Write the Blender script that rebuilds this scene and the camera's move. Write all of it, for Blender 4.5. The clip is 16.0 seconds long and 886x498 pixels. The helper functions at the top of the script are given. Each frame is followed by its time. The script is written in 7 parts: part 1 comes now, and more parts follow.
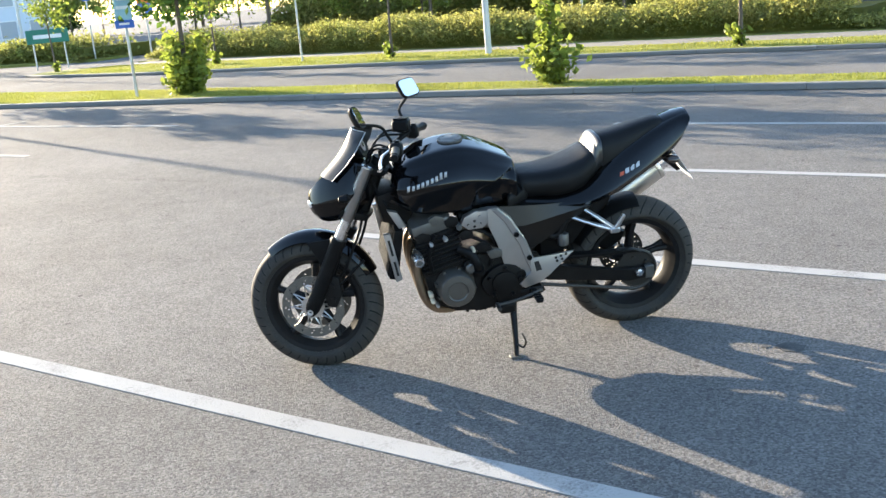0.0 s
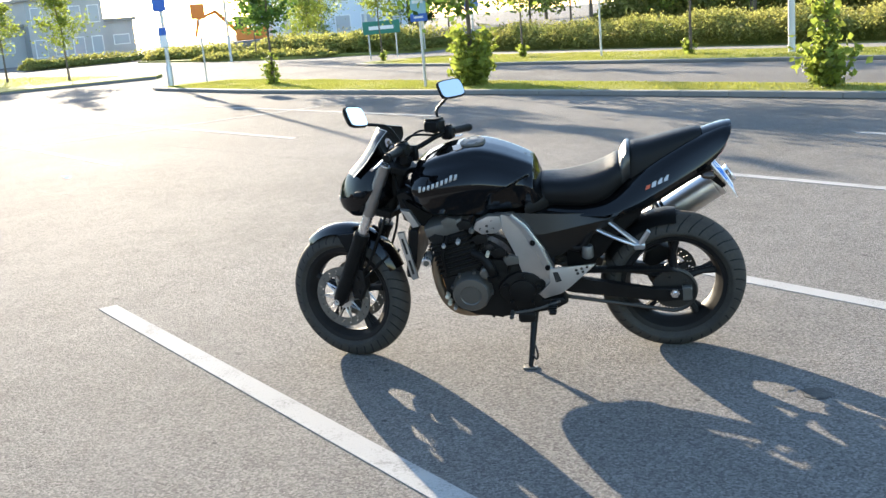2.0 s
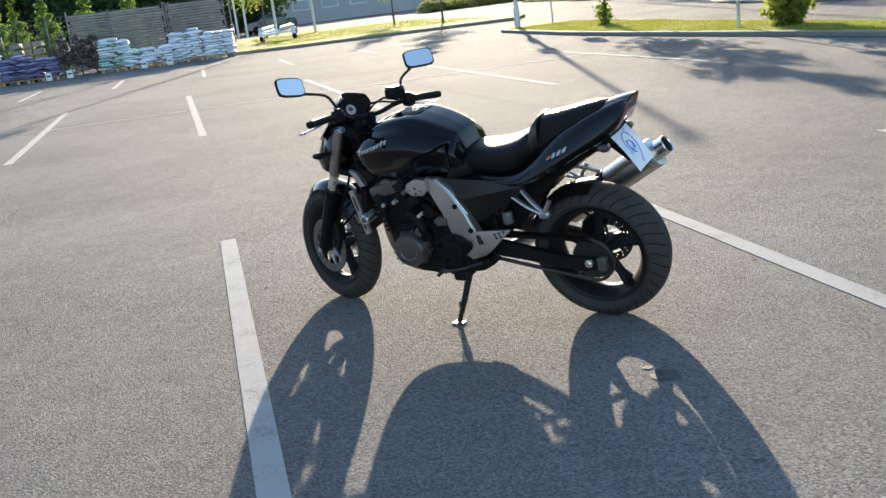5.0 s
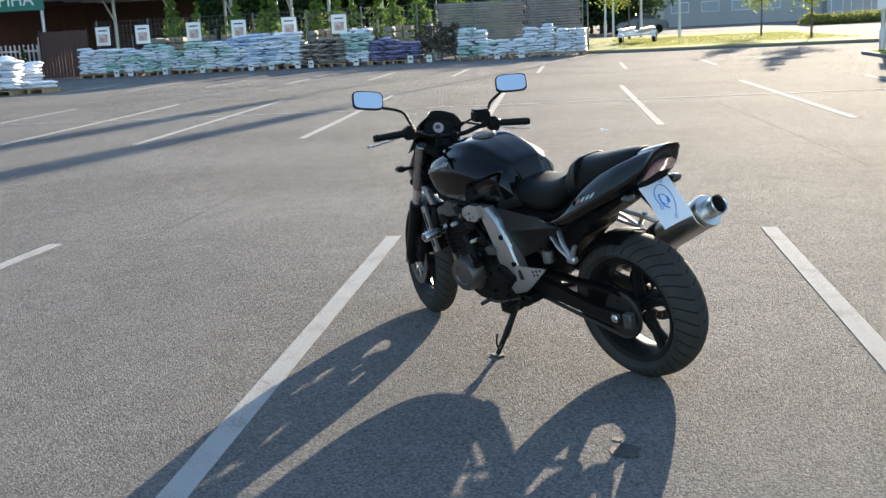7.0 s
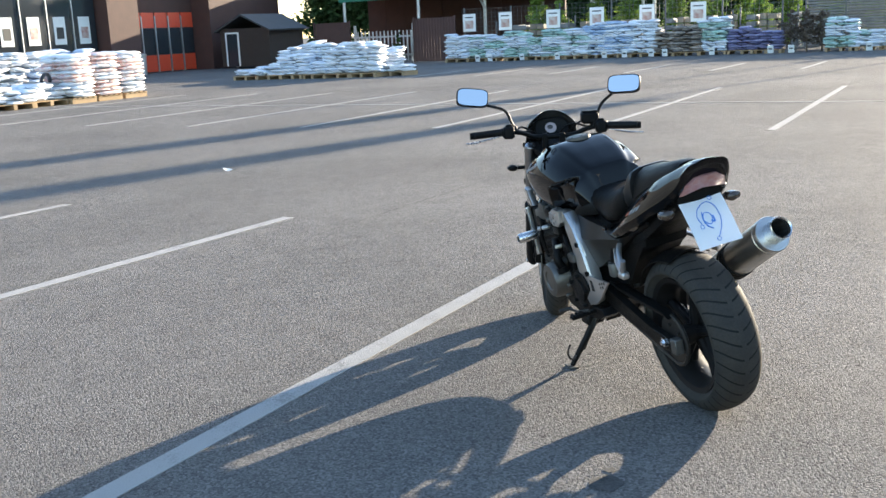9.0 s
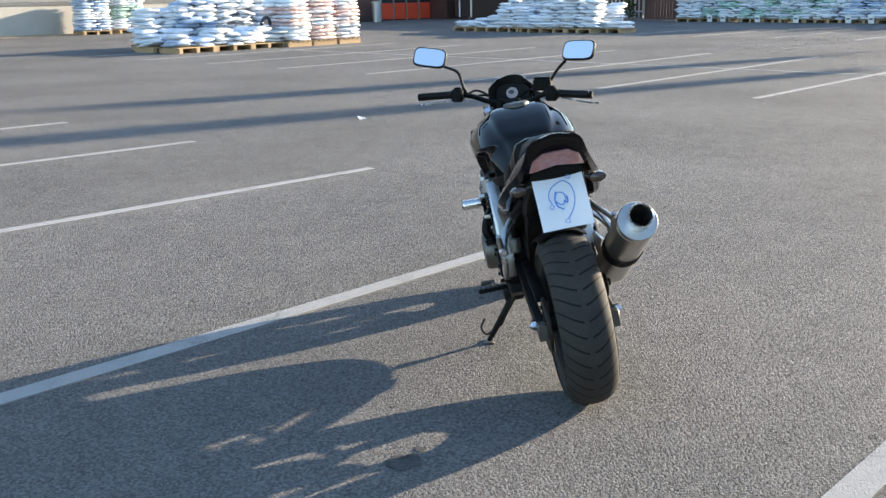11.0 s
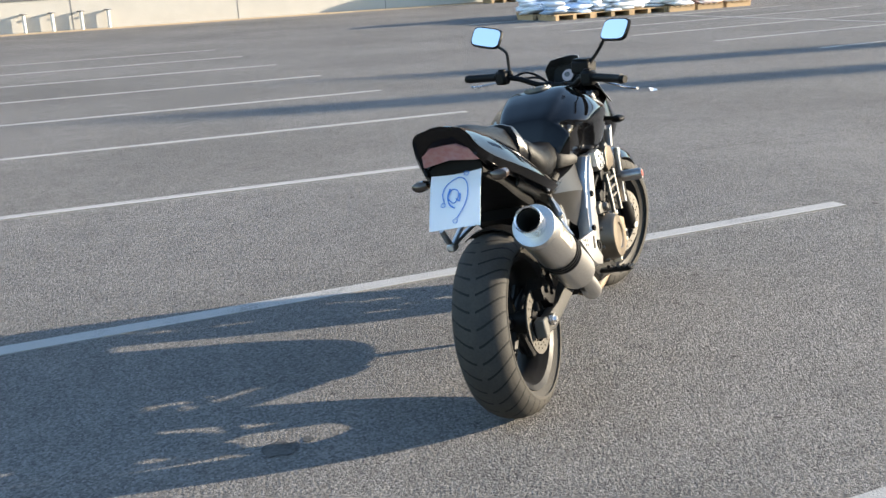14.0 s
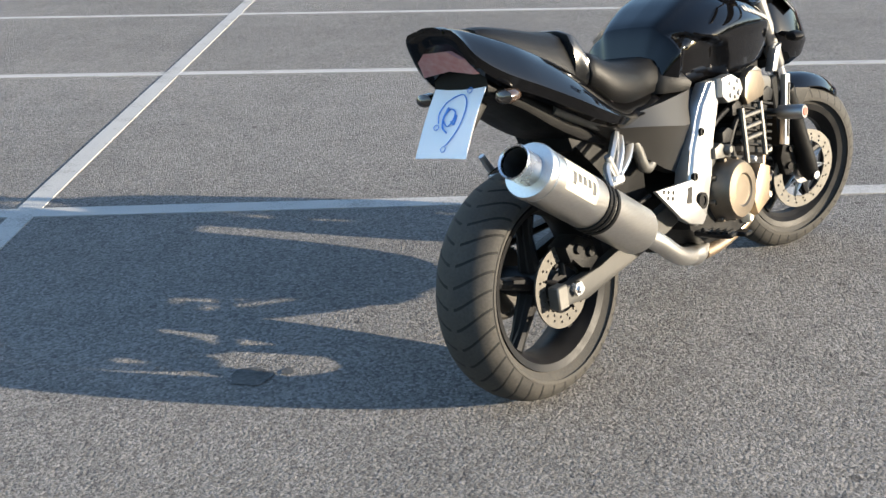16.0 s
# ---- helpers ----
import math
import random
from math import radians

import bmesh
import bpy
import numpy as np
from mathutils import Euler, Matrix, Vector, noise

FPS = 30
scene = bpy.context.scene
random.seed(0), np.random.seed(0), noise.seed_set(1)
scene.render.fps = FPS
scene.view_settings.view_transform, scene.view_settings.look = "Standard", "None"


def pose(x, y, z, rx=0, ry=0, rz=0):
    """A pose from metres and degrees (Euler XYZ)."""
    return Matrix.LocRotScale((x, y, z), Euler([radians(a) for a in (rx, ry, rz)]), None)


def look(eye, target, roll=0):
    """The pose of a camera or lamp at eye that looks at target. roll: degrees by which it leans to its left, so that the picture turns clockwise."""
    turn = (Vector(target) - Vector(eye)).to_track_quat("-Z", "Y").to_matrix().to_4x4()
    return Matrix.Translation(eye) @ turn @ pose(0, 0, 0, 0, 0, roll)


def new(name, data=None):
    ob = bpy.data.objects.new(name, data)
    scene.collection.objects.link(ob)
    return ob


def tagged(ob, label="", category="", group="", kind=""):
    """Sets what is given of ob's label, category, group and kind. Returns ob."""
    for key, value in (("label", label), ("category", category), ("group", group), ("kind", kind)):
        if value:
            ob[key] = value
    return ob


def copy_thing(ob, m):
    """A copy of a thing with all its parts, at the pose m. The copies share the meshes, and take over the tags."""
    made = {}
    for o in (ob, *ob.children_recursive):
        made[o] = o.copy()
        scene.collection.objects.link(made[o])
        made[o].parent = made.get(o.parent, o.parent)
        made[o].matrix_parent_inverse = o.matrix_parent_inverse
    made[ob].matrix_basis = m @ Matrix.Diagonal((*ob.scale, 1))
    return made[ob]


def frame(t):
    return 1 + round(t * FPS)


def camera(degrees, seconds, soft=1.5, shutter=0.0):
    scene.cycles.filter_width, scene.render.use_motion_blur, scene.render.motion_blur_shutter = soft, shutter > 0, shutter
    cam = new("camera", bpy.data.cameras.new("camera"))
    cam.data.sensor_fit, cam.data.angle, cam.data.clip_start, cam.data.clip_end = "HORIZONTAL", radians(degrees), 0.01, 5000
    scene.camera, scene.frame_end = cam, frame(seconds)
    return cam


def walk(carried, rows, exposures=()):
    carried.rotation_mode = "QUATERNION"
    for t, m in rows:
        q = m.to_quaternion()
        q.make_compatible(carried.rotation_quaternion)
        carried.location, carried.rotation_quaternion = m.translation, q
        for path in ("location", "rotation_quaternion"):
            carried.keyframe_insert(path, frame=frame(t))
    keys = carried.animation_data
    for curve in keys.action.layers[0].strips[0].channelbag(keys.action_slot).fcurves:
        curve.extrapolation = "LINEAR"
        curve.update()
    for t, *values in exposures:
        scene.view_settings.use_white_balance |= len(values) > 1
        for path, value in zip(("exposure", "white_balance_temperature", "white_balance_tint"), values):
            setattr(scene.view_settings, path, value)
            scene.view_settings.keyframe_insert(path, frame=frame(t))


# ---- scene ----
cam = camera(47.0, 16.0)
PATH = [
    (0, (0.492, 4.369, 1.539), (0.323, 2.437, 1.049), -5.2),
    (0.5, (0.124, 4.418, 1.515), (0.137, 2.472, 1.054), -4.1),
    (1, (-0.179, 4.457, 1.507), (-0.049, 2.506, 1.086), -5.0),
    (1.5, (-0.507, 4.289, 1.487), (-0.202, 2.366, 1.031), -3.7),
    (2, (-0.806, 4.288, 1.46), (-0.33, 2.397, 1.014), -5.0),
    (2.5, (-1.134, 4.212, 1.472), (-0.502, 2.359, 1.061), -4.9),
    (3, (-1.446, 4.093, 1.438), (-0.772, 2.271, 0.962), -3.0),
    (3.5, (-1.764, 4.022, 1.439), (-0.892, 2.264, 1.053), -4.9),
    (4, (-2.122, 4.001, 1.44), (-1.139, 2.311, 1.019), -5.9),
    (6.5, (-3.365, 3.063, 1.404), (-1.842, 1.848, 0.951), -5.3),
    (7, (-3.582, 2.794, 1.421), (-1.941, 1.732, 0.992), -3.0),
    (7.5, (-3.723, 2.519, 1.394), (-2.022, 1.552, 0.978), -3.5),
    (8, (-3.782, 2.21, 1.406), (-2.048, 1.334, 0.932), -4.6),
    (8.5, (-3.98, 1.958, 1.412), (-2.138, 1.325, 0.961), -4.4),
    (11, (-4.072, 0.371, 1.388), (-2.134, 0.43, 0.898), -0.8),
    (11.5, (-4.025, 0.128, 1.4), (-2.092, 0.317, 0.921), -4.0),
    (12, (-4.092, -0.193, 1.422), (-2.165, 0.136, 1.0), -2.7),
    (12.5, (-4.005, -0.435, 1.393), (-2.102, 0.014, 0.974), -3.7),
    (13, (-3.825, -0.674, 1.402), (-1.976, -0.102, 0.899), -3.2),
    (13.5, (-3.667, -0.915, 1.385), (-1.901, -0.143, 0.852), -3.3),
    (14, (-3.562, -1.16, 1.398), (-1.833, -0.307, 0.868), -3.1),
    (14.5, (-3.25, -1.284, 1.36), (-1.621, -0.323, 0.711), -0.3),
    (15, (-3.032, -1.407, 1.37), (-1.509, -0.31, 0.68), -3.2),
    (15.5, (-2.785, -1.579, 1.377), (-1.42, -0.289, 0.689), -1.7),
    (16, (-2.496, -1.598, 1.337), (-1.244, -0.221, 0.604), -1.2),
]
walk(cam, [(t, look(eye, target, roll)) for t, eye, target, roll in PATH],
     [(0, 2.31), (1, 2.33), (2.5, 2.07), (4, 1.78), (7.5, 1.60), (8.5, 1.97), (11, 1.78), (16, 1.84)])

# ---- light ----
SUN_AZ, SUN_EL = radians(-55.4), radians(12.3)
world = bpy.data.worlds.new("sky")
scene.world = world
world.use_nodes = True
wn = world.node_tree
sky = wn.nodes.new("ShaderNodeTexSky")
sky.sky_type = "NISHITA"
sky.sun_disc = False
sky.sun_elevation = SUN_EL
sky.sun_rotation = radians(90) - SUN_AZ
sky.air_density, sky.dust_density, sky.ozone_density = 1.0, 0.5, 1.8
wn.nodes["Background"].inputs["Strength"].default_value = 0.15
wn.links.new(sky.outputs["Color"], wn.nodes["Background"].inputs["Color"])
sun = new("sun", bpy.data.lights.new("sun", "SUN"))
sun.data.energy, sun.data.angle, sun.data.color = 5.0, radians(0.5), (1.0, 0.855, 0.65)
to_sun = Vector((math.cos(SUN_AZ) * math.cos(SUN_EL), math.sin(SUN_AZ) * math.cos(SUN_EL), math.sin(SUN_EL)))
sun.rotation_euler = to_sun.to_track_quat("Z", "Y").to_euler()

# ---- materials ----
def material(name, color, rough=0.5, metal=0.0, color2=None, scale=8.0, amount=0.5, bump=0.0, bump_scale=60.0,
             coat=0.0, spec=0.5, rough2=None, translucent=0.0, random=0.0, transmission=0.0, stretch=(1, 1, 1), emit=None, fine=0.0):
    """A surface with two scales of variation: broad patches of color2, and a fine relief."""
    m = bpy.data.materials.new(name)
    m.use_nodes = True
    t = m.node_tree
    N, Lk = t.nodes, t.links
    b = N["Principled BSDF"]
    b.inputs["Roughness"].default_value, b.inputs["Metallic"].default_value = rough, metal
    b.inputs["Coat Weight"].default_value, b.inputs["Coat Roughness"].default_value = coat, 0.04
    b.inputs["Specular IOR Level"].default_value = spec
    b.inputs["Transmission Weight"].default_value = transmission
    co = N.new("ShaderNodeTexCoord")
    mp = N.new("ShaderNodeMapping")
    mp.inputs["Scale"].default_value = stretch
    Lk.new(co.outputs["Object"], mp.inputs["Vector"])
    c1 = (*color, 1)
    c2 = (*(color2 if color2 else [0.7 * c for c in color]), 1)
    no = N.new("ShaderNodeTexNoise")
    no.inputs["Scale"].default_value, no.inputs["Detail"].default_value = scale, 6
    no.inputs["Roughness"].default_value = 0.6
    Lk.new(mp.outputs["Vector"], no.inputs["Vector"])
    ramp = N.new("ShaderNodeMapRange")
    ramp.inputs["From Min"].default_value, ramp.inputs["From Max"].default_value = 0.35, 0.68
    ramp.inputs["To Max"].default_value = amount
    Lk.new(no.outputs["Fac"], ramp.inputs["Value"])
    mix = N.new("ShaderNodeMix")
    mix.data_type = "RGBA"
    mix.inputs["A"].default_value, mix.inputs["B"].default_value = c1, c2
    Lk.new(ramp.outputs["Result"], mix.inputs["Factor"])
    out = mix.outputs["Result"]
    if fine:
        n2 = N.new("ShaderNodeTexNoise")
        n2.inputs["Scale"].default_value, n2.inputs["Detail"].default_value = bump_scale, 4
        Lk.new(mp.outputs["Vector"], n2.inputs["Vector"])
        r2 = N.new("ShaderNodeMapRange")
        r2.inputs["From Min"].default_value, r2.inputs["From Max"].default_value = 0.3, 0.7
        r2.inputs["To Min"].default_value, r2.inputs["To Max"].default_value = 1 - fine, 1 + fine
        Lk.new(n2.outputs["Fac"], r2.inputs["Value"])
        mu = N.new("ShaderNodeMix")
        mu.data_type, mu.blend_type = "RGBA", "MULTIPLY"
        mu.inputs["Factor"].default_value = 1
        Lk.new(out, mu.inputs["A"])
        Lk.new(r2.outputs["Result"], mu.inputs["B"])
        out = mu.outputs["Result"]
    if random:
        oi = N.new("ShaderNodeNewGeometry") if random < 0 else N.new("ShaderNodeObjectInfo")
        src = oi.outputs["Random Per Island"] if random < 0 else oi.outputs["Random"]
        r3 = N.new("ShaderNodeMapRange")
        r3.inputs["To Min"].default_value, r3.inputs["To Max"].default_value = 1 - abs(random), 1 + abs(random)
        Lk.new(src, r3.inputs["Value"])
        mu = N.new("ShaderNodeMix")
        mu.data_type, mu.blend_type = "RGBA", "MULTIPLY"
        mu.inputs["Factor"].default_value = 1
        Lk.new(out, mu.inputs["A"])
        Lk.new(r3.outputs["Result"], mu.inputs["B"])
        out = mu.outputs["Result"]
    Lk.new(out, b.inputs["Base Color"])
    if rough2 is not None:
        r4 = N.new("ShaderNodeMapRange")
        r4.inputs["From Min"].default_value, r4.inputs["From Max"].default_value = 0.3, 0.7
        r4.inputs["To Min"].default_value, r4.inputs["To Max"].default_value = rough, rough2
        Lk.new(no.outputs["Fac"], r4.inputs["Value"])
        Lk.new(r4.outputs["Result"], b.inputs["Roughness"])
    if bump:
        nb = N.new("ShaderNodeTexNoise")
        nb.inputs["Scale"].default_value, nb.inputs["Detail"].default_value = bump_scale, 5
        Lk.new(mp.outputs["Vector"], nb.inputs["Vector"])
        bu = N.new("ShaderNodeBump")
        bu.inputs["Strength"].default_value, bu.inputs["Distance"].default_value = 1.0, bump
        Lk.new(nb.outputs["Fac"], bu.inputs["Height"])
        Lk.new(bu.outputs["Normal"], b.inputs["Normal"])
    if translucent:
        tr = N.new("ShaderNodeBsdfTranslucent")
        Lk.new(out, tr.inputs["Color"])
        ms = N.new("ShaderNodeMixShader")
        ms.inputs["Fac"].default_value = translucent
        Lk.new(b.outputs["BSDF"], ms.inputs[1])
        Lk.new(tr.outputs["BSDF"], ms.inputs[2])
        Lk.new(ms.outputs["Shader"], N["Material Output"].inputs["Surface"])
    if emit:
        b.inputs["Emission Color"].default_value, b.inputs["Emission Strength"].default_value = (*emit, 1), 1.0
    return m


def asphalt_material(name, base, paint=None):
    """Worn asphalt: pale stones in dark binder, broad stains; with paint, a worn coat of it over the stones."""
    m = bpy.data.materials.new(name)
    m.use_nodes = True
    N, Lk = m.node_tree.nodes, m.node_tree.links
    b = N["Principled BSDF"]
    co = N.new("ShaderNodeNewGeometry")
    vo = N.new("ShaderNodeTexVoronoi")
    vo.inputs["Scale"].default_value, vo.inputs["Randomness"].default_value = 112, 1
    Lk.new(co.outputs["Position"], vo.inputs["Vector"])
    n1 = N.new("ShaderNodeTexNoise")
    n1.inputs["Scale"].default_value, n1.inputs["Detail"].default_value = 0.35, 5
    n2 = N.new("ShaderNodeTexNoise")
    n2.inputs["Scale"].default_value, n2.inputs["Detail"].default_value, n2.inputs["Roughness"].default_value = 95, 6, 0.75
    n3 = N.new("ShaderNodeTexNoise")
    n3.inputs["Scale"].default_value, n3.inputs["Detail"].default_value = 4.5, 4
    for n in (n1, n2, n3):
        Lk.new(co.outputs["Position"], n.inputs["Vector"])

    def ranged(src, a, bb, c, d):
        r = N.new("ShaderNodeMapRange")
        r.inputs["From Min"].default_value, r.inputs["From Max"].default_value = a, bb
        r.inputs["To Min"].default_value, r.inputs["To Max"].default_value = c, d
        Lk.new(src, r.inputs["Value"])
        return r.outputs["Result"]

    def math_node(op, a, bb):
        k = N.new("ShaderNodeMath")
        k.operation = op
        for i, v in enumerate((a, bb)):
            if isinstance(v, (int, float)):
                k.inputs[i].default_value = v
            else:
                Lk.new(v, k.inputs[i])
        return k.outputs["Value"]
    sep = N.new("ShaderNodeSeparateColor")
    Lk.new(vo.outputs["Color"], sep.inputs["Color"])
    stone = ranged(sep.outputs["Red"], 0.0, 1.0, 0.66, 1.34)
    grit = ranged(n2.outputs["Fac"], 0.3, 0.7, 0.50, 1.46)
    broad = ranged(n1.outputs["Fac"], 0.3, 0.7, 0.86, 1.16)
    mid = ranged(n3.outputs["Fac"], 0.35, 0.7, 0.93, 1.06)
    v2 = N.new("ShaderNodeTexVoronoi")
    v2.inputs["Scale"].default_value = 9
    Lk.new(co.outputs["Position"], v2.inputs["Vector"])
    s2 = N.new("ShaderNodeSeparateColor")
    Lk.new(v2.outputs["Color"], s2.inputs["Color"])
    size = ranged(s2.outputs["Green"], 0.55, 1.0, 0.0, 0.13)
    pit = ranged(math_node("SUBTRACT", v2.outputs["Distance"], size), 0.0, 0.03, 0.55, 1.0)
    mid = math_node("MULTIPLY", mid, pit)
    val = math_node("MULTIPLY", math_node("MULTIPLY", stone, grit), math_node("MULTIPLY", broad, mid))
    mix = N.new("ShaderNodeMix")
    mix.data_type, mix.blend_type = "RGBA", "MULTIPLY"
    mix.inputs["Factor"].default_value = 1
    mix.inputs["A"].default_value = (*base, 1)
    Lk.new(val, mix.inputs["B"])
    out = mix.outputs["Result"]
    h = math_node("ADD", math_node("MULTIPLY", vo.outputs["Distance"], -0.6), math_node("MULTIPLY", n2.outputs["Fac"], 1.0))
    bu = N.new("ShaderNodeBump")
    bu.inputs["Strength"].default_value, bu.inputs["Distance"].default_value = 1.0, 0.0082
    if paint:
        worn = ranged(math_node("ADD", n2.outputs["Fac"], math_node("MULTIPLY", n3.outputs["Fac"], 0.7)), 0.90, 1.08, 0.0, 0.75)
        mp = N.new("ShaderNodeMix")
        mp.data_type = "RGBA"
        mp.inputs["A"].default_value = (*paint, 1)
        Lk.new(out, mp.inputs["B"])
        Lk.new(worn, mp.inputs["Factor"])
        out = mp.outputs["Result"]
        bu.inputs["Distance"].default_value = 0.002
    Lk.new(out, b.inputs["Base Color"])
    b.inputs["Roughness"].default_value = 0.92
    b.inputs["Specular IOR Level"].default_value = 0.065
    Lk.new(h, bu.inputs["Height"])
    Lk.new(bu.outputs["Normal"], b.inputs["Normal"])
    return m


ASPHALT = asphalt_material("asphalt", (0.160, 0.153, 0.147))
LINE_PAINT = asphalt_material("line_paint", (0.13, 0.125, 0.12), (0.33, 0.325, 0.315))
KERB = material("kerb_concrete", (0.19, 0.183, 0.173), 0.9, color2=(0.14, 0.134, 0.126), scale=3, bump=0.002, bump_scale=80, fine=0.15)
GRASS = material("grass", (0.20, 0.21, 0.05), 0.9, color2=(0.30, 0.28, 0.085), scale=0.7, amount=0.8, bump=0.02, bump_scale=40, fine=0.4, spec=0.1)
BLADE = material("grass_blade", (0.24, 0.26, 0.055), 0.7, color2=(0.36, 0.33, 0.09), scale=0.6, translucent=0.45, random=-0.2, spec=0.05)
LEAF = material("leaf_light", (0.19, 0.24, 0.04), 0.55, color2=(0.28, 0.30, 0.06), scale=2, translucent=0.55, random=-0.4, spec=0.3)
LEAF_DARK = material("leaf_dark", (0.07, 0.13, 0.025), 0.6, color2=(0.12, 0.18, 0.03), scale=2, translucent=0.5, random=-0.4, spec=0.25)
HEDGE_LEAF = material("hedge_leaf", (0.20, 0.22, 0.055), 0.6, color2=(0.34, 0.31, 0.095), scale=0.8, amount=0.9, translucent=0.6, random=-0.4, spec=0.2)
THUJA = material("thuja_spray", (0.15, 0.24, 0.045), 0.65, color2=(0.24, 0.33, 0.07), scale=2, translucent=0.4, random=-0.35, spec=0.15)
NEEDLE = material("conifer", (0.035, 0.065, 0.022), 0.8, color2=(0.06, 0.085, 0.03), scale=1, translucent=0.25, random=-0.4, spec=0.1)
BARK = material("bark", (0.13, 0.10, 0.075), 0.9, color2=(0.07, 0.055, 0.045), scale=12, bump=0.01, bump_scale=40)
GALV = material("galvanised_steel", (0.55, 0.56, 0.57), 0.45, 0.8, color2=(0.4, 0.41, 0.42), scale=14)
WHITE_POLE = material("white_pole", (0.58, 0.58, 0.57), 0.45, color2=(0.48, 0.48, 0.47), scale=3)
PATH_GRIT = material("path_grit", (0.17, 0.155, 0.135), 0.95, color2=(0.12, 0.11, 0.095), scale=2, bump=0.004, bump_scale=60, fine=0.2)

# ---- mesh tools ----
def part(name, bm, mat, parent=None, label="", smooth=None):
    """Links a bmesh as one mesh object under a thing or a part."""
    bmesh.ops.recalc_face_normals(bm, faces=bm.faces)
    me = bpy.data.meshes.new(name)
    bm.to_mesh(me)
    bm.free()
    for m in (mat if isinstance(mat, (list, tuple)) else [mat]):
        me.materials.append(m)
    if smooth is not None:
        me.polygons.foreach_set("use_smooth", [True] * len(me.polygons))
        if smooth < 180:
            me.set_sharp_from_angle(angle=radians(smooth))
    ob = new(name, me)
    ob.parent = parent
    if label:
        tagged(ob, label)
    return ob


def share(name, me, parent, m, label=""):
    """One more object on an existing mesh."""
    ob = new(name, me)
    ob.parent = parent
    ob.matrix_basis = m
    if label:
        tagged(ob, label)
    return ob


def raw_mesh(name, verts, faces, mat, smooth=False):
    me = bpy.data.meshes.new(name)
    me.from_pydata(verts, [], faces)
    me.materials.append(mat)
    if smooth:
        me.polygons.foreach_set("use_smooth", [True] * len(me.polygons))
    return me


def empty(name, m, label, category, group="", kind=""):
    ob = new(name)
    ob.empty_display_size = 0.2
    ob.matrix_basis = m
    return tagged(ob, label, category, group, kind)


def box(bm, x0, x1, y0, y1, z0, z1, bevel=0.0, m=None, seg=1):
    r = bmesh.ops.create_cube(bm, size=1.0, matrix=Matrix.LocRotScale(((x0 + x1) / 2, (y0 + y1) / 2, (z0 + z1) / 2), None, (abs(x1 - x0), abs(y1 - y0), abs(z1 - z0))))
    vs = r["verts"]
    if bevel:
        es = list({e for v in vs for e in v.link_edges})
        g = bmesh.ops.bevel(bm, geom=es, offset=bevel, segments=seg, affect="EDGES", profile=0.5)
        vs = list({v for f in g["faces"] for v in f.verts} | {v for v in vs if v.is_valid})
    if m is not None:
        bmesh.ops.transform(bm, matrix=m, verts=vs)
    return bm


def prism(bm, pts, w0, w1, bevel=0.0, axis="y"):
    """A polygon in the x-z plane (axis y), or x-y plane (axis z), given thickness."""
    def at(p, w):
        return (p[0], w, p[1]) if axis == "y" else ((p[0], p[1], w) if axis == "z" else (w, p[0], p[1]))
    a = [bm.verts.new(at(p, w0)) for p in pts]
    b = [bm.verts.new(at(p, w1)) for p in pts]
    n = len(pts)
    fs = [bm.faces.new(a), bm.faces.new(b[::-1])]
    for i in range(n):
        fs.append(bm.faces.new((a[i], b[i], b[(i + 1) % n], a[(i + 1) % n])))
    if bevel:
        bmesh.ops.bevel(bm, geom=list({e for f in fs[:2] for e in f.edges}), offset=bevel, segments=2, affect="EDGES", profile=0.6)
    return bm


def loft(bm, rings, cap=True, closed=True):
    """Skin through rings of equally many points."""
    vs = [[bm.verts.new(p) for p in r] for r in rings]
    n = len(vs[0])
    for a, b in zip(vs, vs[1:]):
        for i in range(n if closed else n - 1):
            j = (i + 1) % n
            bm.faces.new((a[i], a[j], b[j], b[i]))
    if cap and closed:
        for r in (vs[0], vs[-1][::-1]):
            try:
                bm.faces.new(r)
            except ValueError:
                pass
    return bm


def smooth_path(pts, k=5):
    """A Catmull-Rom line through pts, k steps a span."""
    P = [Vector(p) for p in pts]
    P = [2 * P[0] - P[1]] + P + [2 * P[-1] - P[-2]]
    out = []
    for i in range(1, len(P) - 2):
        for j in range(k):
            t = j / k
            a, b, c, d = P[i - 1], P[i], P[i + 1], P[i + 2]
            out.append(0.5 * ((2 * b) + (c - a) * t + (2 * a - 5 * b + 4 * c - d) * t * t + (3 * b - a - 3 * c + d) * t ** 3))
    out.append(P[-2])
    return out


def tube(bm, pts, r, n=10, cap=True, flat=1.0):
    """A round bar along pts; r: one radius, or one at each end, or one a point."""
    P = [Vector(p) for p in pts]
    m = len(P)
    rs = [r] * m if isinstance(r, (int, float)) else (list(r) if len(r) == m else [r[0] + (r[-1] - r[0]) * i / (m - 1) for i in range(m)])
    rings = []
    up = None
    for i, p in enumerate(P):
        d = (P[min(i + 1, m - 1)] - P[max(i - 1, 0)]).normalized()
        if up is None:
            up = Vector((0, 0, 1)) if abs(d.z) < 0.9 else Vector((1, 0, 0))
        a = d.cross(up).normalized()
        b = a.cross(d).normalized()
        up = b
        rings.append([p + rs[i] * (math.cos(2 * math.pi * k / n) * a + flat * math.sin(2 * math.pi * k / n) * b) for k in range(n)])
    return loft(bm, rings, cap)


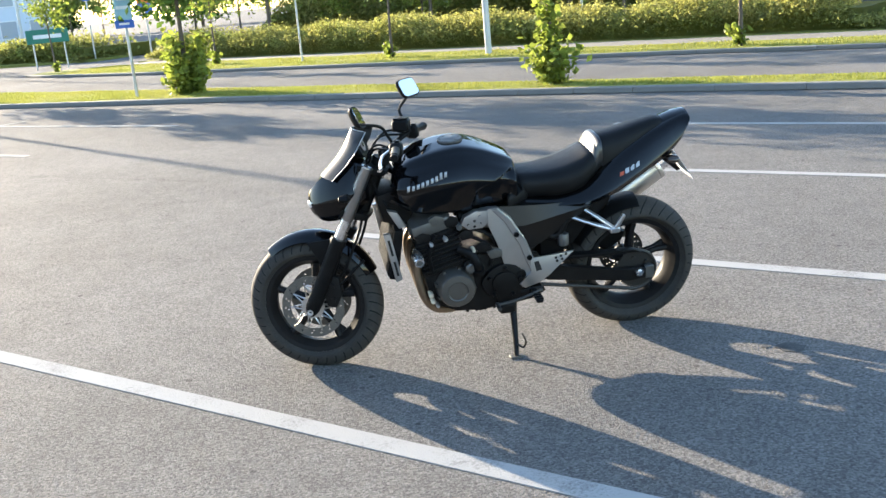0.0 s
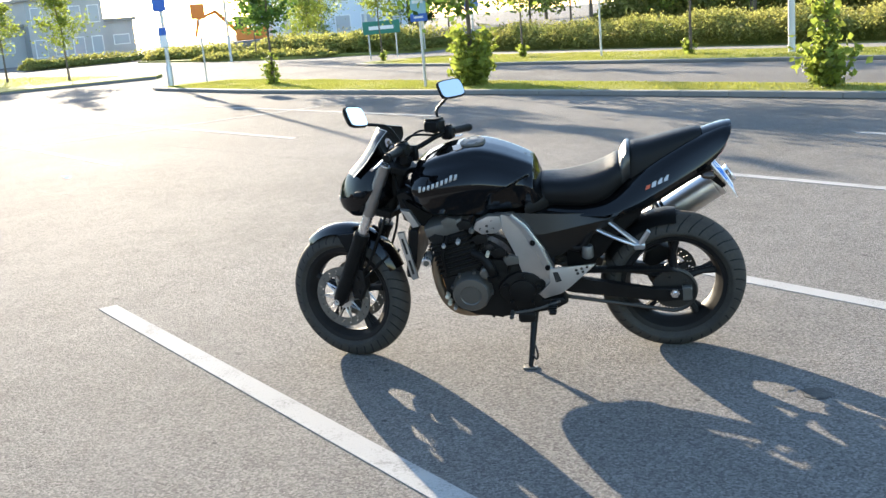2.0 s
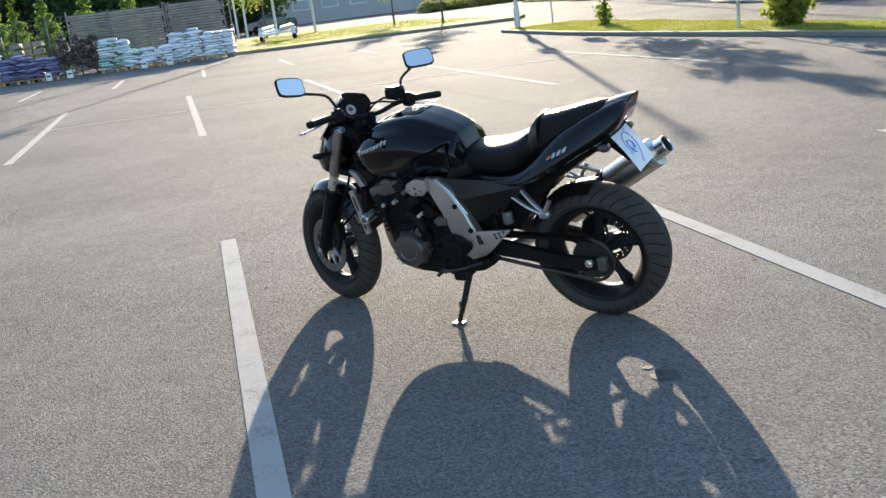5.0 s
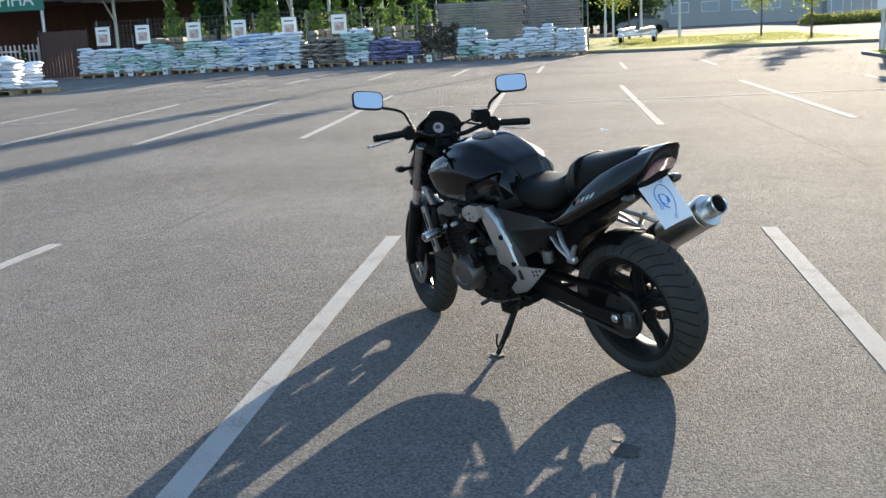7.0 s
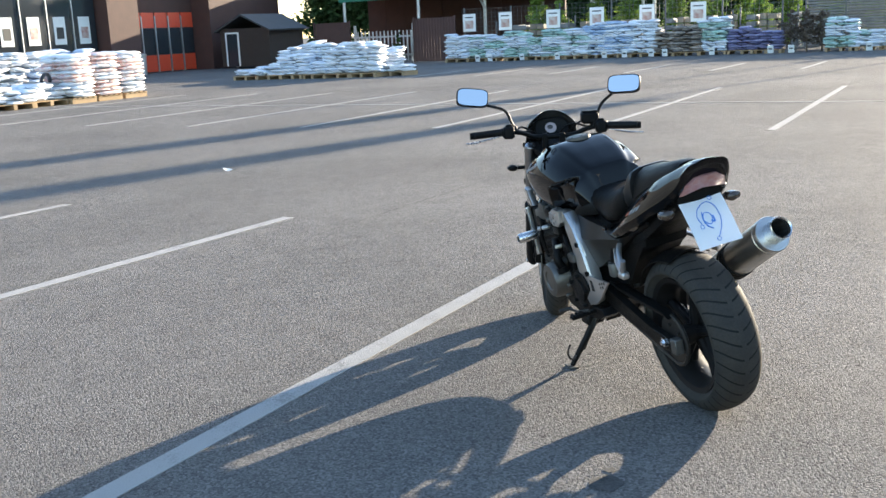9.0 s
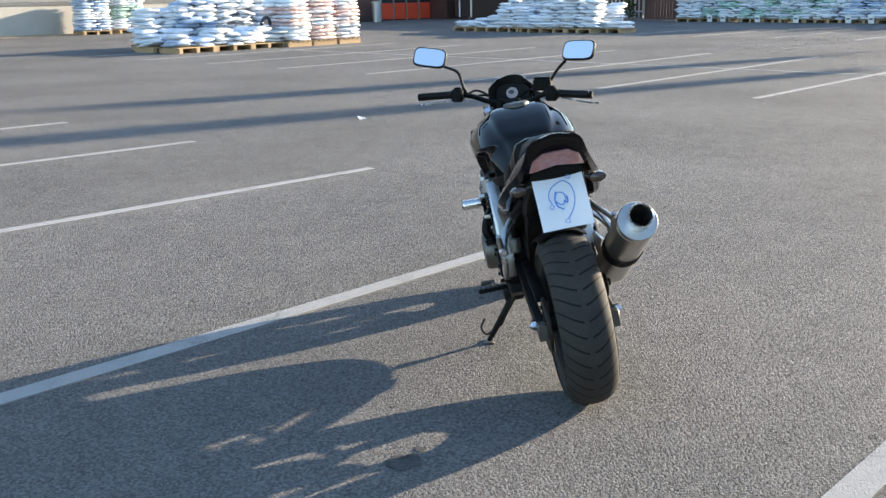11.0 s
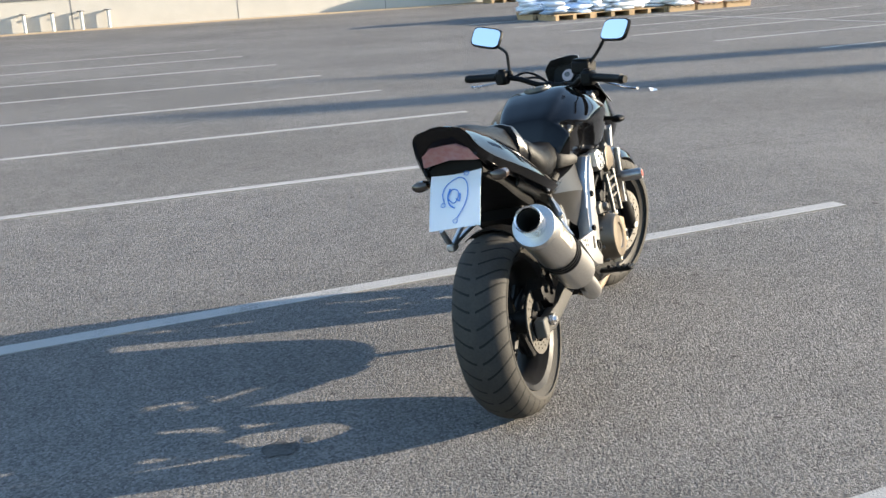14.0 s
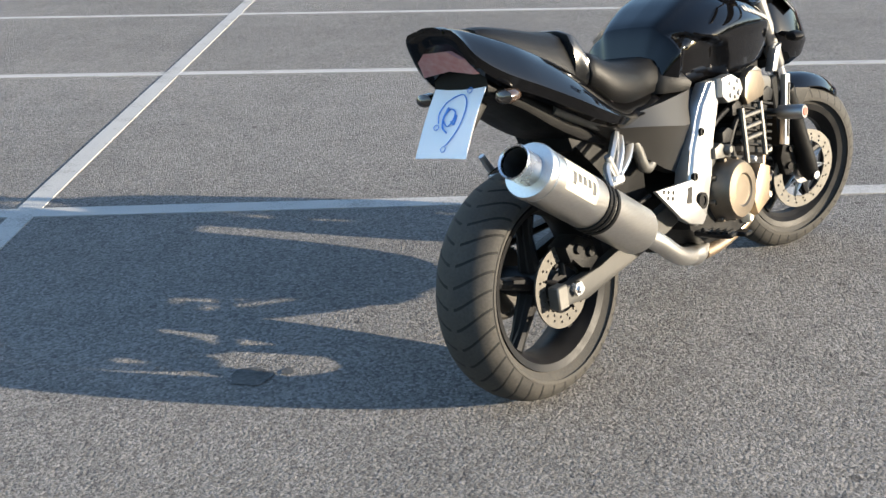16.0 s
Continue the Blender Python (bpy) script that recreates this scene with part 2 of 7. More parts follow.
def lathe(bm, prof, n=32, m=None, cap=False, a0=0.0, a1=2 * math.pi):
    """Turns (radius, y) points about the y axis."""
    full = a1 - a0 > 6.28
    k = n if full else n + 1
    rings = [[Vector((r * math.cos(a0 + (a1 - a0) * i / n), y, r * math.sin(a0 + (a1 - a0) * i / n))) for i in range(k)] for r, y in prof]
    if m is not None:
        rings = [[m @ p for p in r] for r in rings]
    return loft(bm, rings, cap, full)


def ellipse(c, a, b, n, ux, uy, power=2.0):
    """A ring round c with half-axes a along ux and b along uy; power over 2 squares it."""
    out = []
    for i in range(n):
        t = 2 * math.pi * i / n
        ct, st = math.cos(t), math.sin(t)
        x = math.copysign(abs(ct) ** (2 / power), ct)
        y = math.copysign(abs(st) ** (2 / power), st)
        out.append(Vector(c) + a * x * Vector(ux) + b * y * Vector(uy))
    return out


LOT = Matrix.Translation((2.418, -0.746, 0)) @ Matrix.Rotation(radians(-41.0), 4, "Z")


def lot(s, q, z=0.0, turn=0.0):
    """A pose in the parking lot's own grid: s along the bays, q across them."""
    return LOT @ Matrix.Translation((s, q, z)) @ Matrix.Rotation(radians(turn), 4, "Z")

# ---- ground ----
bm = bmesh.new()
box(bm, -900, 900, -900, 900, -0.4, 0)
ground = tagged(part("ground", bm, ASPHALT), "worn grey asphalt of a parking lot and road", "ground", kind="structure")
ground.matrix_basis = LOT

ROW_A = [-7.36, -4.95, -2.48, 0.05, 2.57] + [2.57 + 2.516 * k for k in range(1, 7)]
LINES = [(q, -9.4, 0.0) for q in ROW_A] + [(0.13 + 2.42 * k, 6.75, 14.95) for k in range(-3, 9)] + [(2.4 * k - 0.1, 21.8, 26.2) for k in range(-2, 9)]
for q, s0, s1 in LINES:
    bm = bmesh.new()
    box(bm, s0, s1, q - 0.052, q + 0.052, 0.0, 0.004)
    if s0 < 0 and q > 2:    # these bays are set out a little askew
        for v in bm.verts:
            v.co.y -= (0.043 if q < 3 else 0.052) * v.co.x
    elif s0 > 0 and s0 < 10:
        for v in bm.verts:
            v.co.y += 0.024 * (v.co.x - s0)
    part("parking_line", bm, LINE_PAINT, ground, "worn white parking bay line")
for s, q0, q1 in ((-4.74, -7.56, 20.06), (11.15, -7.56, 20.06)):
    bm = bmesh.new()
    box(bm, s - 0.05, s + 0.05, q0, q1, 0.0, 0.0045)
    part("parking_line", bm, LINE_PAINT, ground, "worn white parking bay line")


def island(name, outline, height, label, mat=GRASS):
    """A raised bed with a kerb of stones round it."""
    bm = bmesh.new()
    prism(bm, outline, 0.0, height, axis="z")
    ob = tagged(part(name, bm, mat), label, "grass", kind="structure")
    ob.matrix_basis = LOT
    return ob


def kerb_run(parent, pts, height=0.085, width=0.14, step=1.0):
    """Kerb stones end to end along pts; the bed lies to the left of the line."""
    P = [Vector((*p, 0)) for p in pts]
    bm = bmesh.new()
    box(bm, 0.0015, step - 0.0015, -width, 0, 0, height, 0.012)
    first = part("kerb_stone", bm, KERB, parent)
    me, used = first.data, False
    for a, b in zip(P, P[1:]):
        d = b - a
        n = max(1, round(d.length / step))
        for i in range(n):
            p = a + d * (i / n)
            m = Matrix.Translation(p) @ Matrix.Rotation(math.atan2(d.y, d.x), 4, "Z") @ Matrix.Diagonal((d.length / n / step, 1, 1, 1))
            if not used:
                first.matrix_basis, used = m, True
            else:
                share("kerb_stone", me, parent, m)


def arc(cx, cy, r, a0, a1, n):
    return [(cx + r * math.cos(radians(a0 + (a1 - a0) * i / n)), cy + r * math.sin(radians(a0 + (a1 - a0) * i / n))) for i in range(n + 1)]


def sampled(line, s):
    """q of a broken line at s."""
    for (a, p), (b, r) in zip(line, line[1:]):
        if s <= b or (b, r) == line[-1]:
            return p + (r - p) * (s - a) / (b - a)


KERB_FRONT = [(-40, -9.2), (-12, -9.8), (-2.4, -9.95), (1, -10.0), (4.5, -9.9), (8.5, -9.75), (12, -9.45), (15, -9.25), (18, -9.1), (24, -9.2)]
STRIP_BACK = [(-40, -10.2), (-12, -10.9), (-2, -11.0), (2.5, -11.1), (5, -11.2), (9.4, -11.35), (14, -11.45), (18.4, -11.7), (24, -11.75)]
ROAD_FAR = [(-60, -8.0), (-12, -14.2), (-1, -15.35), (2.3, -15.65), (8, -15.75), (14, -15.95), (18, -15.95), (24, -16.6)]
VERGE_BACK = [(-60, -10.0), (-12, -16.0), (-0.5, -17.2), (4.8, -17.7), (10.5, -18.7), (17.4, -19.2), (24, -19.7)]


def shifted(line, d):
    return [(s, q + d) for s, q in line]


strip = island("grass_strip", shifted(KERB_FRONT, -0.09) + [(24.9, -9.6), (25.2, -10.4), (24.9, -11.3)] + STRIP_BACK[::-1], 0.08, "sunlit short grass strip behind a concrete kerb")
kerb_run(strip, KERB_FRONT[1:] + [(25.05, -9.5), (25.35, -10.4), (25.05, -11.4), (24, -11.85)])
verge = island("grass_verge", shifted(ROAD_FAR, -0.09) + [(25.5, -17.2), (25.9, -17.9), (25.4, -18.9)] + VERGE_BACK[::-1], 0.07, "sunlit grass verge beyond the road")
kerb_run(verge, ROAD_FAR[1:] + [(25.6, -17.1), (26.0, -17.9)], 0.075)
bm = bmesh.new()
prism(bm, shifted(VERGE_BACK, 0.02) + [(24, -21.1)] + [(-60, -12.4)], 0.0, 0.066, axis="z")
foot = tagged(part("path", bm, PATH_GRIT), "pale gritty footpath along the verge", "path", kind="structure")
foot.matrix_basis = LOT
field = island("grass_field", [(-60, -12.3), (25, -21.2), (25, -29), (-60, -29)], 0.062, "rough grass under the hedge and trees")
isl2 = island("grass_island", [(33.05, -12.6), (33.45, -10.1), (34.05, -7.1), (34.25, -3.9), (35.25, -1.35), (60, -1.3), (60, -12), (50, -14.5), (35, -13.6)], 0.12, "grass island by the car park exit")
kerb_run(isl2, [(35.2, -1.35), (34.2, -3.9), (34.0, -7.1), (33.4, -10.1), (33.0, -12.6)][::-1])
bed = island("shrub_bed_ground", [(30.5, -23.6), (39, -21.6), (48, -22.0), (66, -23.6), (66, -30), (34, -34)], 0.1, "grassy planting bed beyond the side street")

# seams, stains and scraps on the asphalt
TAR = material("tar_seam", (0.085, 0.082, 0.079), 1.0, color2=(0.12, 0.117, 0.113), scale=9, amount=0.9, fine=0.3, bump_scale=90, bump=0.006, spec=0.03)
OIL = material("oil_stain", (0.02, 0.02, 0.02), 0.8, color2=(0.06, 0.058, 0.056), scale=14, amount=1.0, fine=0.35, bump_scale=90, bump=0.003)
SCRAP = material("paper_scrap", (0.75, 0.75, 0.74), 0.8, color2=(0.6, 0.6, 0.58), scale=20)


def seam(pts, width, seed):
    r = random.Random(seed)
    P = smooth_path([(*p, 0) for p in pts], 30)
    a, b = [], []
    for i, p in enumerate(P):
        d = (P[min(i + 1, len(P) - 1)] - P[max(i - 1, 0)]).normalized()
        nrm = Vector((-d.y, d.x, 0))
        c = p + nrm * 0.015 * r.uniform(-1, 1)
        w = width * r.uniform(0.5, 1.1)
        a.append(c + nrm * w)
        b.append(c - nrm * w)
    bm = bmesh.new()
    loft(bm, [[(x.x, x.y, 0.002), (y.x, y.y, 0.002)] for x, y in zip(a, b)], False, False)
    return part("seam", bm, TAR, ground, "dark joint in the asphalt")


seam([(15.8, -2.9), (12, -3.25), (8.4, -3.5), (5, -3.68), (2.5, -3.8)], 0.008, 1)
seam([(-0.6, 1.92), (1.2, 1.88), (3.2, 1.83)], 0.006, 2)


def blot(x, y, r0, seed, z=0.003):
    r = random.Random(seed)
    bm = bmesh.new()
    n = 40
    ph = [r.uniform(0, 6.28) for _ in range(4)]
    ring = [bm.verts.new((x + r0 * (1 + 0.16 * math.sin(2 * a + ph[0]) + 0.12 * math.sin(3 * a + ph[1]) + 0.08 * math.sin(7 * a + ph[2]) + 0.05 * math.sin(13 * a + ph[3])) * math.cos(a), y + 0.8 * r0 * (1 + 0.15 * math.sin(2 * a + ph[1]) + 0.1 * math.sin(5 * a + ph[2])) * math.sin(a), z)) for a in [2 * math.pi * i / n for i in range(n)]]
    bm.faces.new(ring)
    ob = part("stain", bm, OIL, ground, "dark oil stain")
    ob.matrix_basis = LOT.inverted()
    return ob


blot(-1.227, 0.586, 0.06, 5)
blot(-1.14, 0.54, 0.02, 6)
for s, q, a in ((6.35, -1.54, 20), (2.25, 5.1, 70)):
    sc = empty("paper_scrap", lot(s, q, 0, a), "crumpled white paper scrap on the asphalt", "litter")
    bm = bmesh.new()
    loft(bm, [[(x, y, 0.004 + 0.02 * abs(math.sin(9 * x + 14 * y)) + 0.01 * math.sin(31 * x)) for y in (-0.04, -0.015, 0.01, 0.035)] for x in (-0.06, -0.03, 0.0, 0.03, 0.055)], False, False)
    part("sheet", bm, SCRAP, sc)

# ---- motorcycle ----
BLACK = material("black_lacquer", (0.002, 0.002, 0.0024), 0.04, color2=(0.0035, 0.0035, 0.004), scale=3, coat=0.1, rough2=0.07, spec=0.26)
GREY_LACQUER = material("dark_grey_lacquer", (0.042, 0.041, 0.040), 0.42, 0.95, color2=(0.034, 0.033, 0.032), scale=4, coat=0.0, rough2=0.5)
PLASTIC = material("black_plastic", (0.004, 0.004, 0.0043), 0.42, color2=(0.009, 0.009, 0.009), scale=20, bump=0.0006, bump_scale=400, rough2=0.55, spec=0.12)
VINYL = material("seat_vinyl", (0.005, 0.005, 0.0053), 0.40, color2=(0.011, 0.0108, 0.0105), scale=6, bump=0.0008, bump_scale=350, rough2=0.52, spec=0.15)
SEAT_FRONT = material("smooth_vinyl", (0.012, 0.012, 0.0125), 0.27, color2=(0.02, 0.02, 0.02), scale=6, rough2=0.34, spec=0.6)
COVER_GREY = material("cast_grey_cover", (0.14, 0.136, 0.128), 0.36, 0.8, color2=(0.09, 0.087, 0.08), scale=10, rough2=0.5, bump=0.0004, bump_scale=150)
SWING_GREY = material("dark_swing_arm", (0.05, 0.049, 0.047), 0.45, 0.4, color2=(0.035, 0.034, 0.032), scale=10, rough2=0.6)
FORK_GREY = material("dark_fork_tube", (0.34, 0.335, 0.33), 0.28, 1.0, color2=(0.24, 0.238, 0.235), scale=14, rough2=0.45)
BRONZE = material("bronze_and_sunlit_metal", (0.155, 0.13, 0.10), 0.34, 0.85, color2=(0.09, 0.075, 0.06), scale=12, rough2=0.5, bump=0.0004, bump_scale=150)
ALLOY = material("brushed_alloy", (0.50, 0.50, 0.50), 0.30, 0.92, color2=(0.40, 0.40, 0.40), scale=9, rough2=0.42, bump=0.0004, bump_scale=120)
POLISH = material("polished_alloy", (0.75, 0.75, 0.76), 0.2, 1.0, color2=(0.6, 0.6, 0.61), scale=12, rough2=0.32)
TITAN = material("brushed_muffler_steel", (0.56, 0.55, 0.53), 0.3, 1.0, color2=(0.46, 0.44, 0.42), scale=30, stretch=(1, 8, 8), rough2=0.42)
PIPE = material("heat_stained_steel", (0.30, 0.235, 0.17), 0.35, 0.9, color2=(0.13, 0.09, 0.06), scale=9, rough2=0.55)
ENGINE_BLACK = material("engine_black", (0.005, 0.005, 0.0053), 0.4, 0.1, color2=(0.014, 0.013, 0.012), scale=14, bump=0.001, bump_scale=200, rough2=0.6, spec=0.17)
ENGINE_GREY = material("engine_grey", (0.12, 0.117, 0.11), 0.42, 0.6, color2=(0.07, 0.068, 0.063), scale=10, bump=0.0005, bump_scale=150, rough2=0.55)
RIM_BLACK = material("wheel_black", (0.008, 0.008, 0.009), 0.36, 0.0, color2=(0.018, 0.017, 0.016), scale=12, rough2=0.6, coat=0.0, spec=0.16)
DISC_WORN = material("worn_disc_steel", (0.075, 0.070, 0.062), 0.5, 0.6, color2=(0.05, 0.047, 0.042), scale=40, rough2=0.6)
DISC = material("disc_steel", (0.15, 0.143, 0.13), 0.5, 0.7, color2=(0.10, 0.094, 0.085), scale=40, rough2=0.58)
SMOKED = material("smoked_screen", (0.035, 0.034, 0.033), 0.2, color2=(0.025, 0.024, 0.023), coat=0.0, spec=0.2)
CHAIN = material("oily_chain", (0.03, 0.027, 0.024), 0.5, 0.5, color2=(0.03, 0.03, 0.03), scale=60)
MIRROR = material("mirror_glass", (0.9, 0.9, 0.9), 0.02, 1.0, color2=(0.88, 0.88, 0.88))
PAPER = material("white_paper", (0.82, 0.84, 0.88), 0.7, color2=(0.78, 0.8, 0.85), scale=5, translucent=0.15)
INK = material("blue_ink", (0.07, 0.24, 0.66), 0.6, color2=(0.09, 0.26, 0.66), scale=30)
LAMP_RED = material("tail_lamp_red", (0.36, 0.15, 0.14), 0.25, color2=(0.46, 0.29, 0.27), scale=50, coat=0.8)
LAMP_CLEAR = material("headlamp_glass", (0.5, 0.52, 0.55), 0.08, 0.3, color2=(0.4, 0.42, 0.45), coat=1.0)
AMBER = material("smoked_lens", (0.045, 0.03, 0.022), 0.2, color2=(0.03, 0.02, 0.015), coat=0.4)
DECAL = material("silver_decal", (0.42, 0.42, 0.42), 0.45, 0.2, color2=(0.36, 0.36, 0.36))
DECAL_RED = material("orange_decal", (0.5, 0.09, 0.03), 0.4, color2=(0.42, 0.07, 0.03))
DIAL = material("dial_face", (0.34, 0.27, 0.27), 0.35, color2=(0.42, 0.34, 0.34), scale=40)
LABEL = material("cream_label", (0.66, 0.60, 0.47), 0.4, 0.3, color2=(0.6, 0.54, 0.42))
DARK_MARK = material("dark_print", (0.03, 0.03, 0.03), 0.5, color2=(0.05, 0.05, 0.05))
RED_CAP = material("red_cap", (0.45, 0.08, 0.05), 0.4, color2=(0.36, 0.06, 0.04))
# Dark tone for soot in the exhaust bore and painted shade in holes
HOLLOW = material("soot_and_hole_shade", (0.012, 0.012, 0.012), 0.9, color2=(0.03, 0.026, 0.022), scale=30)


def tyre_material(name, radius, half, count, slant):
    """Black rubber with chevron grooves about the wheel's own axis, greyed by dust."""
    m = material(name, (0.026, 0.025, 0.0235), 0.72, color2=(0.048, 0.044, 0.038), scale=14, amount=0.75, rough2=0.85, spec=0.3, fine=0.15, bump_scale=150)
    N, Lk = m.node_tree.nodes, m.node_tree.links
    co = N.new("ShaderNodeTexCoord")
    se = N.new("ShaderNodeSeparateXYZ")
    Lk.new(co.outputs["Object"], se.inputs["Vector"])

    def mn(op, a, b=0.0):
        k = N.new("ShaderNodeMath")
        k.operation = op
        for i, v in enumerate((a, b)):
            if isinstance(v, (int, float)):
                k.inputs[i].default_value = v
            else:
                Lk.new(v, k.inputs[i])
        return k.outputs["Value"]
    ang = mn("DIVIDE", mn("ARCTAN2", se.outputs["Z"], se.outputs["X"]), 2 * math.pi)
    ay = mn("ABSOLUTE", se.outputs["Y"])
    bend = mn("POWER", mn("DIVIDE", ay, half), 1.6)
    ph = mn("FRACT", mn("ADD", mn("MULTIPLY", ang, count), mn("MULTIPLY", bend, slant)))
    tri = mn("ABSOLUTE", mn("SUBTRACT", ph, 0.5))
    cut = mn("LESS_THAN", tri, 0.075)
    inner = mn("GREATER_THAN", ay, half * 0.10)
    rad = mn("SQRT", mn("ADD", mn("MULTIPLY", se.outputs["X"], se.outputs["X"]), mn("MULTIPLY", se.outputs["Z"], se.outputs["Z"])))
    tread = mn("GREATER_THAN", rad, radius - 0.052)
    g = mn("MULTIPLY", mn("MULTIPLY", cut, inner), tread)
    bu = N.new("ShaderNodeBump")
    bu.inputs["Strength"].default_value, bu.inputs["Distance"].default_value = 1.0, 0.006
    bu.invert = True
    Lk.new(g, bu.inputs["Height"])
    Lk.new(bu.outputs["Normal"], N["Principled BSDF"].inputs["Normal"])
    src = N["Principled BSDF"].inputs["Base Color"].links[0].from_socket
    mx = N.new("ShaderNodeMix")
    mx.data_type = "RGBA"
    mx.inputs["B"].default_value = (0.006, 0.006, 0.006, 1)
    Lk.new(src, mx.inputs["A"])
    Lk.new(g, mx.inputs["Factor"])
    Lk.new(mx.outputs["Result"], N["Principled BSDF"].inputs["Base Color"])
    return m


BIKE = Matrix.Translation((-0.013, 0.016, 0)) @ Matrix.Rotation(radians(4.1), 4, "Z") @ Matrix.Rotation(radians(-10.4), 4, "X")
bike = empty("motorcycle", BIKE, "black naked motorcycle leaning on its side stand", "motorcycle")
RAKE = radians(25)
AXIS = Vector((-math.sin(RAKE), 0, math.cos(RAKE)))
HEAD = Vector((0.395, 0, 0.87))
STEER = Matrix.Translation(HEAD) @ Matrix.Rotation(radians(-20), 4, AXIS) @ Matrix.Translation(-HEAD)
FRONT, REAR = Vector((0.703, 0, 0.293)), Vector((-0.705, 0, 0.301))


def bit(name, bm, mat, parent=bike, label="", smooth=40, steer=False):
    ob = part(name, bm, mat, parent, label, smooth)
    if steer:
        ob.matrix_basis = STEER
    return ob


def drilled_disc(bm, r0, r1, y, thick, n=90, rows=6, holes=True):
    """A brake disc: a flat ring with rows of holes."""
    ring = []
    for side in (0, 1):
        ring.append([[bm.verts.new(((r0 + (r1 - r0) * k / rows) * math.cos(2 * math.pi * i / n), y + side * thick, (r0 + (r1 - r0) * k / rows) * math.sin(2 * math.pi * i / n))) for i in range(n)] for k in range(rows + 1)])
    def gone(k, i):
        return holes and 0 < k < rows - 1 and (i + 2 * k) % 5 == 0 and k % 2 == 1
    for k in range(rows):
        for i in range(n):
            j = (i + 1) % n
            q = [[ring[s][k][i], ring[s][k][j], ring[s][k + 1][j], ring[s][k + 1][i]] for s in (0, 1)]
            if gone(k, i):
                for a in range(4):
                    b = (a + 1) % 4
                    bm.faces.new((q[0][a], q[0][b], q[1][b], q[1][a]))
            else:
                bm.faces.new(q[0])
                bm.faces.new(q[1][::-1])
    for k in (0, rows):
        for i in range(n):
            j = (i + 1) % n
            bm.faces.new((ring[0][k][i], ring[0][k][j], ring[1][k][j], ring[1][k][i]))
    return bm


def wheel(name, centre, r, half, rim_r, rim_half, hub_half, label, m, groove):
    """A cast wheel: rim with five forked spokes and a hub; its tyre is a part of it."""
    bm = bmesh.new()
    lathe(bm, [(rim_r - 0.022, -rim_half * 0.55), (rim_r - 0.010, -rim_half * 0.9), (rim_r + 0.008, -rim_half), (rim_r + 0.010, -rim_half * 0.9),
               (rim_r - 0.004, -rim_half * 0.7), (rim_r - 0.004, rim_half * 0.7), (rim_r + 0.010, rim_half * 0.9), (rim_r + 0.008, rim_half),
               (rim_r - 0.010, rim_half * 0.9), (rim_r - 0.022, rim_half * 0.55), (rim_r - 0.034, 0.012), (rim_r - 0.034, -0.012), (rim_r - 0.022, -rim_half * 0.55)], 64)
    lathe(bm, [(0.012, -hub_half), (0.036, -hub_half), (0.04, -hub_half * 0.6), (0.03, 0), (0.04, hub_half * 0.6), (0.036, hub_half), (0.012, hub_half)], 24)
    spokes = []
    for k in range(5):
        a = 2 * math.pi * k / 5 + 0.35
        for side in (-1, 1):
            p0 = Vector((0.034 * math.cos(a), 0.014 * side, 0.034 * math.sin(a)))
            p1 = Vector((0.6 * rim_r * math.cos(a), 0.010 * side, 0.6 * rim_r * math.sin(a)))
            p2 = Vector(((rim_r - 0.03) * math.cos(a + 0.05 * side), 0.012 * side, (rim_r - 0.03) * math.sin(a + 0.05 * side)))
            bs = bmesh.new()
            tube(bs, [p0, p1, p2], [0.019, 0.014, 0.017], 8)
            spokes.append(bs)
    w = bit(name, bm, RIM_BLACK, bike, label, 35)
    w.matrix_basis = m @ Matrix.Translation(centre)
    for bs in spokes:
        bit("spoke", bs, RIM_BLACK, w, "", 35)
    bm = bmesh.new()
    prof = [(rim_r + 0.002, -rim_half * 0.86), (rim_r + 0.014, -rim_half * 0.98), (rim_r + 0.4 * (r - rim_r), -half)]
    for k in range(13):
        t = math.pi * (k / 12)
        prof.append((r - 0.062 + 0.062 * max(0.0, math.sin(t)) ** 0.9, -half * math.cos(t) * 0.995))
    prof += [(rim_r + 0.4 * (r - rim_r), half), (rim_r + 0.014, rim_half * 0.98), (rim_r + 0.002, rim_half * 0.86)]
    prof = prof + [prof[0]]
    lathe(bm, prof, 96)
    bit("tyre", bm, tyre_material(name + "_rubber", r, half, *groove), w, "worn black rubber tyre with chevron tread", 60)
    return w


front_wheel = wheel("front_wheel", FRONT, 0.293, 0.058, 0.208, 0.045, 0.06, "black cast front wheel", STEER, (38, 0.9))
rear_wheel = wheel("rear_wheel", REAR, 0.301, 0.089, 0.210, 0.072, 0.09, "black cast rear wheel", Matrix.Identity(4), (36, 1.1))
for y in (-0.072, 0.067):
    bm = bmesh.new()
    drilled_disc(bm, 0.098, 0.136, y, 0.005)
    bit("brake_disc", bm, DISC, front_wheel, "drilled steel brake disc", 30)
    bm = bmesh.new()
    for k in range(10):
        a = 2 * math.pi * k / 10
        ba = bmesh.new()
        tube(ba, [(0.045 * math.cos(a + 0.25), y + 0.0025, 0.045 * math.sin(a + 0.25)), (0.1 * math.cos(a), y + 0.0025, 0.1 * math.sin(a)), (0.045 * math.cos(a - 0.25), y + 0.0025, 0.045 * math.sin(a - 0.25))], 0.0055, 6, flat=0.6)
        bit("carrier_arm", ba, ALLOY, front_wheel, "", 30)
    lathe(bm, [(0.032, y - 0.002), (0.05, y - 0.002), (0.05, y + 0.007), (0.032, y + 0.007), (0.032, y - 0.002)], 32)
    bit("disc_carrier", bm, ALLOY, front_wheel, "pale alloy disc carrier", 30)
bm = bmesh.new()
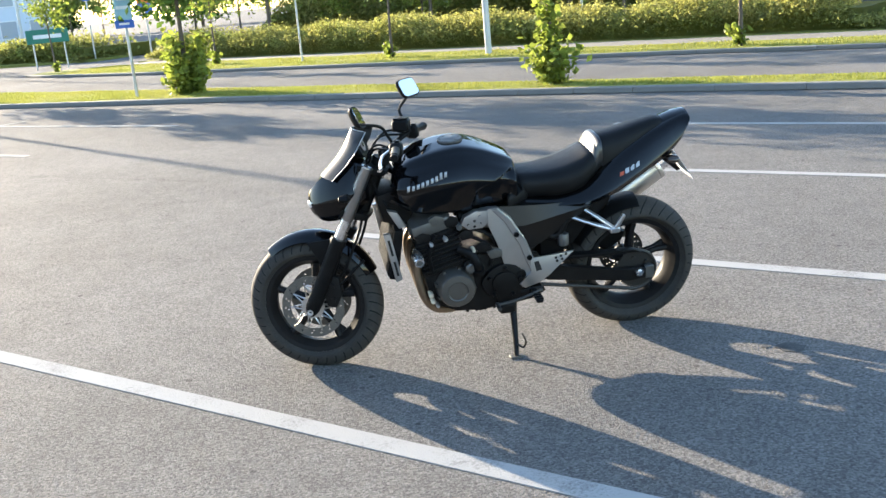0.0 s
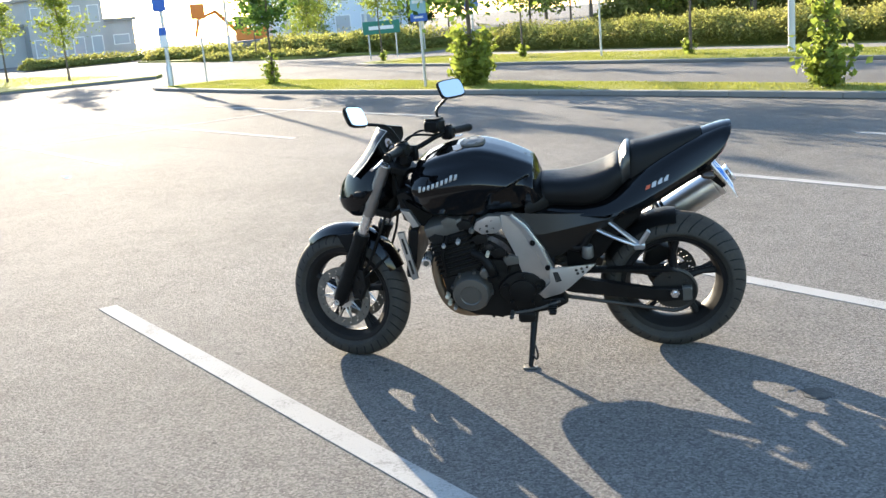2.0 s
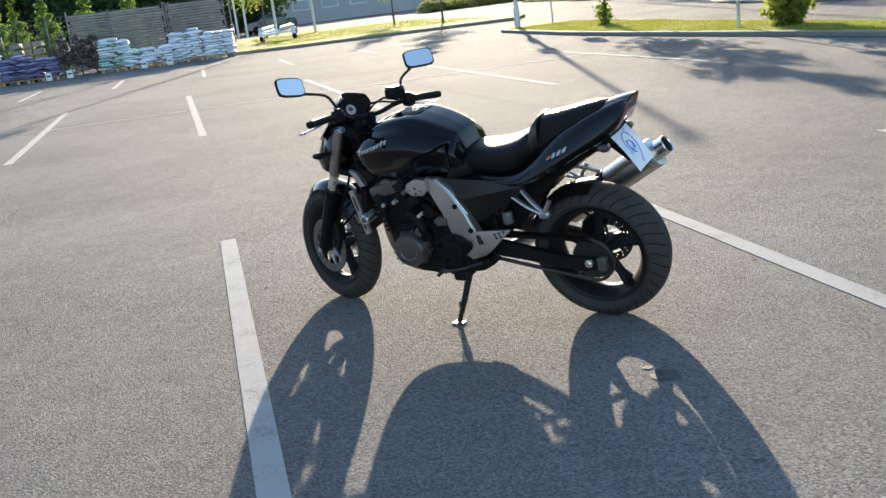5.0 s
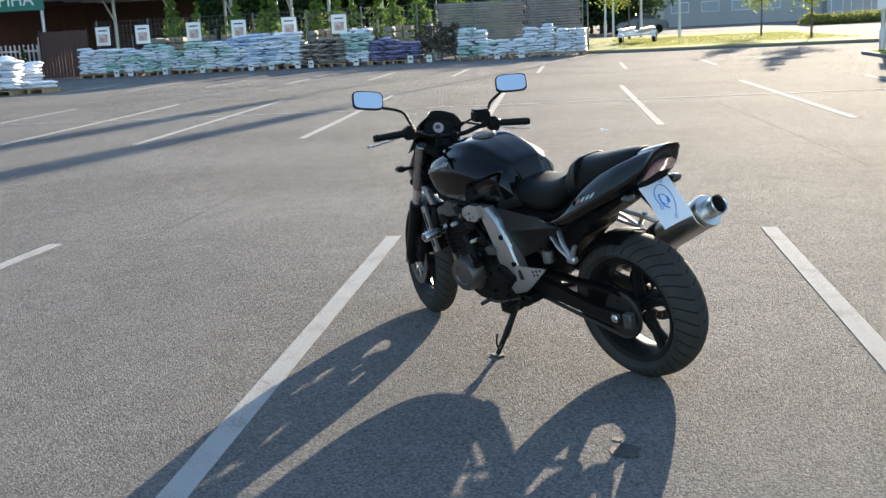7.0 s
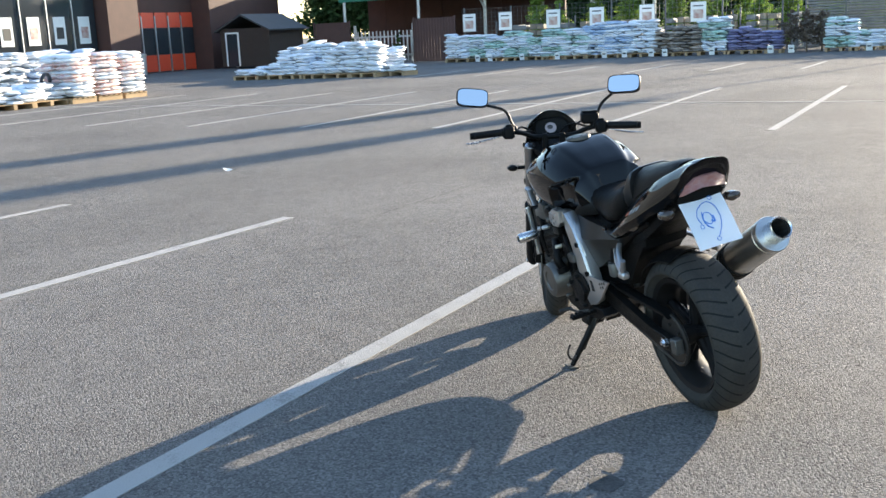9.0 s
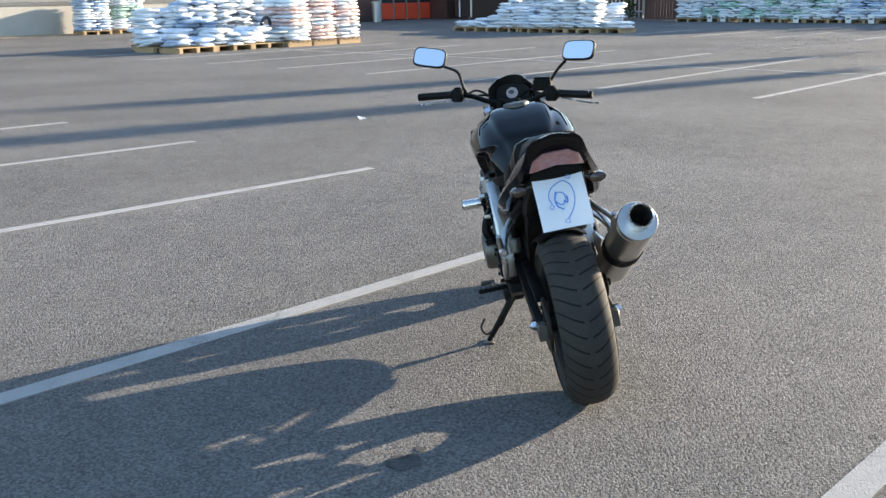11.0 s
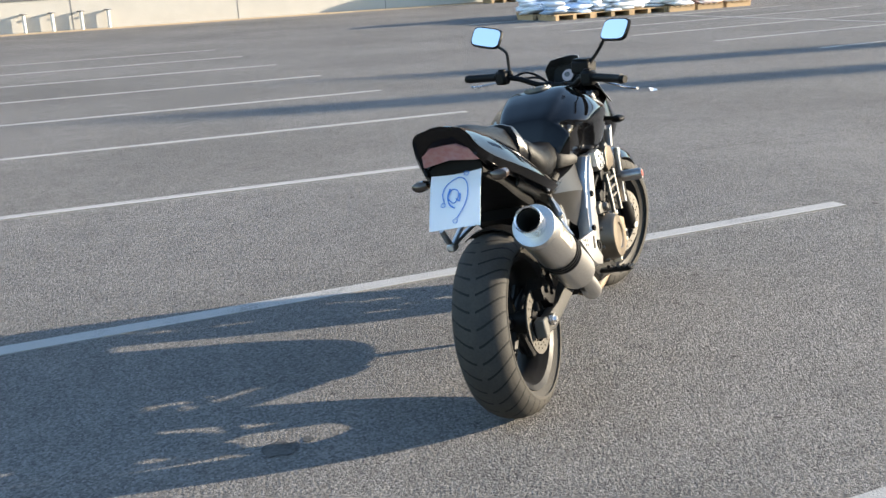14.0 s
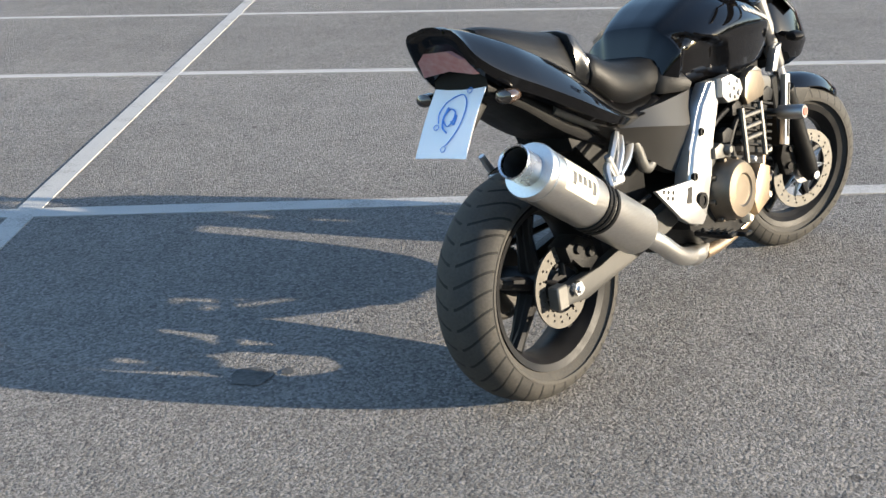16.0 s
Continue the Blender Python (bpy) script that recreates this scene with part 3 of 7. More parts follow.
drilled_disc(bm, 0.066, 0.105, -0.098, 0.005)
bit("brake_disc", bm, DISC_WORN, rear_wheel, "drilled steel brake disc", 30)
for k in range(5):
    a = 2 * math.pi * k / 5
    bm = bmesh.new()
    tube(bm, [(0.03 * math.cos(a), -0.094, 0.03 * math.sin(a)), (0.07 * math.cos(a + 0.15), -0.0955, 0.07 * math.sin(a + 0.15))], [0.012, 0.009], 8, flat=0.5)
    bit("disc_arm", bm, RIM_BLACK, rear_wheel, "black disc carrier arm")
bm = bmesh.new()
n = 43
for y in (0.098, 0.104):
    pts = []
    for i in range(4 * n):
        a = 2 * math.pi * i / (4 * n)
        r = 0.093 if i % 4 in (0, 1) else 0.087
        pts.append((r * math.cos(a), r * math.sin(a)))
prism(bm, pts, 0.098, 0.104)
for k in range(5):
    a = 2 * math.pi * k / 5
    lathe(bm, [(0.0005, 0.104), (0.007, 0.104), (0.007, 0.114), (0.0005, 0.114)], 8, Matrix.Translation((0.055 * math.cos(a), 0, 0.055 * math.sin(a))))
bit("sprocket", bm, CHAIN, rear_wheel, "dark steel rear sprocket", 30)

# fork, calipers, mudguard
for side in (1, -1):
    y = 0.103 * side
    def on_fork(z, dy=0.0):
        return Vector((0.70 - (z - 0.286) * math.tan(RAKE) + 0.0, y + dy, z))
    bm = bmesh.new()
    tube(bm, [on_fork(0.90), on_fork(0.58)], 0.0225, 16)
    ft = bit("fork_tube", bm, POLISH, bike, "bright steel fork tube", 40, True)
    bm = bmesh.new()
    tube(bm, [on_fork(0.60), on_fork(0.585), on_fork(0.57), on_fork(0.40), on_fork(0.33), on_fork(0.292), on_fork(0.268)], [0.033, 0.035, 0.031, 0.031, 0.033, 0.03, 0.018], 16)
    box(bm, 0.685, 0.715, y - 0.03, y + 0.024, 0.27, 0.302, 0.006)
    bit("fork_leg", bm, PLASTIC, ft, "black lower fork leg")
    bm = bmesh.new()
    tube(bm, [on_fork(0.895), on_fork(0.69), on_fork(0.68)], [0.0265, 0.0265, 0.024], 16)
    bit("fork_sleeve", bm, FORK_GREY, ft, "dark grey upper fork sleeve")
    bm = bmesh.new()
    lathe(bm, [(0.0005, 0), (0.013, 0), (0.013, 0.018), (0.008, 0.018), (0.008, 0.012), (0.0005, 0.012)], 12, Matrix.Translation((0.70, y + (0.014 if side > 0 else -0.032), 0.286)))
    bit("axle_nut", bm, GALV, ft, "steel axle nut")
    bm = bmesh.new()
    prism(bm, [(0.575, 0.43), (0.61, 0.44), (0.645, 0.36), (0.63, 0.30), (0.595, 0.295), (0.565, 0.36)], 0.052 * side, 0.098 * side, 0.006)
    for zz in (0.33, 0.39):
        lathe(bm, [(0.0005, 0), (0.012, 0), (0.012, 0.01), (0.0005, 0.01)], 10, Matrix.Translation((0.605, 0.096 * side if side > 0 else -0.106, zz)))
    bit("brake_caliper", bm, ENGINE_BLACK, ft, "black two-piston brake caliper")
    bm = bmesh.new()
    tube(bm, smooth_path([on_fork(0.36, -0.02 * side), (0.56, 0.085 * side, 0.44), (0.50, 0.08 * side, 0.56), (0.47, 0.06 * side, 0.64), (0.46, 0.05 * side, 0.70)]), 0.006, 8)
    bit("brake_hose", bm, PLASTIC, ft)
bm = bmesh.new()
secs = []
for k in range(23):
    a = radians(52 + (152 - 52) * k / 22)
    grow = 0.018 + 0.014 * math.sin(math.pi * k / 22)
    hw = 0.072 - 0.022 * abs(k / 22 - 0.5) ** 2 * 4 * (1 if k > 11 else 1.3)
    ring = []
    for j in range(9):
        u = -1 + j / 4
        rr = 0.293 + grow - 0.040 * abs(u) ** 2.6
        ring.append(FRONT + Vector((rr * math.cos(a), hw * u, rr * math.sin(a))))
    for j in range(8, -1, -1):
        u = -1 + j / 4
        rr = 0.293 + grow - 0.004 - 0.040 * abs(u) ** 2.6
        ring.append(FRONT + Vector((rr * math.cos(a), (hw - 0.004) * u, rr * math.sin(a))))
    secs.append(ring)
loft(bm, secs)
fender = bit("front_mudguard", bm, BLACK, bike, "glossy black front mudguard", 50, True)
for side in (1, -1):
    bm = bmesh.new()
    prism(bm, [(0.705, 0.575), (0.60, 0.59), (0.545, 0.56), (0.585, 0.44), (0.625, 0.37), (0.645, 0.40), (0.655, 0.50)], 0.068 * side, 0.076 * side, 0.002)
    bit("mudguard_stay", bm, PLASTIC, fender, "black plastic mudguard stay")
    bm = bmesh.new()
    tube(bm, [FRONT + Vector((0.305 * math.cos(radians(140)), 0.05 * side, 0.305 * math.sin(radians(140)))), FRONT + Vector((-0.13, 0.08 * side, 0.10))], 0.006, 8)
    bit("mudguard_stay", bm, PLASTIC, fender)
bm = bmesh.new()
for z, h in ((0.885, 0.014), (0.70, 0.016)):
    c = Vector((0.70 - (z - 0.286) * math.tan(RAKE), 0, z))
    pts = [(-0.075, -0.05), (0.03, -0.135), (0.03, 0.135), (-0.075, 0.05)]
    m = Matrix.Translation(c) @ Matrix.Rotation(-RAKE, 4, "Y")
    bm2 = bmesh.new()
    prism(bm2, pts, -h, h, 0.006, "z")
    bmesh.ops.transform(bm2, matrix=m, verts=bm2.verts)
    me = bpy.data.meshes.new("x")
    bm2.to_mesh(me)
    bm2.free()
    bm.from_mesh(me)
    bpy.data.meshes.remove(me)
tube(bm, [HEAD + 0.05 * AXIS, HEAD - 0.19 * AXIS], 0.034, 16)
bit("triple_clamp", bm, ENGINE_BLACK, bike, "black fork yokes and steering head", 30, True)

# handlebar and controls
bm = bmesh.new()
bar = smooth_path([(0.25, 0.37, 0.98), (0.265, 0.25, 0.985), (0.30, 0.16, 0.975), (0.345, 0.09, 0.945), (0.355, 0.0, 0.94), (0.345, -0.09, 0.945), (0.30, -0.16, 0.975), (0.265, -0.25, 0.985), (0.25, -0.37, 0.98)], 5)
tube(bm, bar, 0.011, 12)
for y in (-0.04, 0.04):
    box(bm, 0.335, 0.375, y - 0.014, y + 0.014, 0.89, 0.955, 0.005)
handlebar = bit("handlebar", bm, PLASTIC, bike, "black tubular handlebar", 40, True)
handlebar.matrix_basis = STEER @ Matrix.Diagonal((1, 0.955, 1, 1))
for side in (1, -1):
    a, b = Vector((0.2505, 0.372 * side, 0.98)), Vector((0.266, 0.245 * side, 0.985))
    bm = bmesh.new()
    tube(bm, [a + (a - b) * 0.02, a, a + (b - a) * 0.03, b, b + (b - a) * 0.04], [0.012, 0.0185, 0.0165, 0.0165, 0.021], 16)
    bit("grip", bm, VINYL, handlebar, "black rubber grip")
    bm = bmesh.new()
    tube(bm, [a - (b - a) * 0.14, a + (b - a) * 0.01], [0.015, 0.016], 14)
    bit("bar_end", bm, PLASTIC, handlebar)
    bm = bmesh.new()
    box(bm, 0.245, 0.295, 0.185 * side, 0.238 * side, 0.955, 1.01, 0.009)
    box(bm, 0.255, 0.275, 0.195 * side, 0.225 * side, 1.008, 1.018, 0.003)
    bit("switch_box", bm, PLASTIC, handlebar, "black handlebar switch box")
    bm = bmesh.new()
    lev = smooth_path([(0.285, 0.20 * side, 0.985), (0.318, 0.235 * side, 0.965), (0.318, 0.30 * side, 0.950), (0.305, 0.37 * side, 0.940), (0.302, 0.41 * side, 0.938)], 4)
    tube(bm, lev, [0.0075] * (len(lev) - 1) + [0.0095], 8, flat=0.6)
    bit("clutch_lever" if side > 0 else "brake_lever", bm, POLISH, handlebar, "bright alloy lever")
    # mirror
    head = Vector((0.388, 0.352, 1.13)) if side > 0 else Vector((0.306, -0.314, 1.152))
    bm = bmesh.new()
    st = smooth_path([(0.285, 0.175 * side, 0.995), (0.30, 0.19 * side, 1.03), (0.325, 0.215 * side, 1.075), head - Vector((0.007, 0.055 * side, 0.033))], 4)
    tube(bm, st, 0.0065, 8)
    tube(bm, [(0.283, 0.172 * side, 0.985), (0.287, 0.177 * side, 1.005)], 0.012, 10)
    mir = bit("mirror", bm, PLASTIC, bike, "black rear-view mirror reflecting the sky", 40, True)
    mm = Matrix.Translation(head) @ Matrix.Rotation(radians(7 if side > 0 else 9), 4, "X") @ Matrix.Rotation(radians(25 if side > 0 else 27), 4, "Y") @ Matrix.Rotation(radians(3 if side > 0 else -22), 4, "Z")
    bm = bmesh.new()
    rings = [ellipse((x, 0, 0), a2 * 1.0, b2, 28, (0, 1, 0), (0, 0, 1), 4.5) for x, a2, b2 in ((-0.012, 0.067, 0.0385), (-0.014, 0.071, 0.0425), (-0.006, 0.073, 0.0445), (0.004, 0.064, 0.037), (0.011, 0.040, 0.022), (0.013, 0.012, 0.008))]
    loft(bm, rings)
    bmesh.ops.transform(bm, matrix=mm, verts=bm.verts)
    bit("mirror_housing", bm, PLASTIC, mir, "black mirror housing", 50)
    bm = bmesh.new()
    loft(bm, [ellipse((x, 0, 0), 0.0665, 0.038, 28, (0, 1, 0), (0, 0, 1), 4.5) for x in (-0.016, -0.0135)])
    bmesh.ops.transform(bm, matrix=mm, verts=bm.verts)
    bit("mirror_glass", bm, MIRROR, mir, "mirror glass")
bm = bmesh.new()
box(bm, 0.275, 0.345, -0.205, -0.125, 0.995, 1.045, 0.008)
box(bm, 0.28, 0.34, -0.2, -0.13, 1.044, 1.052, 0.003)
bit("brake_reservoir", bm, PLASTIC, handlebar, "black brake fluid reservoir")
for ps in ([(0.28, 0.19, 0.975), (0.36, 0.14, 0.99), (0.42, 0.07, 0.92), (0.40, 0.05, 0.80), (0.33, 0.09, 0.70)],
           [(0.28, -0.19, 0.975), (0.37, -0.14, 1.0), (0.43, -0.07, 0.93), (0.42, -0.05, 0.82)],
           [(0.29, 0.17, 0.97), (0.38, 0.10, 0.965), (0.42, 0.03, 0.90)],
           [(0.30, -0.16, 0.98), (0.39, -0.08, 0.985), (0.43, 0.0, 0.91)]):
    bm = bmesh.new()
    tube(bm, smooth_path(ps), 0.0048, 8)
    bit("control_cable", bm, PLASTIC, handlebar)

# headlamp cowl, screen, clocks
def shell(secs, prof, k=4):
    """Rings from (x, z low, z high, half width) stations, each with the outline prof of (width, height) shares."""
    st = smooth_path([(a, b, c) for a, b, c, d in secs], k)
    wd = smooth_path([(d, 0, 0) for a, b, c, d in secs], k)
    rings = []
    for (x, lo, hi), w in zip(st, wd):
        half = [(f * w[0], lo + g * (hi - lo)) for f, g in prof]
        rings.append([(x, y, z) for y, z in half] + [(x, -y, z) for y, z in half[-2:0:-1]])
    return rings


ROUND = [(0, 0), (0.45, 0.015), (0.75, 0.1), (0.93, 0.26), (1, 0.45), (0.98, 0.62), (0.86, 0.8), (0.6, 0.94), (0.3, 0.99), (0, 1)]
COWL = [(0, 0), (0.55, 0.0), (0.86, 0.14), (1, 0.40), (0.98, 0.46), (0.70, 0.86), (0.60, 0.96), (0.3, 1.0), (0, 1)]
bm = bmesh.new()
loft(bm, shell([(0.43, 0.745, 0.90, 0.11), (0.48, 0.70, 0.92, 0.132), (0.55, 0.672, 0.905, 0.132), (0.615, 0.665, 0.86, 0.112), (0.66, 0.685, 0.815, 0.085), (0.685, 0.715, 0.785, 0.056), (0.692, 0.73, 0.765, 0.03)], COWL))
cowl = bit("headlamp_cowl", bm, BLACK, bike, "glossy black angular headlamp cowl", 28, True)
bm = bmesh.new()
loft(bm, shell([(0.595, 0.69, 0.765, 0.112), (0.65, 0.70, 0.775, 0.09), (0.682, 0.715, 0.765, 0.064), (0.696, 0.732, 0.752, 0.03)], ROUND, 3))
bit("headlamp", bm, LAMP_CLEAR, cowl, "clear headlamp glass", 60)
bm = bmesh.new()
rows = []
for k in range(9):
    t = k / 8
    x, z = 0.632 - 0.140 * t - 0.018 * math.sin(math.pi * t), 0.858 + 0.185 * t
    hw = 0.126 - 0.022 * t - (0.04 if k == 8 else (0.016 if k == 7 else 0))
    front = [(x - 0.075 * (abs(u) ** 2.2), hw * u, z - 0.012 * u * u) for u in [(-1 + j / 5) for j in range(11)]]
    rows.append(front + [(a - 0.004, b * 0.97, c) for a, b, c in front[::-1]])
loft(bm, rows)
screen = bit("windscreen", bm, SMOKED, cowl, "small smoked windscreen with a painted edge glint", 50)
# Thin pale tube paints the bright outline that the edge catches
bm = bmesh.new()
edge = [r[0] for r in rows] + rows[-1][1:10] + [r[10] for r in rows[::-1]]
tube(bm, edge, 0.0014, 6)
bit("screen_edge", bm, DECAL, screen, "pale tube painting the glint along the screen's edge", 60)
bm = bmesh.new()
loft(bm, [ellipse((x, 0, z), w, h, 24, (0, 1, 0), (0.35, 0, 0.94), 3) for x, z, w, h in ((0.475, 0.955, 0.065, 0.04), (0.455, 0.965, 0.078, 0.048), (0.447, 0.968, 0.072, 0.043), (0.449, 0.967, 0.066, 0.038))])
clock = bit("instrument_pod", bm, PLASTIC, cowl, "black instrument pod", 50)
bm = bmesh.new()
loft(bm, [ellipse((x, 0.004, 0.968), 0.026, 0.024, 24, (0, 1, 0), (0.35, 0, 0.94)) for x in (0.4475, 0.4445)])
bit("dial", bm, DIAL, clock, "round pale tachometer dial")
bm = bmesh.new()
loft(bm, [ellipse((x, 0.007, 0.972), 0.013, 0.010, 20, (0, 1, 0), (0.35, 0, 0.94)) for x in (0.4445, 0.4435)])
bit("dial", bm, AMBER, clock)
for side in (1, -1):
    bm = bmesh.new()
    tube(bm, [(0.50, 0.10 * side, 0.785), (0.50, 0.165 * side, 0.785)], 0.009, 8)
    loft(bm, [ellipse((x, 0.185 * side, 0.785), w, h, 14, (0, 1, 0), (0, 0, 1)) for x, w, h in ((0.475, 0.006, 0.005), (0.482, 0.022, 0.013), (0.50, 0.027, 0.016), (0.515, 0.024, 0.014), (0.522, 0.008, 0.005))])
    bit("turn_signal", bm, PLASTIC, cowl, "black turn signal")

# tank
TANK_KEYS = [(0, 0), (0.5, 0), (0.80, 0.04), (0.90, 0.16), (0.965, 0.36), (1.0, 0.53), (0.965, 0.63), (0.82, 0.775), (0.64, 0.875), (0.53, 0.955), (0.42, 0.985), (0.2, 0.995), (0, 1)]
TANK = [(p.x, p.y) for p in smooth_path([(f, g, 0) for f, g in TANK_KEYS], 8)]
st = [(0.348, 0.765, 0.835, 0.12), (0.338, 0.745, 0.872, 0.152), (0.31, 0.722, 0.898, 0.174), (0.27, 0.704, 0.920, 0.192), (0.20, 0.694, 0.942, 0.205), (0.12, 0.69, 0.956, 0.21), (0.05, 0.688, 0.957, 0.208), (-0.03, 0.688, 0.935, 0.200), (-0.10, 0.688, 0.905, 0.187), (-0.148, 0.69, 0.880, 0.165), (-0.164, 0.692, 0.862, 0.150), (-0.186, 0.694, 0.80, 0.125), (-0.204, 0.696, 0.742, 0.10)]


def knee(x, z):
    """How far the knee hollow cuts in at a point of the tank's flank."""
    edge = 0.803 + (0.014 - x) * 0.3375 if x < 0.014 else 0.803 - (x - 0.014) * 2.4
    k = max(0.0, min(1.0, (edge - z) / 0.017)) * max(0.0, min(1.0, (0.06 - x) / 0.06)) * max(0.0, min(1.0, (x + 0.165) / 0.05))
    return 0.036 * k * k * (3 - 2 * k)


out = []
for r in shell(st, TANK, 12):
    rr = []
    for (x, y, z) in r:
        d = min(knee(x, z), abs(y) * 0.5)
        rr.append((x, y - math.copysign(d, y), z))
    out.append(rr)
bm = bmesh.new()
loft(bm, out)
tank = bit("fuel_tank", bm, BLACK, bike, "glossy black sculpted fuel tank", 32)
bm = bmesh.new()
cap_m = Matrix.Translation((0.085, 0, 0.956)) @ Matrix.Rotation(radians(3), 4, "Y") @ Matrix.Rotation(radians(90), 4, "X")
lathe(bm, [(0.0005, 0.012), (0.022, 0.012), (0.026, 0.010), (0.048, 0.010), (0.052, 0.006), (0.053, -0.006)], 36, cap_m)
for k in range(6):
    a = 2 * math.pi * k / 6
    lathe(bm, [(0.0005, 0.0125), (0.005, 0.0125), (0.005, 0.008)], 8, cap_m @ Matrix.Translation((0.040 * math.cos(a), 0, 0.040 * math.sin(a))))
bit("filler_cap", bm, ENGINE_GREY, tank, "round locking filler cap")


def skin_y(rings, x, z):
    """Half width of a lofted shell at x and z."""
    best = min(rings, key=lambda r: abs(r[0][0] - x))
    hits = [abs(a[1] + (b[1] - a[1]) * (z - a[2]) / (b[2] - a[2])) for a, b in zip(best, best[1:]) if (a[2] - z) * (b[2] - z) <= 0 and abs(a[2] - b[2]) > 1e-6]
    return max(hits, default=0.1)


def tank_y(x, z):
    return skin_y(out, x, z)


for side in (1, -1):
    # a slanting row of bars for the maker's lettering
    for k in range(9):
        x0 = 0.302 - 0.0190 * k
        z0 = 0.825 + 0.0062 * k
        hh = 0.0135 if k in (0, 7) else 0.0088
        bm = bmesh.new()
        vs = []
        for dx, dz in ((0, -0.0088), (-0.0115, -0.0088 + 0.0036), (-0.0145, hh + 0.0030), (-0.003, hh - 0.0006)):
            vs.append((x0 + dx, (tank_y(x0 + dx, z0 + dz) + 0.0012) * side, z0 + dz))
        a = [bm.verts.new(v) for v in vs]
        b = [bm.verts.new((v[0], v[1] + 0.0012 * side, v[2])) for v in vs]
        bm.faces.new(a)
        bm.faces.new(b[::-1])
        for i in range(4):
            bm.faces.new((a[i], a[(i + 1) % 4], b[(i + 1) % 4], b[i]))
        bit("decal_bar", bm, DECAL, tank, "silver decal bar", 180)

for side in (1, -1):
    # matte knee pad behind the tank
    bm = bmesh.new()
    loft(bm, [[(x, (w + 0.012) * side, z0), (x, (w + 0.020) * side, (z0 + z1) / 2), (x, w * side, z1), (x, (w - 0.03) * side, z1), (x, (w - 0.03) * side, z0)] for x, w, z0, z1 in ((-0.12, 0.140, 0.690, 0.73), (-0.15, 0.130, 0.690, 0.755), (-0.19, 0.106, 0.692, 0.765), (-0.215, 0.09, 0.695, 0.75))])
    bit("knee_pad", bm, VINYL, bike, "matte black knee panel behind the tank", 60)
    # vent blades at the front of the tank
    for k in range(3):
        bm = bmesh.new()
        z0 = 0.765 + 0.032 * k
        loft(bm, [[(0.37 - 0.004 * k, 0.128 * side, z0), (0.36, 0.140 * side, z0 + 0.012), (0.30, 0.172 * side, z0 - 0.016), (0.31, 0.160 * side, z0 - 0.026)], [(0.367 - 0.004 * k, 0.122 * side, z0), (0.357, 0.134 * side, z0 + 0.012), (0.297, 0.164 * side, z0 - 0.016), (0.307, 0.152 * side, z0 - 0.026)]])
        bit("vent_blade", bm, BLACK, tank, "glossy black vent blade", 30)

# seats and tail
PAD = [(0, 0), (0.8, 0), (1, 0.1), (0.97, 0.3), (0.84, 0.62), (0.66, 0.88), (0.36, 0.985), (0, 1)]
SEAT = [(0, 0), (0.6, 0), (0.92, 0.1), (1, 0.35), (0.97, 0.65), (0.82, 0.9), (0.5, 0.99), (0, 1)]
bm = bmesh.new()
loft(bm, shell([(-0.172, 0.705, 0.785, 0.09), (-0.195, 0.695, 0.798, 0.108), (-0.27, 0.69, 0.797, 0.118), (-0.36, 0.69, 0.808, 0.135), (-0.44, 0.71, 0.832, 0.138), (-0.492, 0.75, 0.858, 0.128), (-0.512, 0.765, 0.852, 0.12)], SEAT))
bit("rider_seat", bm, VINYL, bike, "black vinyl rider seat", 60)
bm = bmesh.new()
loft(bm, shell([(-0.535, 0.78, 0.892, 0.086), (-0.55, 0.785, 0.910, 0.096), (-0.62, 0.80, 0.917, 0.096), (-0.72, 0.84, 0.933, 0.082), (-0.79, 0.875, 0.941, 0.066), (-0.822, 0.90, 0.938, 0.052)], PAD))
pillion = bit("passenger_seat", bm, VINYL, bike, "black vinyl passenger seat", 60)
bm = bmesh.new()
loft(bm, shell([(-0.50, 0.76, 0.85, 0.118), (-0.515, 0.765, 0.888, 0.114), (-0.532, 0.775, 0.914, 0.104), (-0.545, 0.785, 0.915, 0.10)], SEAT, 3))
bit("seat_trim", bm, SEAT_FRONT, bike, "smooth glossy front face of the passenger seat", 50)
TAIL = [(0, 0.35), (0.45, 0.2), (0.82, 0.0), (0.92, 0.05), (1, 0.24), (0.97, 0.34), (0.80, 0.63), (0.64, 0.87), (0.44, 0.975), (0, 1)]
bm = bmesh.new()
tail_rings = (shell([(-0.205, 0.672, 0.715, 0.11), (-0.30, 0.655, 0.708, 0.14), (-0.38, 0.648, 0.718, 0.155), (-0.46, 0.655, 0.742, 0.176), (-0.56, 0.684, 0.812, 0.182), (-0.64, 0.722, 0.858, 0.174), (-0.74, 0.774, 0.899, 0.152), (-0.81, 0.806, 0.920, 0.132), (-0.86, 0.834, 0.935, 0.115), (-0.90, 0.868, 0.944, 0.100), (-0.925, 0.912, 0.946, 0.086), (-0.932, 0.935, 0.945, 0.07)], TAIL))
loft(bm, tail_rings)
tail = bit("tail_cowl", bm, BLACK, bike, "glossy black tail cowl", 30)
bm = bmesh.new()
P = [(-0.924, 0.04, 0.920), (-0.924, -0.04, 0.920), (-0.914, -0.074, 0.900), (-0.888, -0.088, 0.862), (-0.884, 0.0, 0.872), (-0.888, 0.088, 0.862), (-0.914, 0.074, 0.900)]
Q = [(x + 0.05, y * 1.05, z) for x, y, z in P]
loft(bm, [[(x - 0.006, y * 0.9, z) for x, y, z in P], P, Q])
bit("tail_lamp", bm, LAMP_RED, tail, "pinkish red tail lamp", 50)
bm = bmesh.new()
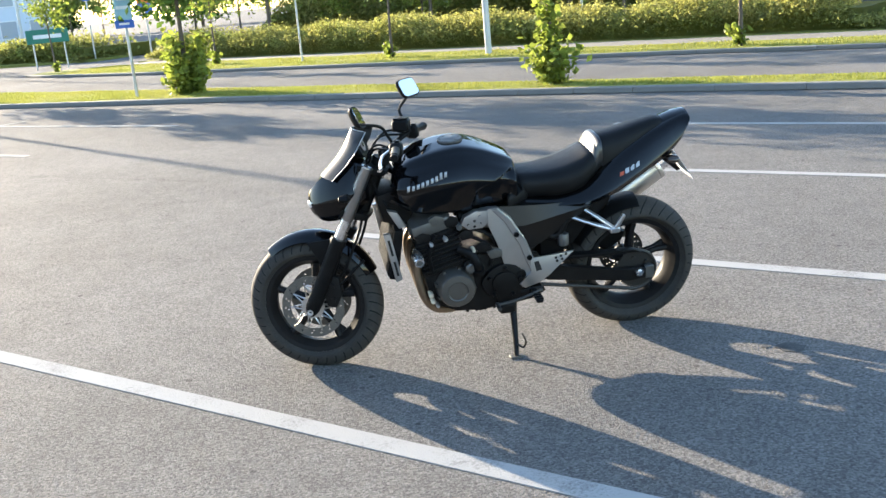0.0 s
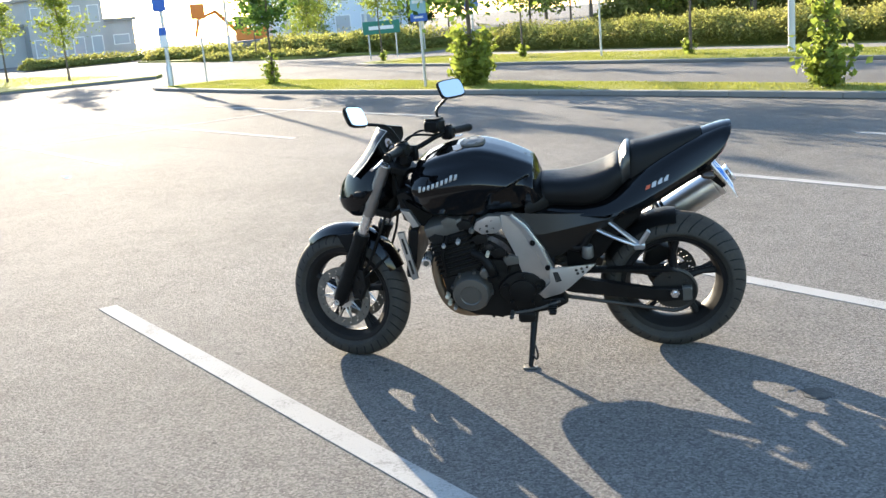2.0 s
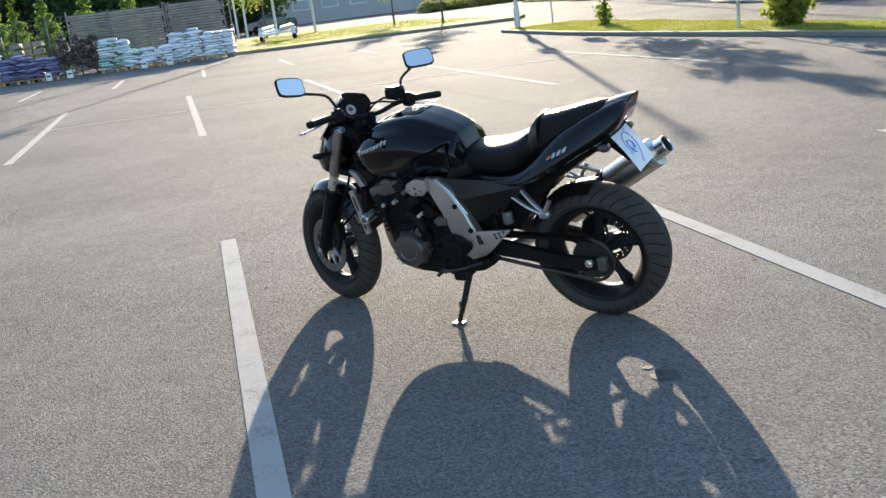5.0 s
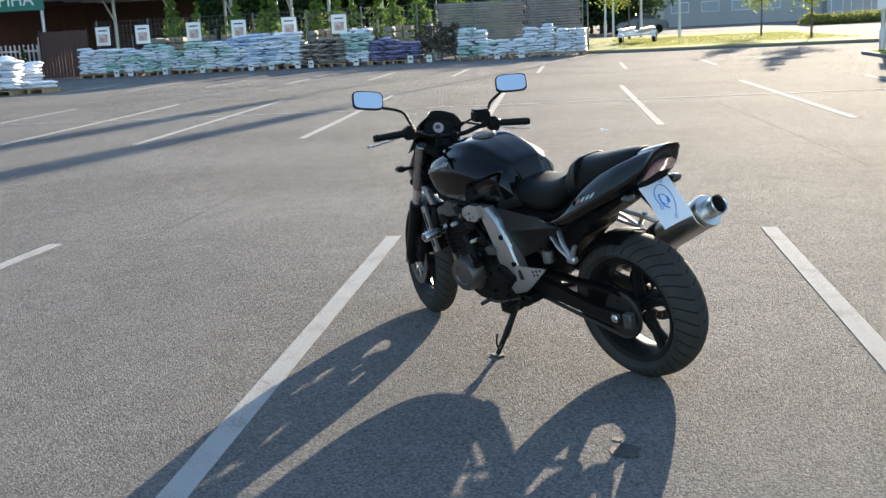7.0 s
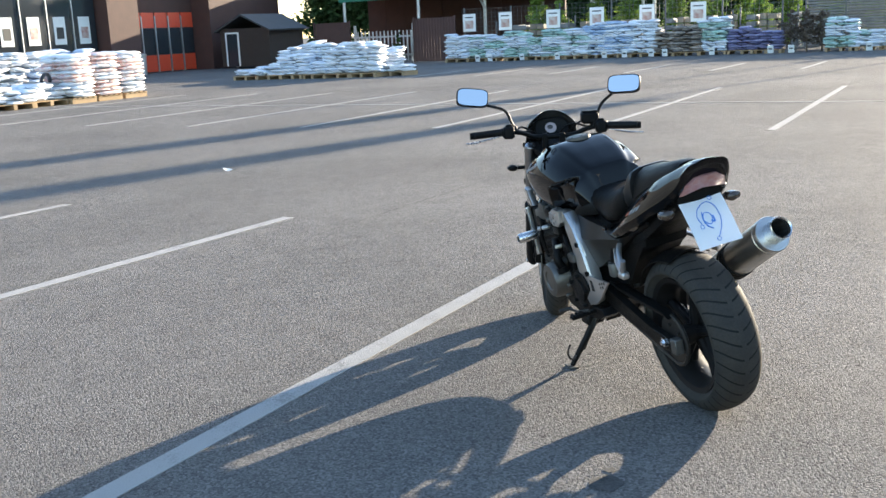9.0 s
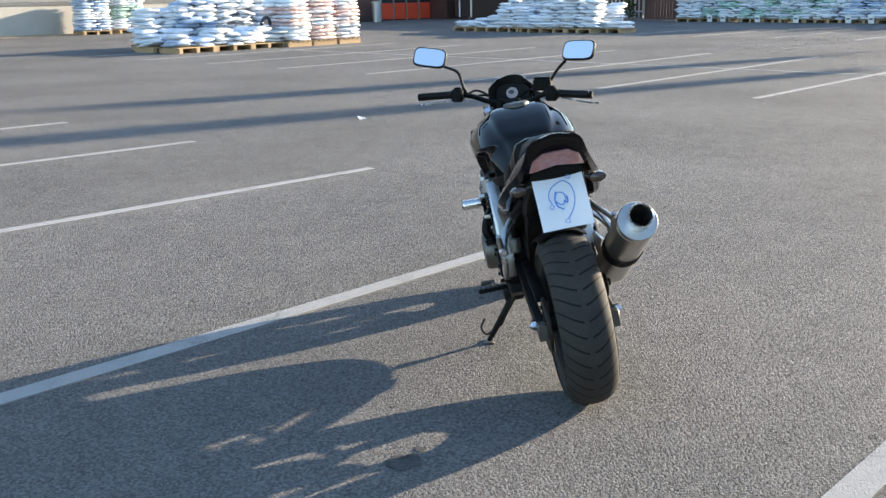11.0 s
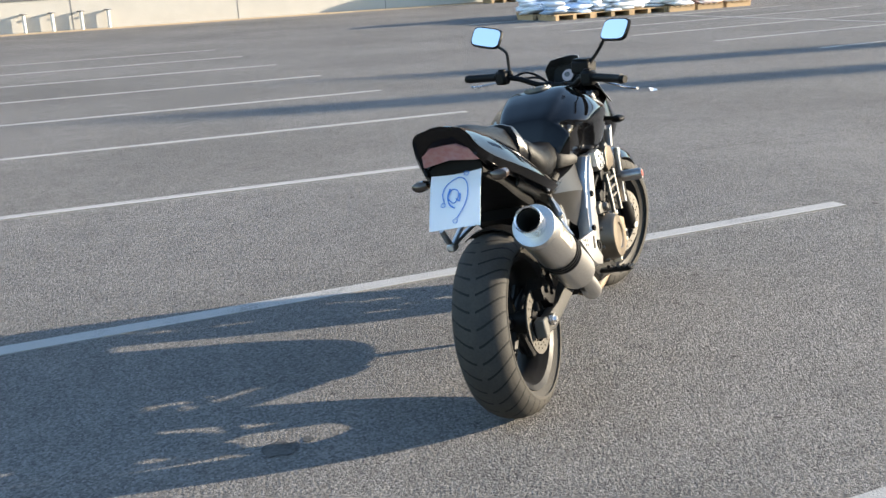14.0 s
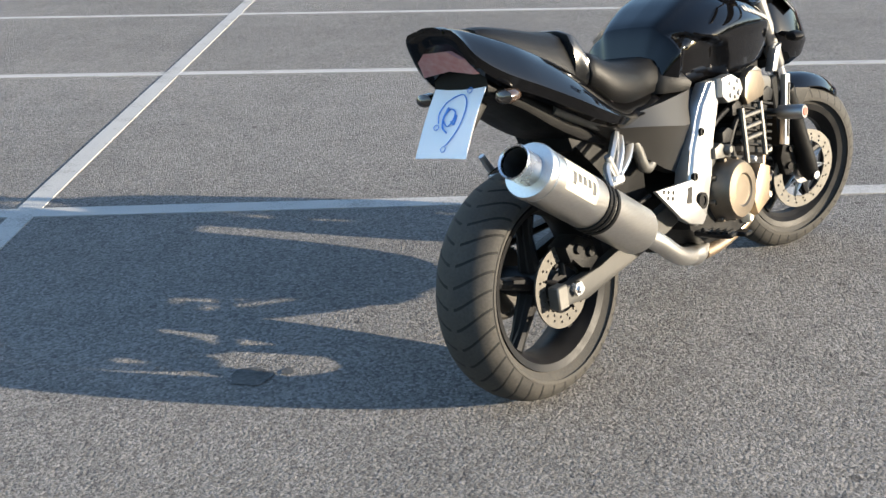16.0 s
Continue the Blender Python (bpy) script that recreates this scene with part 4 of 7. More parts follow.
loft(bm, [[(x, w * u, z - 0.012 * abs(u) ** 2.5) for u in (-1, -0.75, -0.4, 0, 0.4, 0.75, 1)] + [(x, w * u, z - 0.006 - 0.012 * abs(u) ** 2.5) for u in (1, 0, -1)] for x, w, z in ((-0.825, 0.048, 0.934), (-0.87, 0.052, 0.944), (-0.92, 0.055, 0.951), (-0.935, 0.045, 0.951))])
top_panel = bit("tail_top_panel", bm, BLACK, tail, "flat glossy top of the tail", 30)
for ob in (pillion, tail, top_panel):    # the tail sweeps up to its tip
    for v in ob.data.vertices:
        k = max(0.0, min(1.0, (-0.50 - v.co.x) / 0.43)) * max(0.0, min(1.0, (v.co.z - 0.80) / 0.11))
        v.co.z += 0.028 * k
        v.co.x -= 0.006 * k
for side in (1, -1):
    # lettering on the flank as bars, on the stand side alone
    for k in range(4 if side > 0 else 0):
        x0, z0 = (-0.60 - 0.024 * k, 0.772 + 0.0102 * k)
        hh, ww = (0.0078, 0.016) if k else (0.0055, 0.017)
        bm = bmesh.new()
        a = [(x0 + dx, skin_y(tail_rings, x0 + dx, z0 + dz) * side, z0 + dz) for dx, dz in ((0, -hh), (-ww, -hh + 0.0068), (-ww - 0.004, hh + 0.0085), (-0.004, hh + 0.0017))]
        loft(bm, [[(x, y + d * side, z) for x, y, z in a] for d in (0.0012, 0.0028)])
        bit("decal_bar", bm, DECAL if k else DECAL_RED, tail, "silver decal bar" if k else "orange decal bar")
    bm = bmesh.new()
    tube(bm, [(-0.83, 0.06 * side, 0.815), (-0.84, 0.115 * side, 0.803)], 0.007, 8)
    loft(bm, [ellipse((x, 0.128 * side, 0.803), w, h, 14, (0, 1, 0), (0, 0, 1)) for x, w, h in ((-0.815, 0.006, 0.005), (-0.825, 0.022, 0.014), (-0.845, 0.029, 0.018), (-0.862, 0.026, 0.016), (-0.87, 0.01, 0.006))])
    bit("turn_signal", bm, AMBER, tail, "smoked rear turn signal")
bm = bmesh.new()
loft(bm, shell([(-0.30, 0.60, 0.67, 0.09), (-0.45, 0.60, 0.68, 0.10), (-0.62, 0.665, 0.76, 0.105), (-0.76, 0.75, 0.84, 0.10), (-0.86, 0.80, 0.88, 0.085)], SEAT, 3))
prism(bm, [(-0.77, 0.83), (-0.825, 0.842), (-0.92, 0.72), (-0.905, 0.712)], -0.045, 0.045, 0.004)
bit("rear_undertray", bm, PLASTIC, bike, "black plastic undertray and plate bracket", 40)
bm = bmesh.new()
rows = []
for k in range(9):
    t = k / 8
    x = -0.842 - 0.116 * t - 0.006 * math.sin(math.pi * t)
    z = 0.846 - 0.163 * t
    rows.append([(x - 0.004 * u * u, 0.002 + 0.081 * u, z) for u in (-1, -0.5, 0, 0.5, 1)] + [(x + 0.0015 - 0.004 * u * u, 0.002 + 0.081 * u, z) for u in (1, 0.5, 0, -0.5, -1)])
loft(bm, rows)
card = bit("paper_cover", bm, PAPER, bike, "white paper sheet hung over the plate", 60)


def on_card(u, v):
    """A point just proud of the sheet; u across, v down, both -1 to 1."""
    t = (v + 1) / 2
    return (-0.844 - 0.116 * t - 0.006 * math.sin(math.pi * t) - 0.004 * u * u - 0.001, 0.002 - 0.081 * u, 0.846 - 0.163 * t)


for loop, r in (([(-0.15, -0.55), (0.2, -0.62), (0.45, -0.42), (0.5, -0.05), (0.38, 0.3), (0.15, 0.6), (0.05, 0.68)], 0.0015),
                ([(-0.42, 0.1), (-0.5, -0.15), (-0.35, -0.42), (-0.12, -0.55)], 0.0015), ([(-0.3, 0.0), (-0.05, 0.18), (0.12, 0.02), (0.1, -0.2), (-0.15, -0.25), (-0.3, 0.0)], 0.0016),
                ([(-0.2, -0.3), (-0.28, -0.05), (-0.22, 0.2), (-0.02, 0.34)], 0.0022), ([(0.05, 0.05), (0.18, 0.12), (0.2, -0.1)], 0.0026)):
    bm = bmesh.new()
    tube(bm, smooth_path([on_card(u, v) for u, v in loop], 4), r, 5)
    bit("ink_stroke", bm, INK, card, "blue ink stroke")
for u, v in ((0.42, -0.72), (-0.46, 0.2), (0.02, 0.76)):
    bm = bmesh.new()
    tube(bm, [on_card(u + 0.09 * math.cos(a * math.pi / 5), v + 0.07 * math.sin(a * math.pi / 5)) for a in range(11)], 0.001, 5)
    bit("ink_stroke", bm, INK, card)

# engine
bm = bmesh.new()
prism(bm, [(0.255, 0.44), (0.235, 0.34), (0.19, 0.275), (0.12, 0.24), (0.02, 0.232), (-0.12, 0.245), (-0.20, 0.31), (-0.215, 0.40), (-0.14, 0.47), (0.02, 0.50), (0.18, 0.50)], -0.165, 0.165, 0.018)
engine = bit("engine", bm, ENGINE_BLACK, bike, "black four-cylinder engine", 30)
tilt = Matrix.Translation((0.17, 0, 0.50)) @ Matrix.Rotation(radians(14), 4, "Y")
bm = bmesh.new()
box(bm, -0.085, 0.085, -0.178, 0.178, -0.06, 0.13, 0.012, tilt)
bit("cylinder_block", bm, ENGINE_BLACK, engine, "black cylinder block", 30)
for k in range(7):
    bm = bmesh.new()
    box(bm, -0.093, 0.093, -0.188, 0.188, -0.03 + 0.021 * k, -0.022 + 0.021 * k, 0.002, tilt)
    bit("cooling_fin", bm, ENGINE_BLACK, engine)
bm = bmesh.new()
box(bm, -0.08, 0.09, -0.185, 0.185, 0.125, 0.185, 0.016, tilt, 2)
for y in (-0.12, -0.04, 0.04, 0.12):
    box(bm, 0.088, 0.098, y - 0.028, y + 0.028, 0.135, 0.175, 0.006, tilt)
bit("cylinder_head", bm, ENGINE_GREY, engine, "dark grey cylinder head cover", 30)
for side, c, r, deep, mat in ((1, (0.125, 0.372), 0.080, 0.085, COVER_GREY), (-1, (-0.005, 0.380), 0.088, 0.075, BRONZE)):
    bm = bmesh.new()
    m = Matrix.Translation((c[0], 0.150 * side, c[1]))
    lathe(bm, [(r * 1.06, 0), (r * 1.06, 0.02 * side), (r, 0.03 * side), (r * 0.97, deep * 0.85 * side), (r * 0.88, deep * side), (r * 0.55, (deep + 0.003) * side), (r * 0.5, (deep - 0.002) * side), (0.0006, (deep - 0.001) * side)], 40, m)
    bit("alternator_cover" if side > 0 else "clutch_cover", bm, mat, engine, "round grey engine side cover" if side > 0 else "round bronze engine side cover", 35)
    for k in range(8):
        a = 2 * math.pi * k / 8 + 0.2
        bm = bmesh.new()
        lathe(bm, [(0.0006, deep * 0.5 * side), (0.007, deep * 0.5 * side), (0.009, deep * 0.45 * side), (0.009, 0.0)], 8, m @ Matrix.Translation((r * 1.03 * math.cos(a), 0, r * 1.03 * math.sin(a))))
        bit("cover_bolt", bm, mat, engine)
bm = bmesh.new()
prism(bm, [(-0.085 + (0.092 + 0.008 * math.cos(3 * a)) * math.cos(a), 0.362 + 0.082 * math.sin(a)) for a in [2 * math.pi * i / 18 for i in range(18)]], 0.15, 0.186, 0.010)
prism(bm, [(-0.085 + 0.055 * math.cos(a), 0.362 + 0.05 * math.sin(a)) for a in [2 * math.pi * i / 14 for i in range(14)]], 0.18, 0.196, 0.005)
for k in range(5):
    a = 2 * math.pi * k / 5 + 0.4
    lathe(bm, [(0.0006, 0.203), (0.007, 0.203), (0.008, 0.198), (0.008, 0.18)], 8, Matrix.Translation((-0.085 + 0.072 * math.cos(a), 0, 0.362 + 0.066 * math.sin(a))))
bit("sprocket_cover", bm, ENGINE_BLACK, engine, "black front sprocket cover")
bm = bmesh.new()
tube(bm, smooth_path([(0.03, 0.20, 0.44), (0.035, 0.215, 0.48), (0.06, 0.20, 0.52), (0.11, 0.18, 0.54)]), 0.019, 12)
tube(bm, [(0.028, 0.20, 0.425), (0.031, 0.205, 0.448)], 0.026, 12)
bit("coolant_hose", bm, PLASTIC, engine, "black coolant hose")
bm = bmesh.new()
prism(bm, [(0.20, 0.30), (0.12, 0.27), (0.10, 0.34), (0.16, 0.42), (0.22, 0.40)], -0.20, -0.15, 0.012)
bit("pulse_cover", bm, PIPE, engine, "bronze engine cover")
bm = bmesh.new()
prism(bm, [(0.10, 0.26), (0.09, 0.215), (-0.07, 0.195), (-0.10, 0.24)], -0.08, 0.09, 0.014)
for x in (0.06, 0.02, -0.02, -0.06):
    box(bm, x - 0.006, x + 0.006, -0.078, 0.088, 0.188, 0.202, 0.003)
bit("oil_pan", bm, ENGINE_BLACK, engine, "black finned oil pan")
for y in (-0.12, -0.04, 0.04, 0.12):
    bm = bmesh.new()
    tube(bm, [(0.09, y, 0.66), (0.02, y, 0.655), (-0.05, y, 0.66)], [0.026, 0.024, 0.03], 12)
    lathe(bm, [(0.03, -0.01), (0.03, 0.01)], 12, Matrix.Translation((0.02, y, 0.655)))
    bit("throttle_body", bm, ENGINE_BLACK, engine)
for ps in ([(0.10, 0.14, 0.60), (0.0, 0.175, 0.56), (-0.04, 0.17, 0.50), (-0.03, 0.17, 0.44)], [(0.05, 0.15, 0.62), (-0.03, 0.165, 0.58), (-0.08, 0.15, 0.50)], [(0.15, -0.17, 0.60), (0.05, -0.185, 0.56), (0.0, -0.18, 0.48)], [(0.10, -0.17, 0.62), (-0.05, -0.17, 0.57), (-0.1, -0.16, 0.46)], [(0.2, 0.19, 0.62), (0.23, 0.195, 0.54), (0.22, 0.185, 0.45)]):
    bm = bmesh.new()
    tube(bm, smooth_path(ps), 0.008, 8)
    bit("engine_hose", bm, PLASTIC, engine)
for x, y, z, r, mt in ((0.232, 0.172, 0.345, 0.011, LABEL), (0.225, 0.175, 0.315, 0.010, LABEL), (0.205, 0.17, 0.29, 0.008, GALV), (0.06, 0.192, 0.455, 0.024, ENGINE_GREY), (0.045, 0.19, 0.535, 0.008, LABEL), (0.215, -0.175, 0.36, 0.012, BRONZE), (0.20, -0.18, 0.315, 0.012, LABEL), (0.09, -0.172, 0.27, 0.014, LABEL), (0.13, -0.178, 0.44, 0.010, GALV), (-0.02, -0.185, 0.50, 0.014, ENGINE_GREY), (0.16, 0.19, 0.60, 0.010, GALV), (0.22, 0.19, 0.585, 0.009, GALV), (0.10, 0.185, 0.645, 0.012, ENGINE_GREY)):
    bm = bmesh.new()
    sg = 1 if y > 0 else -1
    lathe(bm, [(0.0006, 0.022 * sg), (r * 0.7, 0.022 * sg), (r, 0.016 * sg), (r, -0.02 * sg)], 10, Matrix.Translation((x, y, z)))
    bit("engine_plug", bm, mt, engine, "small engine plug or bolt")
# The bronze tone here stands for low sun on a metal cover
bm = bmesh.new()
prism(bm, [(0.085, 0.63), (0.10, 0.685), (0.125, 0.70), (0.19, 0.69), (0.21, 0.65), (0.195, 0.615), (0.10, 0.605)], -0.205, -0.18, 0.006)
bit("head_end_cover", bm, BRONZE, engine, "cylinder head end cover, bronze tone standing for sun on metal")
# Ribs are grey, not black, to paint the sunlit fin edges
for k in range(3):
    bm = bmesh.new()
    box(bm, 0.07, 0.20, -0.2, -0.186, 0.50 + 0.033 * k, 0.512 + 0.033 * k, 0.003)
    bit("block_rib", bm, ENGINE_GREY, engine, "cylinder block rib, greyed to stand for its sunlit edge")
for x in (0.075, 0.185):
    bm = bmesh.new()
    tube(bm, [(x, -0.196, 0.60), (x + 0.004, -0.2, 0.44)], 0.008, 8)
    bit("oil_line", bm, COVER_GREY, engine, "grey oil line")
for x, z, mt in ((0.19, 0.68, ENGINE_GREY), (0.13, 0.665, ENGINE_BLACK), (0.07, 0.60, ENGINE_BLACK), (0.25, 0.61, ENGINE_BLACK), (0.0, 0.535, ENGINE_BLACK), (-0.05, 0.50, ENGINE_GREY)):
    for sg in (1, -1):
        bm = bmesh.new()
        prism(bm, [(x - 0.03, z - 0.015), (x + 0.02, z - 0.022), (x + 0.035, z + 0.008), (x + 0.005, z + 0.024), (x - 0.028, z + 0.014)], 0.165 * sg, (0.186 + 0.3 * abs(x - 0.1) * 0.1) * sg, 0.004)
        bit("engine_bracket", bm, mt, engine, "small cast engine bracket")
for side in (1, -1):
    bm = bmesh.new()
    c = [(0.092, 0.652), (0.078, 0.684), (0.03, 0.706), (-0.022, 0.702), (-0.024, 0.650), (0.0, 0.628), (0.06, 0.626)]
    prism(bm, c, 0.16 * side, 0.199 * side, 0.008)
    for a in range(4):
        lathe(bm, [(0.0006, 0.005 * side), (0.006, 0.005 * side), (0.006, 0)], 8, Matrix.Translation((0.036 + 0.032 * math.cos(a * 1.57 + 0.8), 0.199 * side, 0.664 + 0.024 * math.sin(a * 1.57 + 0.8))))
    mount = bit("engine_mount", bm, ALLOY, bike, "bright alloy engine mount plate")
    # Flat dark discs stand for the shade inside the drilled holes
    for x, z in ((0.036, 0.664), (0.062, 0.650), (0.012, 0.650), (0.036, 0.640), (0.014, 0.682)):
        bm = bmesh.new()
        lathe(bm, [(0.0006, 0.0006 * side), (0.0055, 0.0006 * side), (0.006, 0.0)], 10, Matrix.Translation((x, 0.1992 * side, z)))
        bit("drill_hole", bm, HOLLOW, mount, "drilled hole, its shade a dark disc")
    # frame spar
    spar = [(0.004, 0.700), (-0.070, 0.700), (-0.126, 0.645), (-0.188, 0.535), (-0.222, 0.44), (-0.236, 0.398), (-0.226, 0.345), (-0.182, 0.318), (-0.139, 0.322), (-0.118, 0.37), (-0.09, 0.44), (-0.064, 0.535), (-0.018, 0.645)]
    bm = bmesh.new()
    prism(bm, spar, 0.138 * side, 0.178 * side, 0.010)
    rear = [(-0.066, 0.697), (-0.122, 0.642), (-0.184, 0.533), (-0.218, 0.44), (-0.226, 0.405)]
    fore = [(-0.040, 0.697), (-0.092, 0.638), (-0.152, 0.530), (-0.186, 0.436), (-0.200, 0.400)]
    loft(bm, [[(x0, 0.177 * side, z0), (x0 + 0.006, 0.187 * side, z0), (x1 - 0.004, 0.186 * side, z1), (x1, 0.177 * side, z1)] for (x0, z0), (x1, z1) in zip(rear, fore)])
    fr = bit("frame_spar", bm, ALLOY, bike, "brushed alloy frame spar", 30)
    for x, z, r in ((-0.142, 0.575, 0.011), (-0.196, 0.462, 0.011), (-0.158, 0.385, 0.023)):
        bm = bmesh.new()
        lathe(bm, [(0.0006, 0.006 * side), (r * 0.55, 0.006 * side), (r * 0.6, 0.010 * side), (r, 0.010 * side), (r * 1.05, 0.0)], 16, Matrix.Translation((x, (0.178 if r > 0.02 else 0.184) * side, z)))
        bit("frame_bolt", bm, PLASTIC, fr, "black recessed bolt")
    # side cover under the tank
    bm = bmesh.new()
    loft(bm, [[(x, (w - 0.022) * side, z0), (x, w * side, z1), (x, (w - 0.030) * side, z2), (x, 0.09 * side, z2), (x, 0.09 * side, z0)] for x, z0, z1, z2, w in (
        (-0.535, 0.675, 0.672, 0.668, 0.135), (-0.47, 0.670, 0.652, 0.622, 0.156), (-0.37, 0.673, 0.636, 0.565, 0.164), (-0.26, 0.678, 0.616, 0.500, 0.168), (-0.185, 0.683, 0.602, 0.468, 0.168), (-0.10, 0.687, 0.60, 0.50, 0.160), (-0.055, 0.688, 0.62, 0.57, 0.155))])
    bit("side_cover", bm, GREY_LACQUER, bike, "satin dark grey creased side cover", 20)
    # radiator guards
    bm = bmesh.new()
    g = [(0.412, 0.645), (0.384, 0.648), (0.346, 0.437), (0.374, 0.427)]
    prism(bm, g, 0.166 * side, 0.186 * side, 0.004)
    gd = bit("radiator_guard", bm, ALLOY, bike, "slotted alloy radiator guard", 30)
    # Dark strips on the guard paint the shade inside its slots
    for t0, t1 in ((0.12, 0.45), (0.58, 0.88)):
        def along(t, u):
            a, b, c, d = [Vector((p[0], 0, p[1])) for p in g]
            return (a.lerp(d, t)).lerp(b.lerp(c, t), u)
        bm = bmesh.new()
        pts = [along(t0, 0.35), along(t0, 0.68), along(t1, 0.68), along(t1, 0.35)]
        prism(bm, [(p.x, p.z) for p in pts], 0.1855 * side, 0.1885 * side)
        bit("guard_slot", bm, HOLLOW, gd, "slot, its shade a dark strip")
    bm = bmesh.new()
    prism(bm, [(0.388, 0.745), (0.350, 0.735), (0.315, 0.668), (0.345, 0.662)], 0.15 * side, 0.178 * side, 0.006)
    bit("shroud_piece", bm, ALLOY, bike, "bright shroud piece below the tank")
    # crash slider
    bm = bmesh.new()
    lathe(bm, [(0.0006, 0.285 * side), (0.019, 0.285 * side), (0.022, 0.278 * side), (0.022, 0.205 * side), (0.012, 0.20 * side), (0.012, 0.16 * side)], 20, Matrix.Translation((0.285, 0, 0.548)))
    sl = bit("crash_slider", bm, POLISH if side > 0 else FORK_GREY, bike, "round alloy crash slider", 35)
    bm = bmesh.new()
    lathe(bm, [(0.0006, 0.287 * side), (0.012, 0.287 * side), (0.0125, 0.284 * side)], 16, Matrix.Translation((0.285, 0, 0.548)))
    bit("slider_cap", bm, RED_CAP if side < 0 else ENGINE_GREY, sl, "small round end cap")
    # foot rests
    bm = bmesh.new()
    prism(bm, [(-0.198, 0.456), (-0.392, 0.468), (-0.285, 0.372), (-0.245, 0.342), (-0.175, 0.322), (-0.150, 0.345), (-0.205, 0.392)], 0.179 * side, 0.190 * side, 0.003)
    hp = bit("heel_plate", bm, ALLOY, bike, "drilled alloy heel plate", 30)
    # Heel plate holes are dark discs painted as shaded openings
    for x, z in ((-0.355, 0.458), (-0.333, 0.452), (-0.311, 0.446), (-0.338, 0.437), (-0.316, 0.431)):
        bm = bmesh.new()
        lathe(bm, [(0.0006, 0.0), (0.0055, 0.0)], 10, Matrix.Translation((x, 0.1905 * side, z)))
        lathe(bm, [(0.0055, 0.0), (0.0065, 0.0005 * side)], 10, Matrix.Translation((x, 0.1905 * side, z)))
        bit("drill_hole", bm, HOLLOW, hp, "drilled hole, its shade a dark disc")
    # A thin dark plate stands for the shaded cut-out
    bm = bmesh.new()
    prism(bm, [(-0.215, 0.44), (-0.225, 0.395), (-0.25, 0.40), (-0.235, 0.442)], 0.1895 * side, 0.1915 * side)
    bit("drill_hole", bm, HOLLOW, hp, "triangular cut-out, its shade a dark plate")
    bm = bmesh.new()
    box(bm, -0.225, -0.195, 0.185 * side, 0.30 * side, 0.298, 0.315, 0.005)
    for k in range(4):
        box(bm, -0.227, -0.193, (0.225 + 0.02 * k) * side, (0.233 + 0.02 * k) * side, 0.313, 0.319)
    bit("foot_peg", bm, PLASTIC, bike, "black rider foot peg")
    # passenger rest
    bm = bmesh.new()
    for ps in ([(-0.44, 0.128 * side, 0.638), (-0.50, 0.17 * side, 0.60), (-0.568, 0.195 * side, 0.548)], [(-0.395, 0.13 * side, 0.60), (-0.48, 0.172 * side, 0.572), (-0.562, 0.195 * side, 0.545)]):
        tube(bm, smooth_path(ps, 3), 0.011, 8, flat=0.7)
    box(bm, -0.59, -0.545, 0.18 * side, 0.21 * side, 0.53, 0.558, 0.006)
    pr = bit("passenger_bracket", bm, ALLOY, bike, "cast alloy passenger rest bracket", 40)
    bm = bmesh.new()
    tube(bm, [(-0.566, 0.198 * side, 0.545), (-0.585, 0.202 * side, 0.575), (-0.605, 0.205 * side, 0.61)], [0.010, 0.011, 0.009], 10)
    bit("passenger_peg", bm, ALLOY, pr, "folded passenger peg")
    bm = bmesh.new()
    tube(bm, smooth_path([(-0.16, 0.10 * side, 0.62), (-0.32, 0.125 * side, 0.515), (-0.38, 0.13 * side, 0.595), (-0.47, 0.125 * side, 0.65), (-0.66, 0.10 * side, 0.74)], 4), [0.016] * 17, 10)
    bit("subframe_tube", bm, ENGINE_GREY if side < 0 else ENGINE_BLACK, bike, "dark subframe tube")
    # swing arm
    bm = bmesh.new()
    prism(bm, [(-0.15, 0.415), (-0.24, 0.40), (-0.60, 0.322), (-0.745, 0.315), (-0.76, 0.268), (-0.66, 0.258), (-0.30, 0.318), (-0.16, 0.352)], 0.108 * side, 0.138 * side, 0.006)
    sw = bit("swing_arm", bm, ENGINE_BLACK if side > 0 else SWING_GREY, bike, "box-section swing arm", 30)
    bm = bmesh.new()
    lathe(bm, [(0.0006, 0.022 * side), (0.010, 0.022 * side), (0.011, 0.014 * side), (0.019, 0.014 * side), (0.019, 0.0)], 6, Matrix.Translation((-0.705, 0.138 * side, 0.301)))
    bit("axle_nut", bm, POLISH, sw, "bright axle nut")
    box(bm := bmesh.new(), -0.775, -0.735, 0.106 * side, 0.14 * side, 0.262, 0.322, 0.004)
    bit("chain_adjuster", bm, ENGINE_GREY, sw, "grey chain adjuster")

bm = bmesh.new()
prism(bm, [(-0.27, 0.63), (-0.60, 0.69), (-0.575, 0.615), (-0.47, 0.555), (-0.405, 0.47), (-0.39, 0.43), (-0.27, 0.41)], -0.082, 0.095, 0.014)
bit("battery_box", bm, PLASTIC, bike, "black plastic battery box under the seat", 40)
# radiator
bm = bmesh.new()
m = Matrix.Translation((0.365, 0, 0.54)) @ Matrix.Rotation(radians(-9.5), 4, "Y")
box(bm, -0.022, 0.016, -0.165, 0.165, -0.11, 0.11, 0.004, m)
radiator = bit("radiator", bm, PLASTIC, bike, "black finned radiator", 30)
for k in range(24):
    z = -0.10 + 0.0086 * k
    bm = bmesh.new()
    box(bm, 0.016, 0.022, -0.15, 0.15, z, z + 0.004, 0, m)
    bit("radiator_fin", bm, PLASTIC, radiator)
bm = bmesh.new()
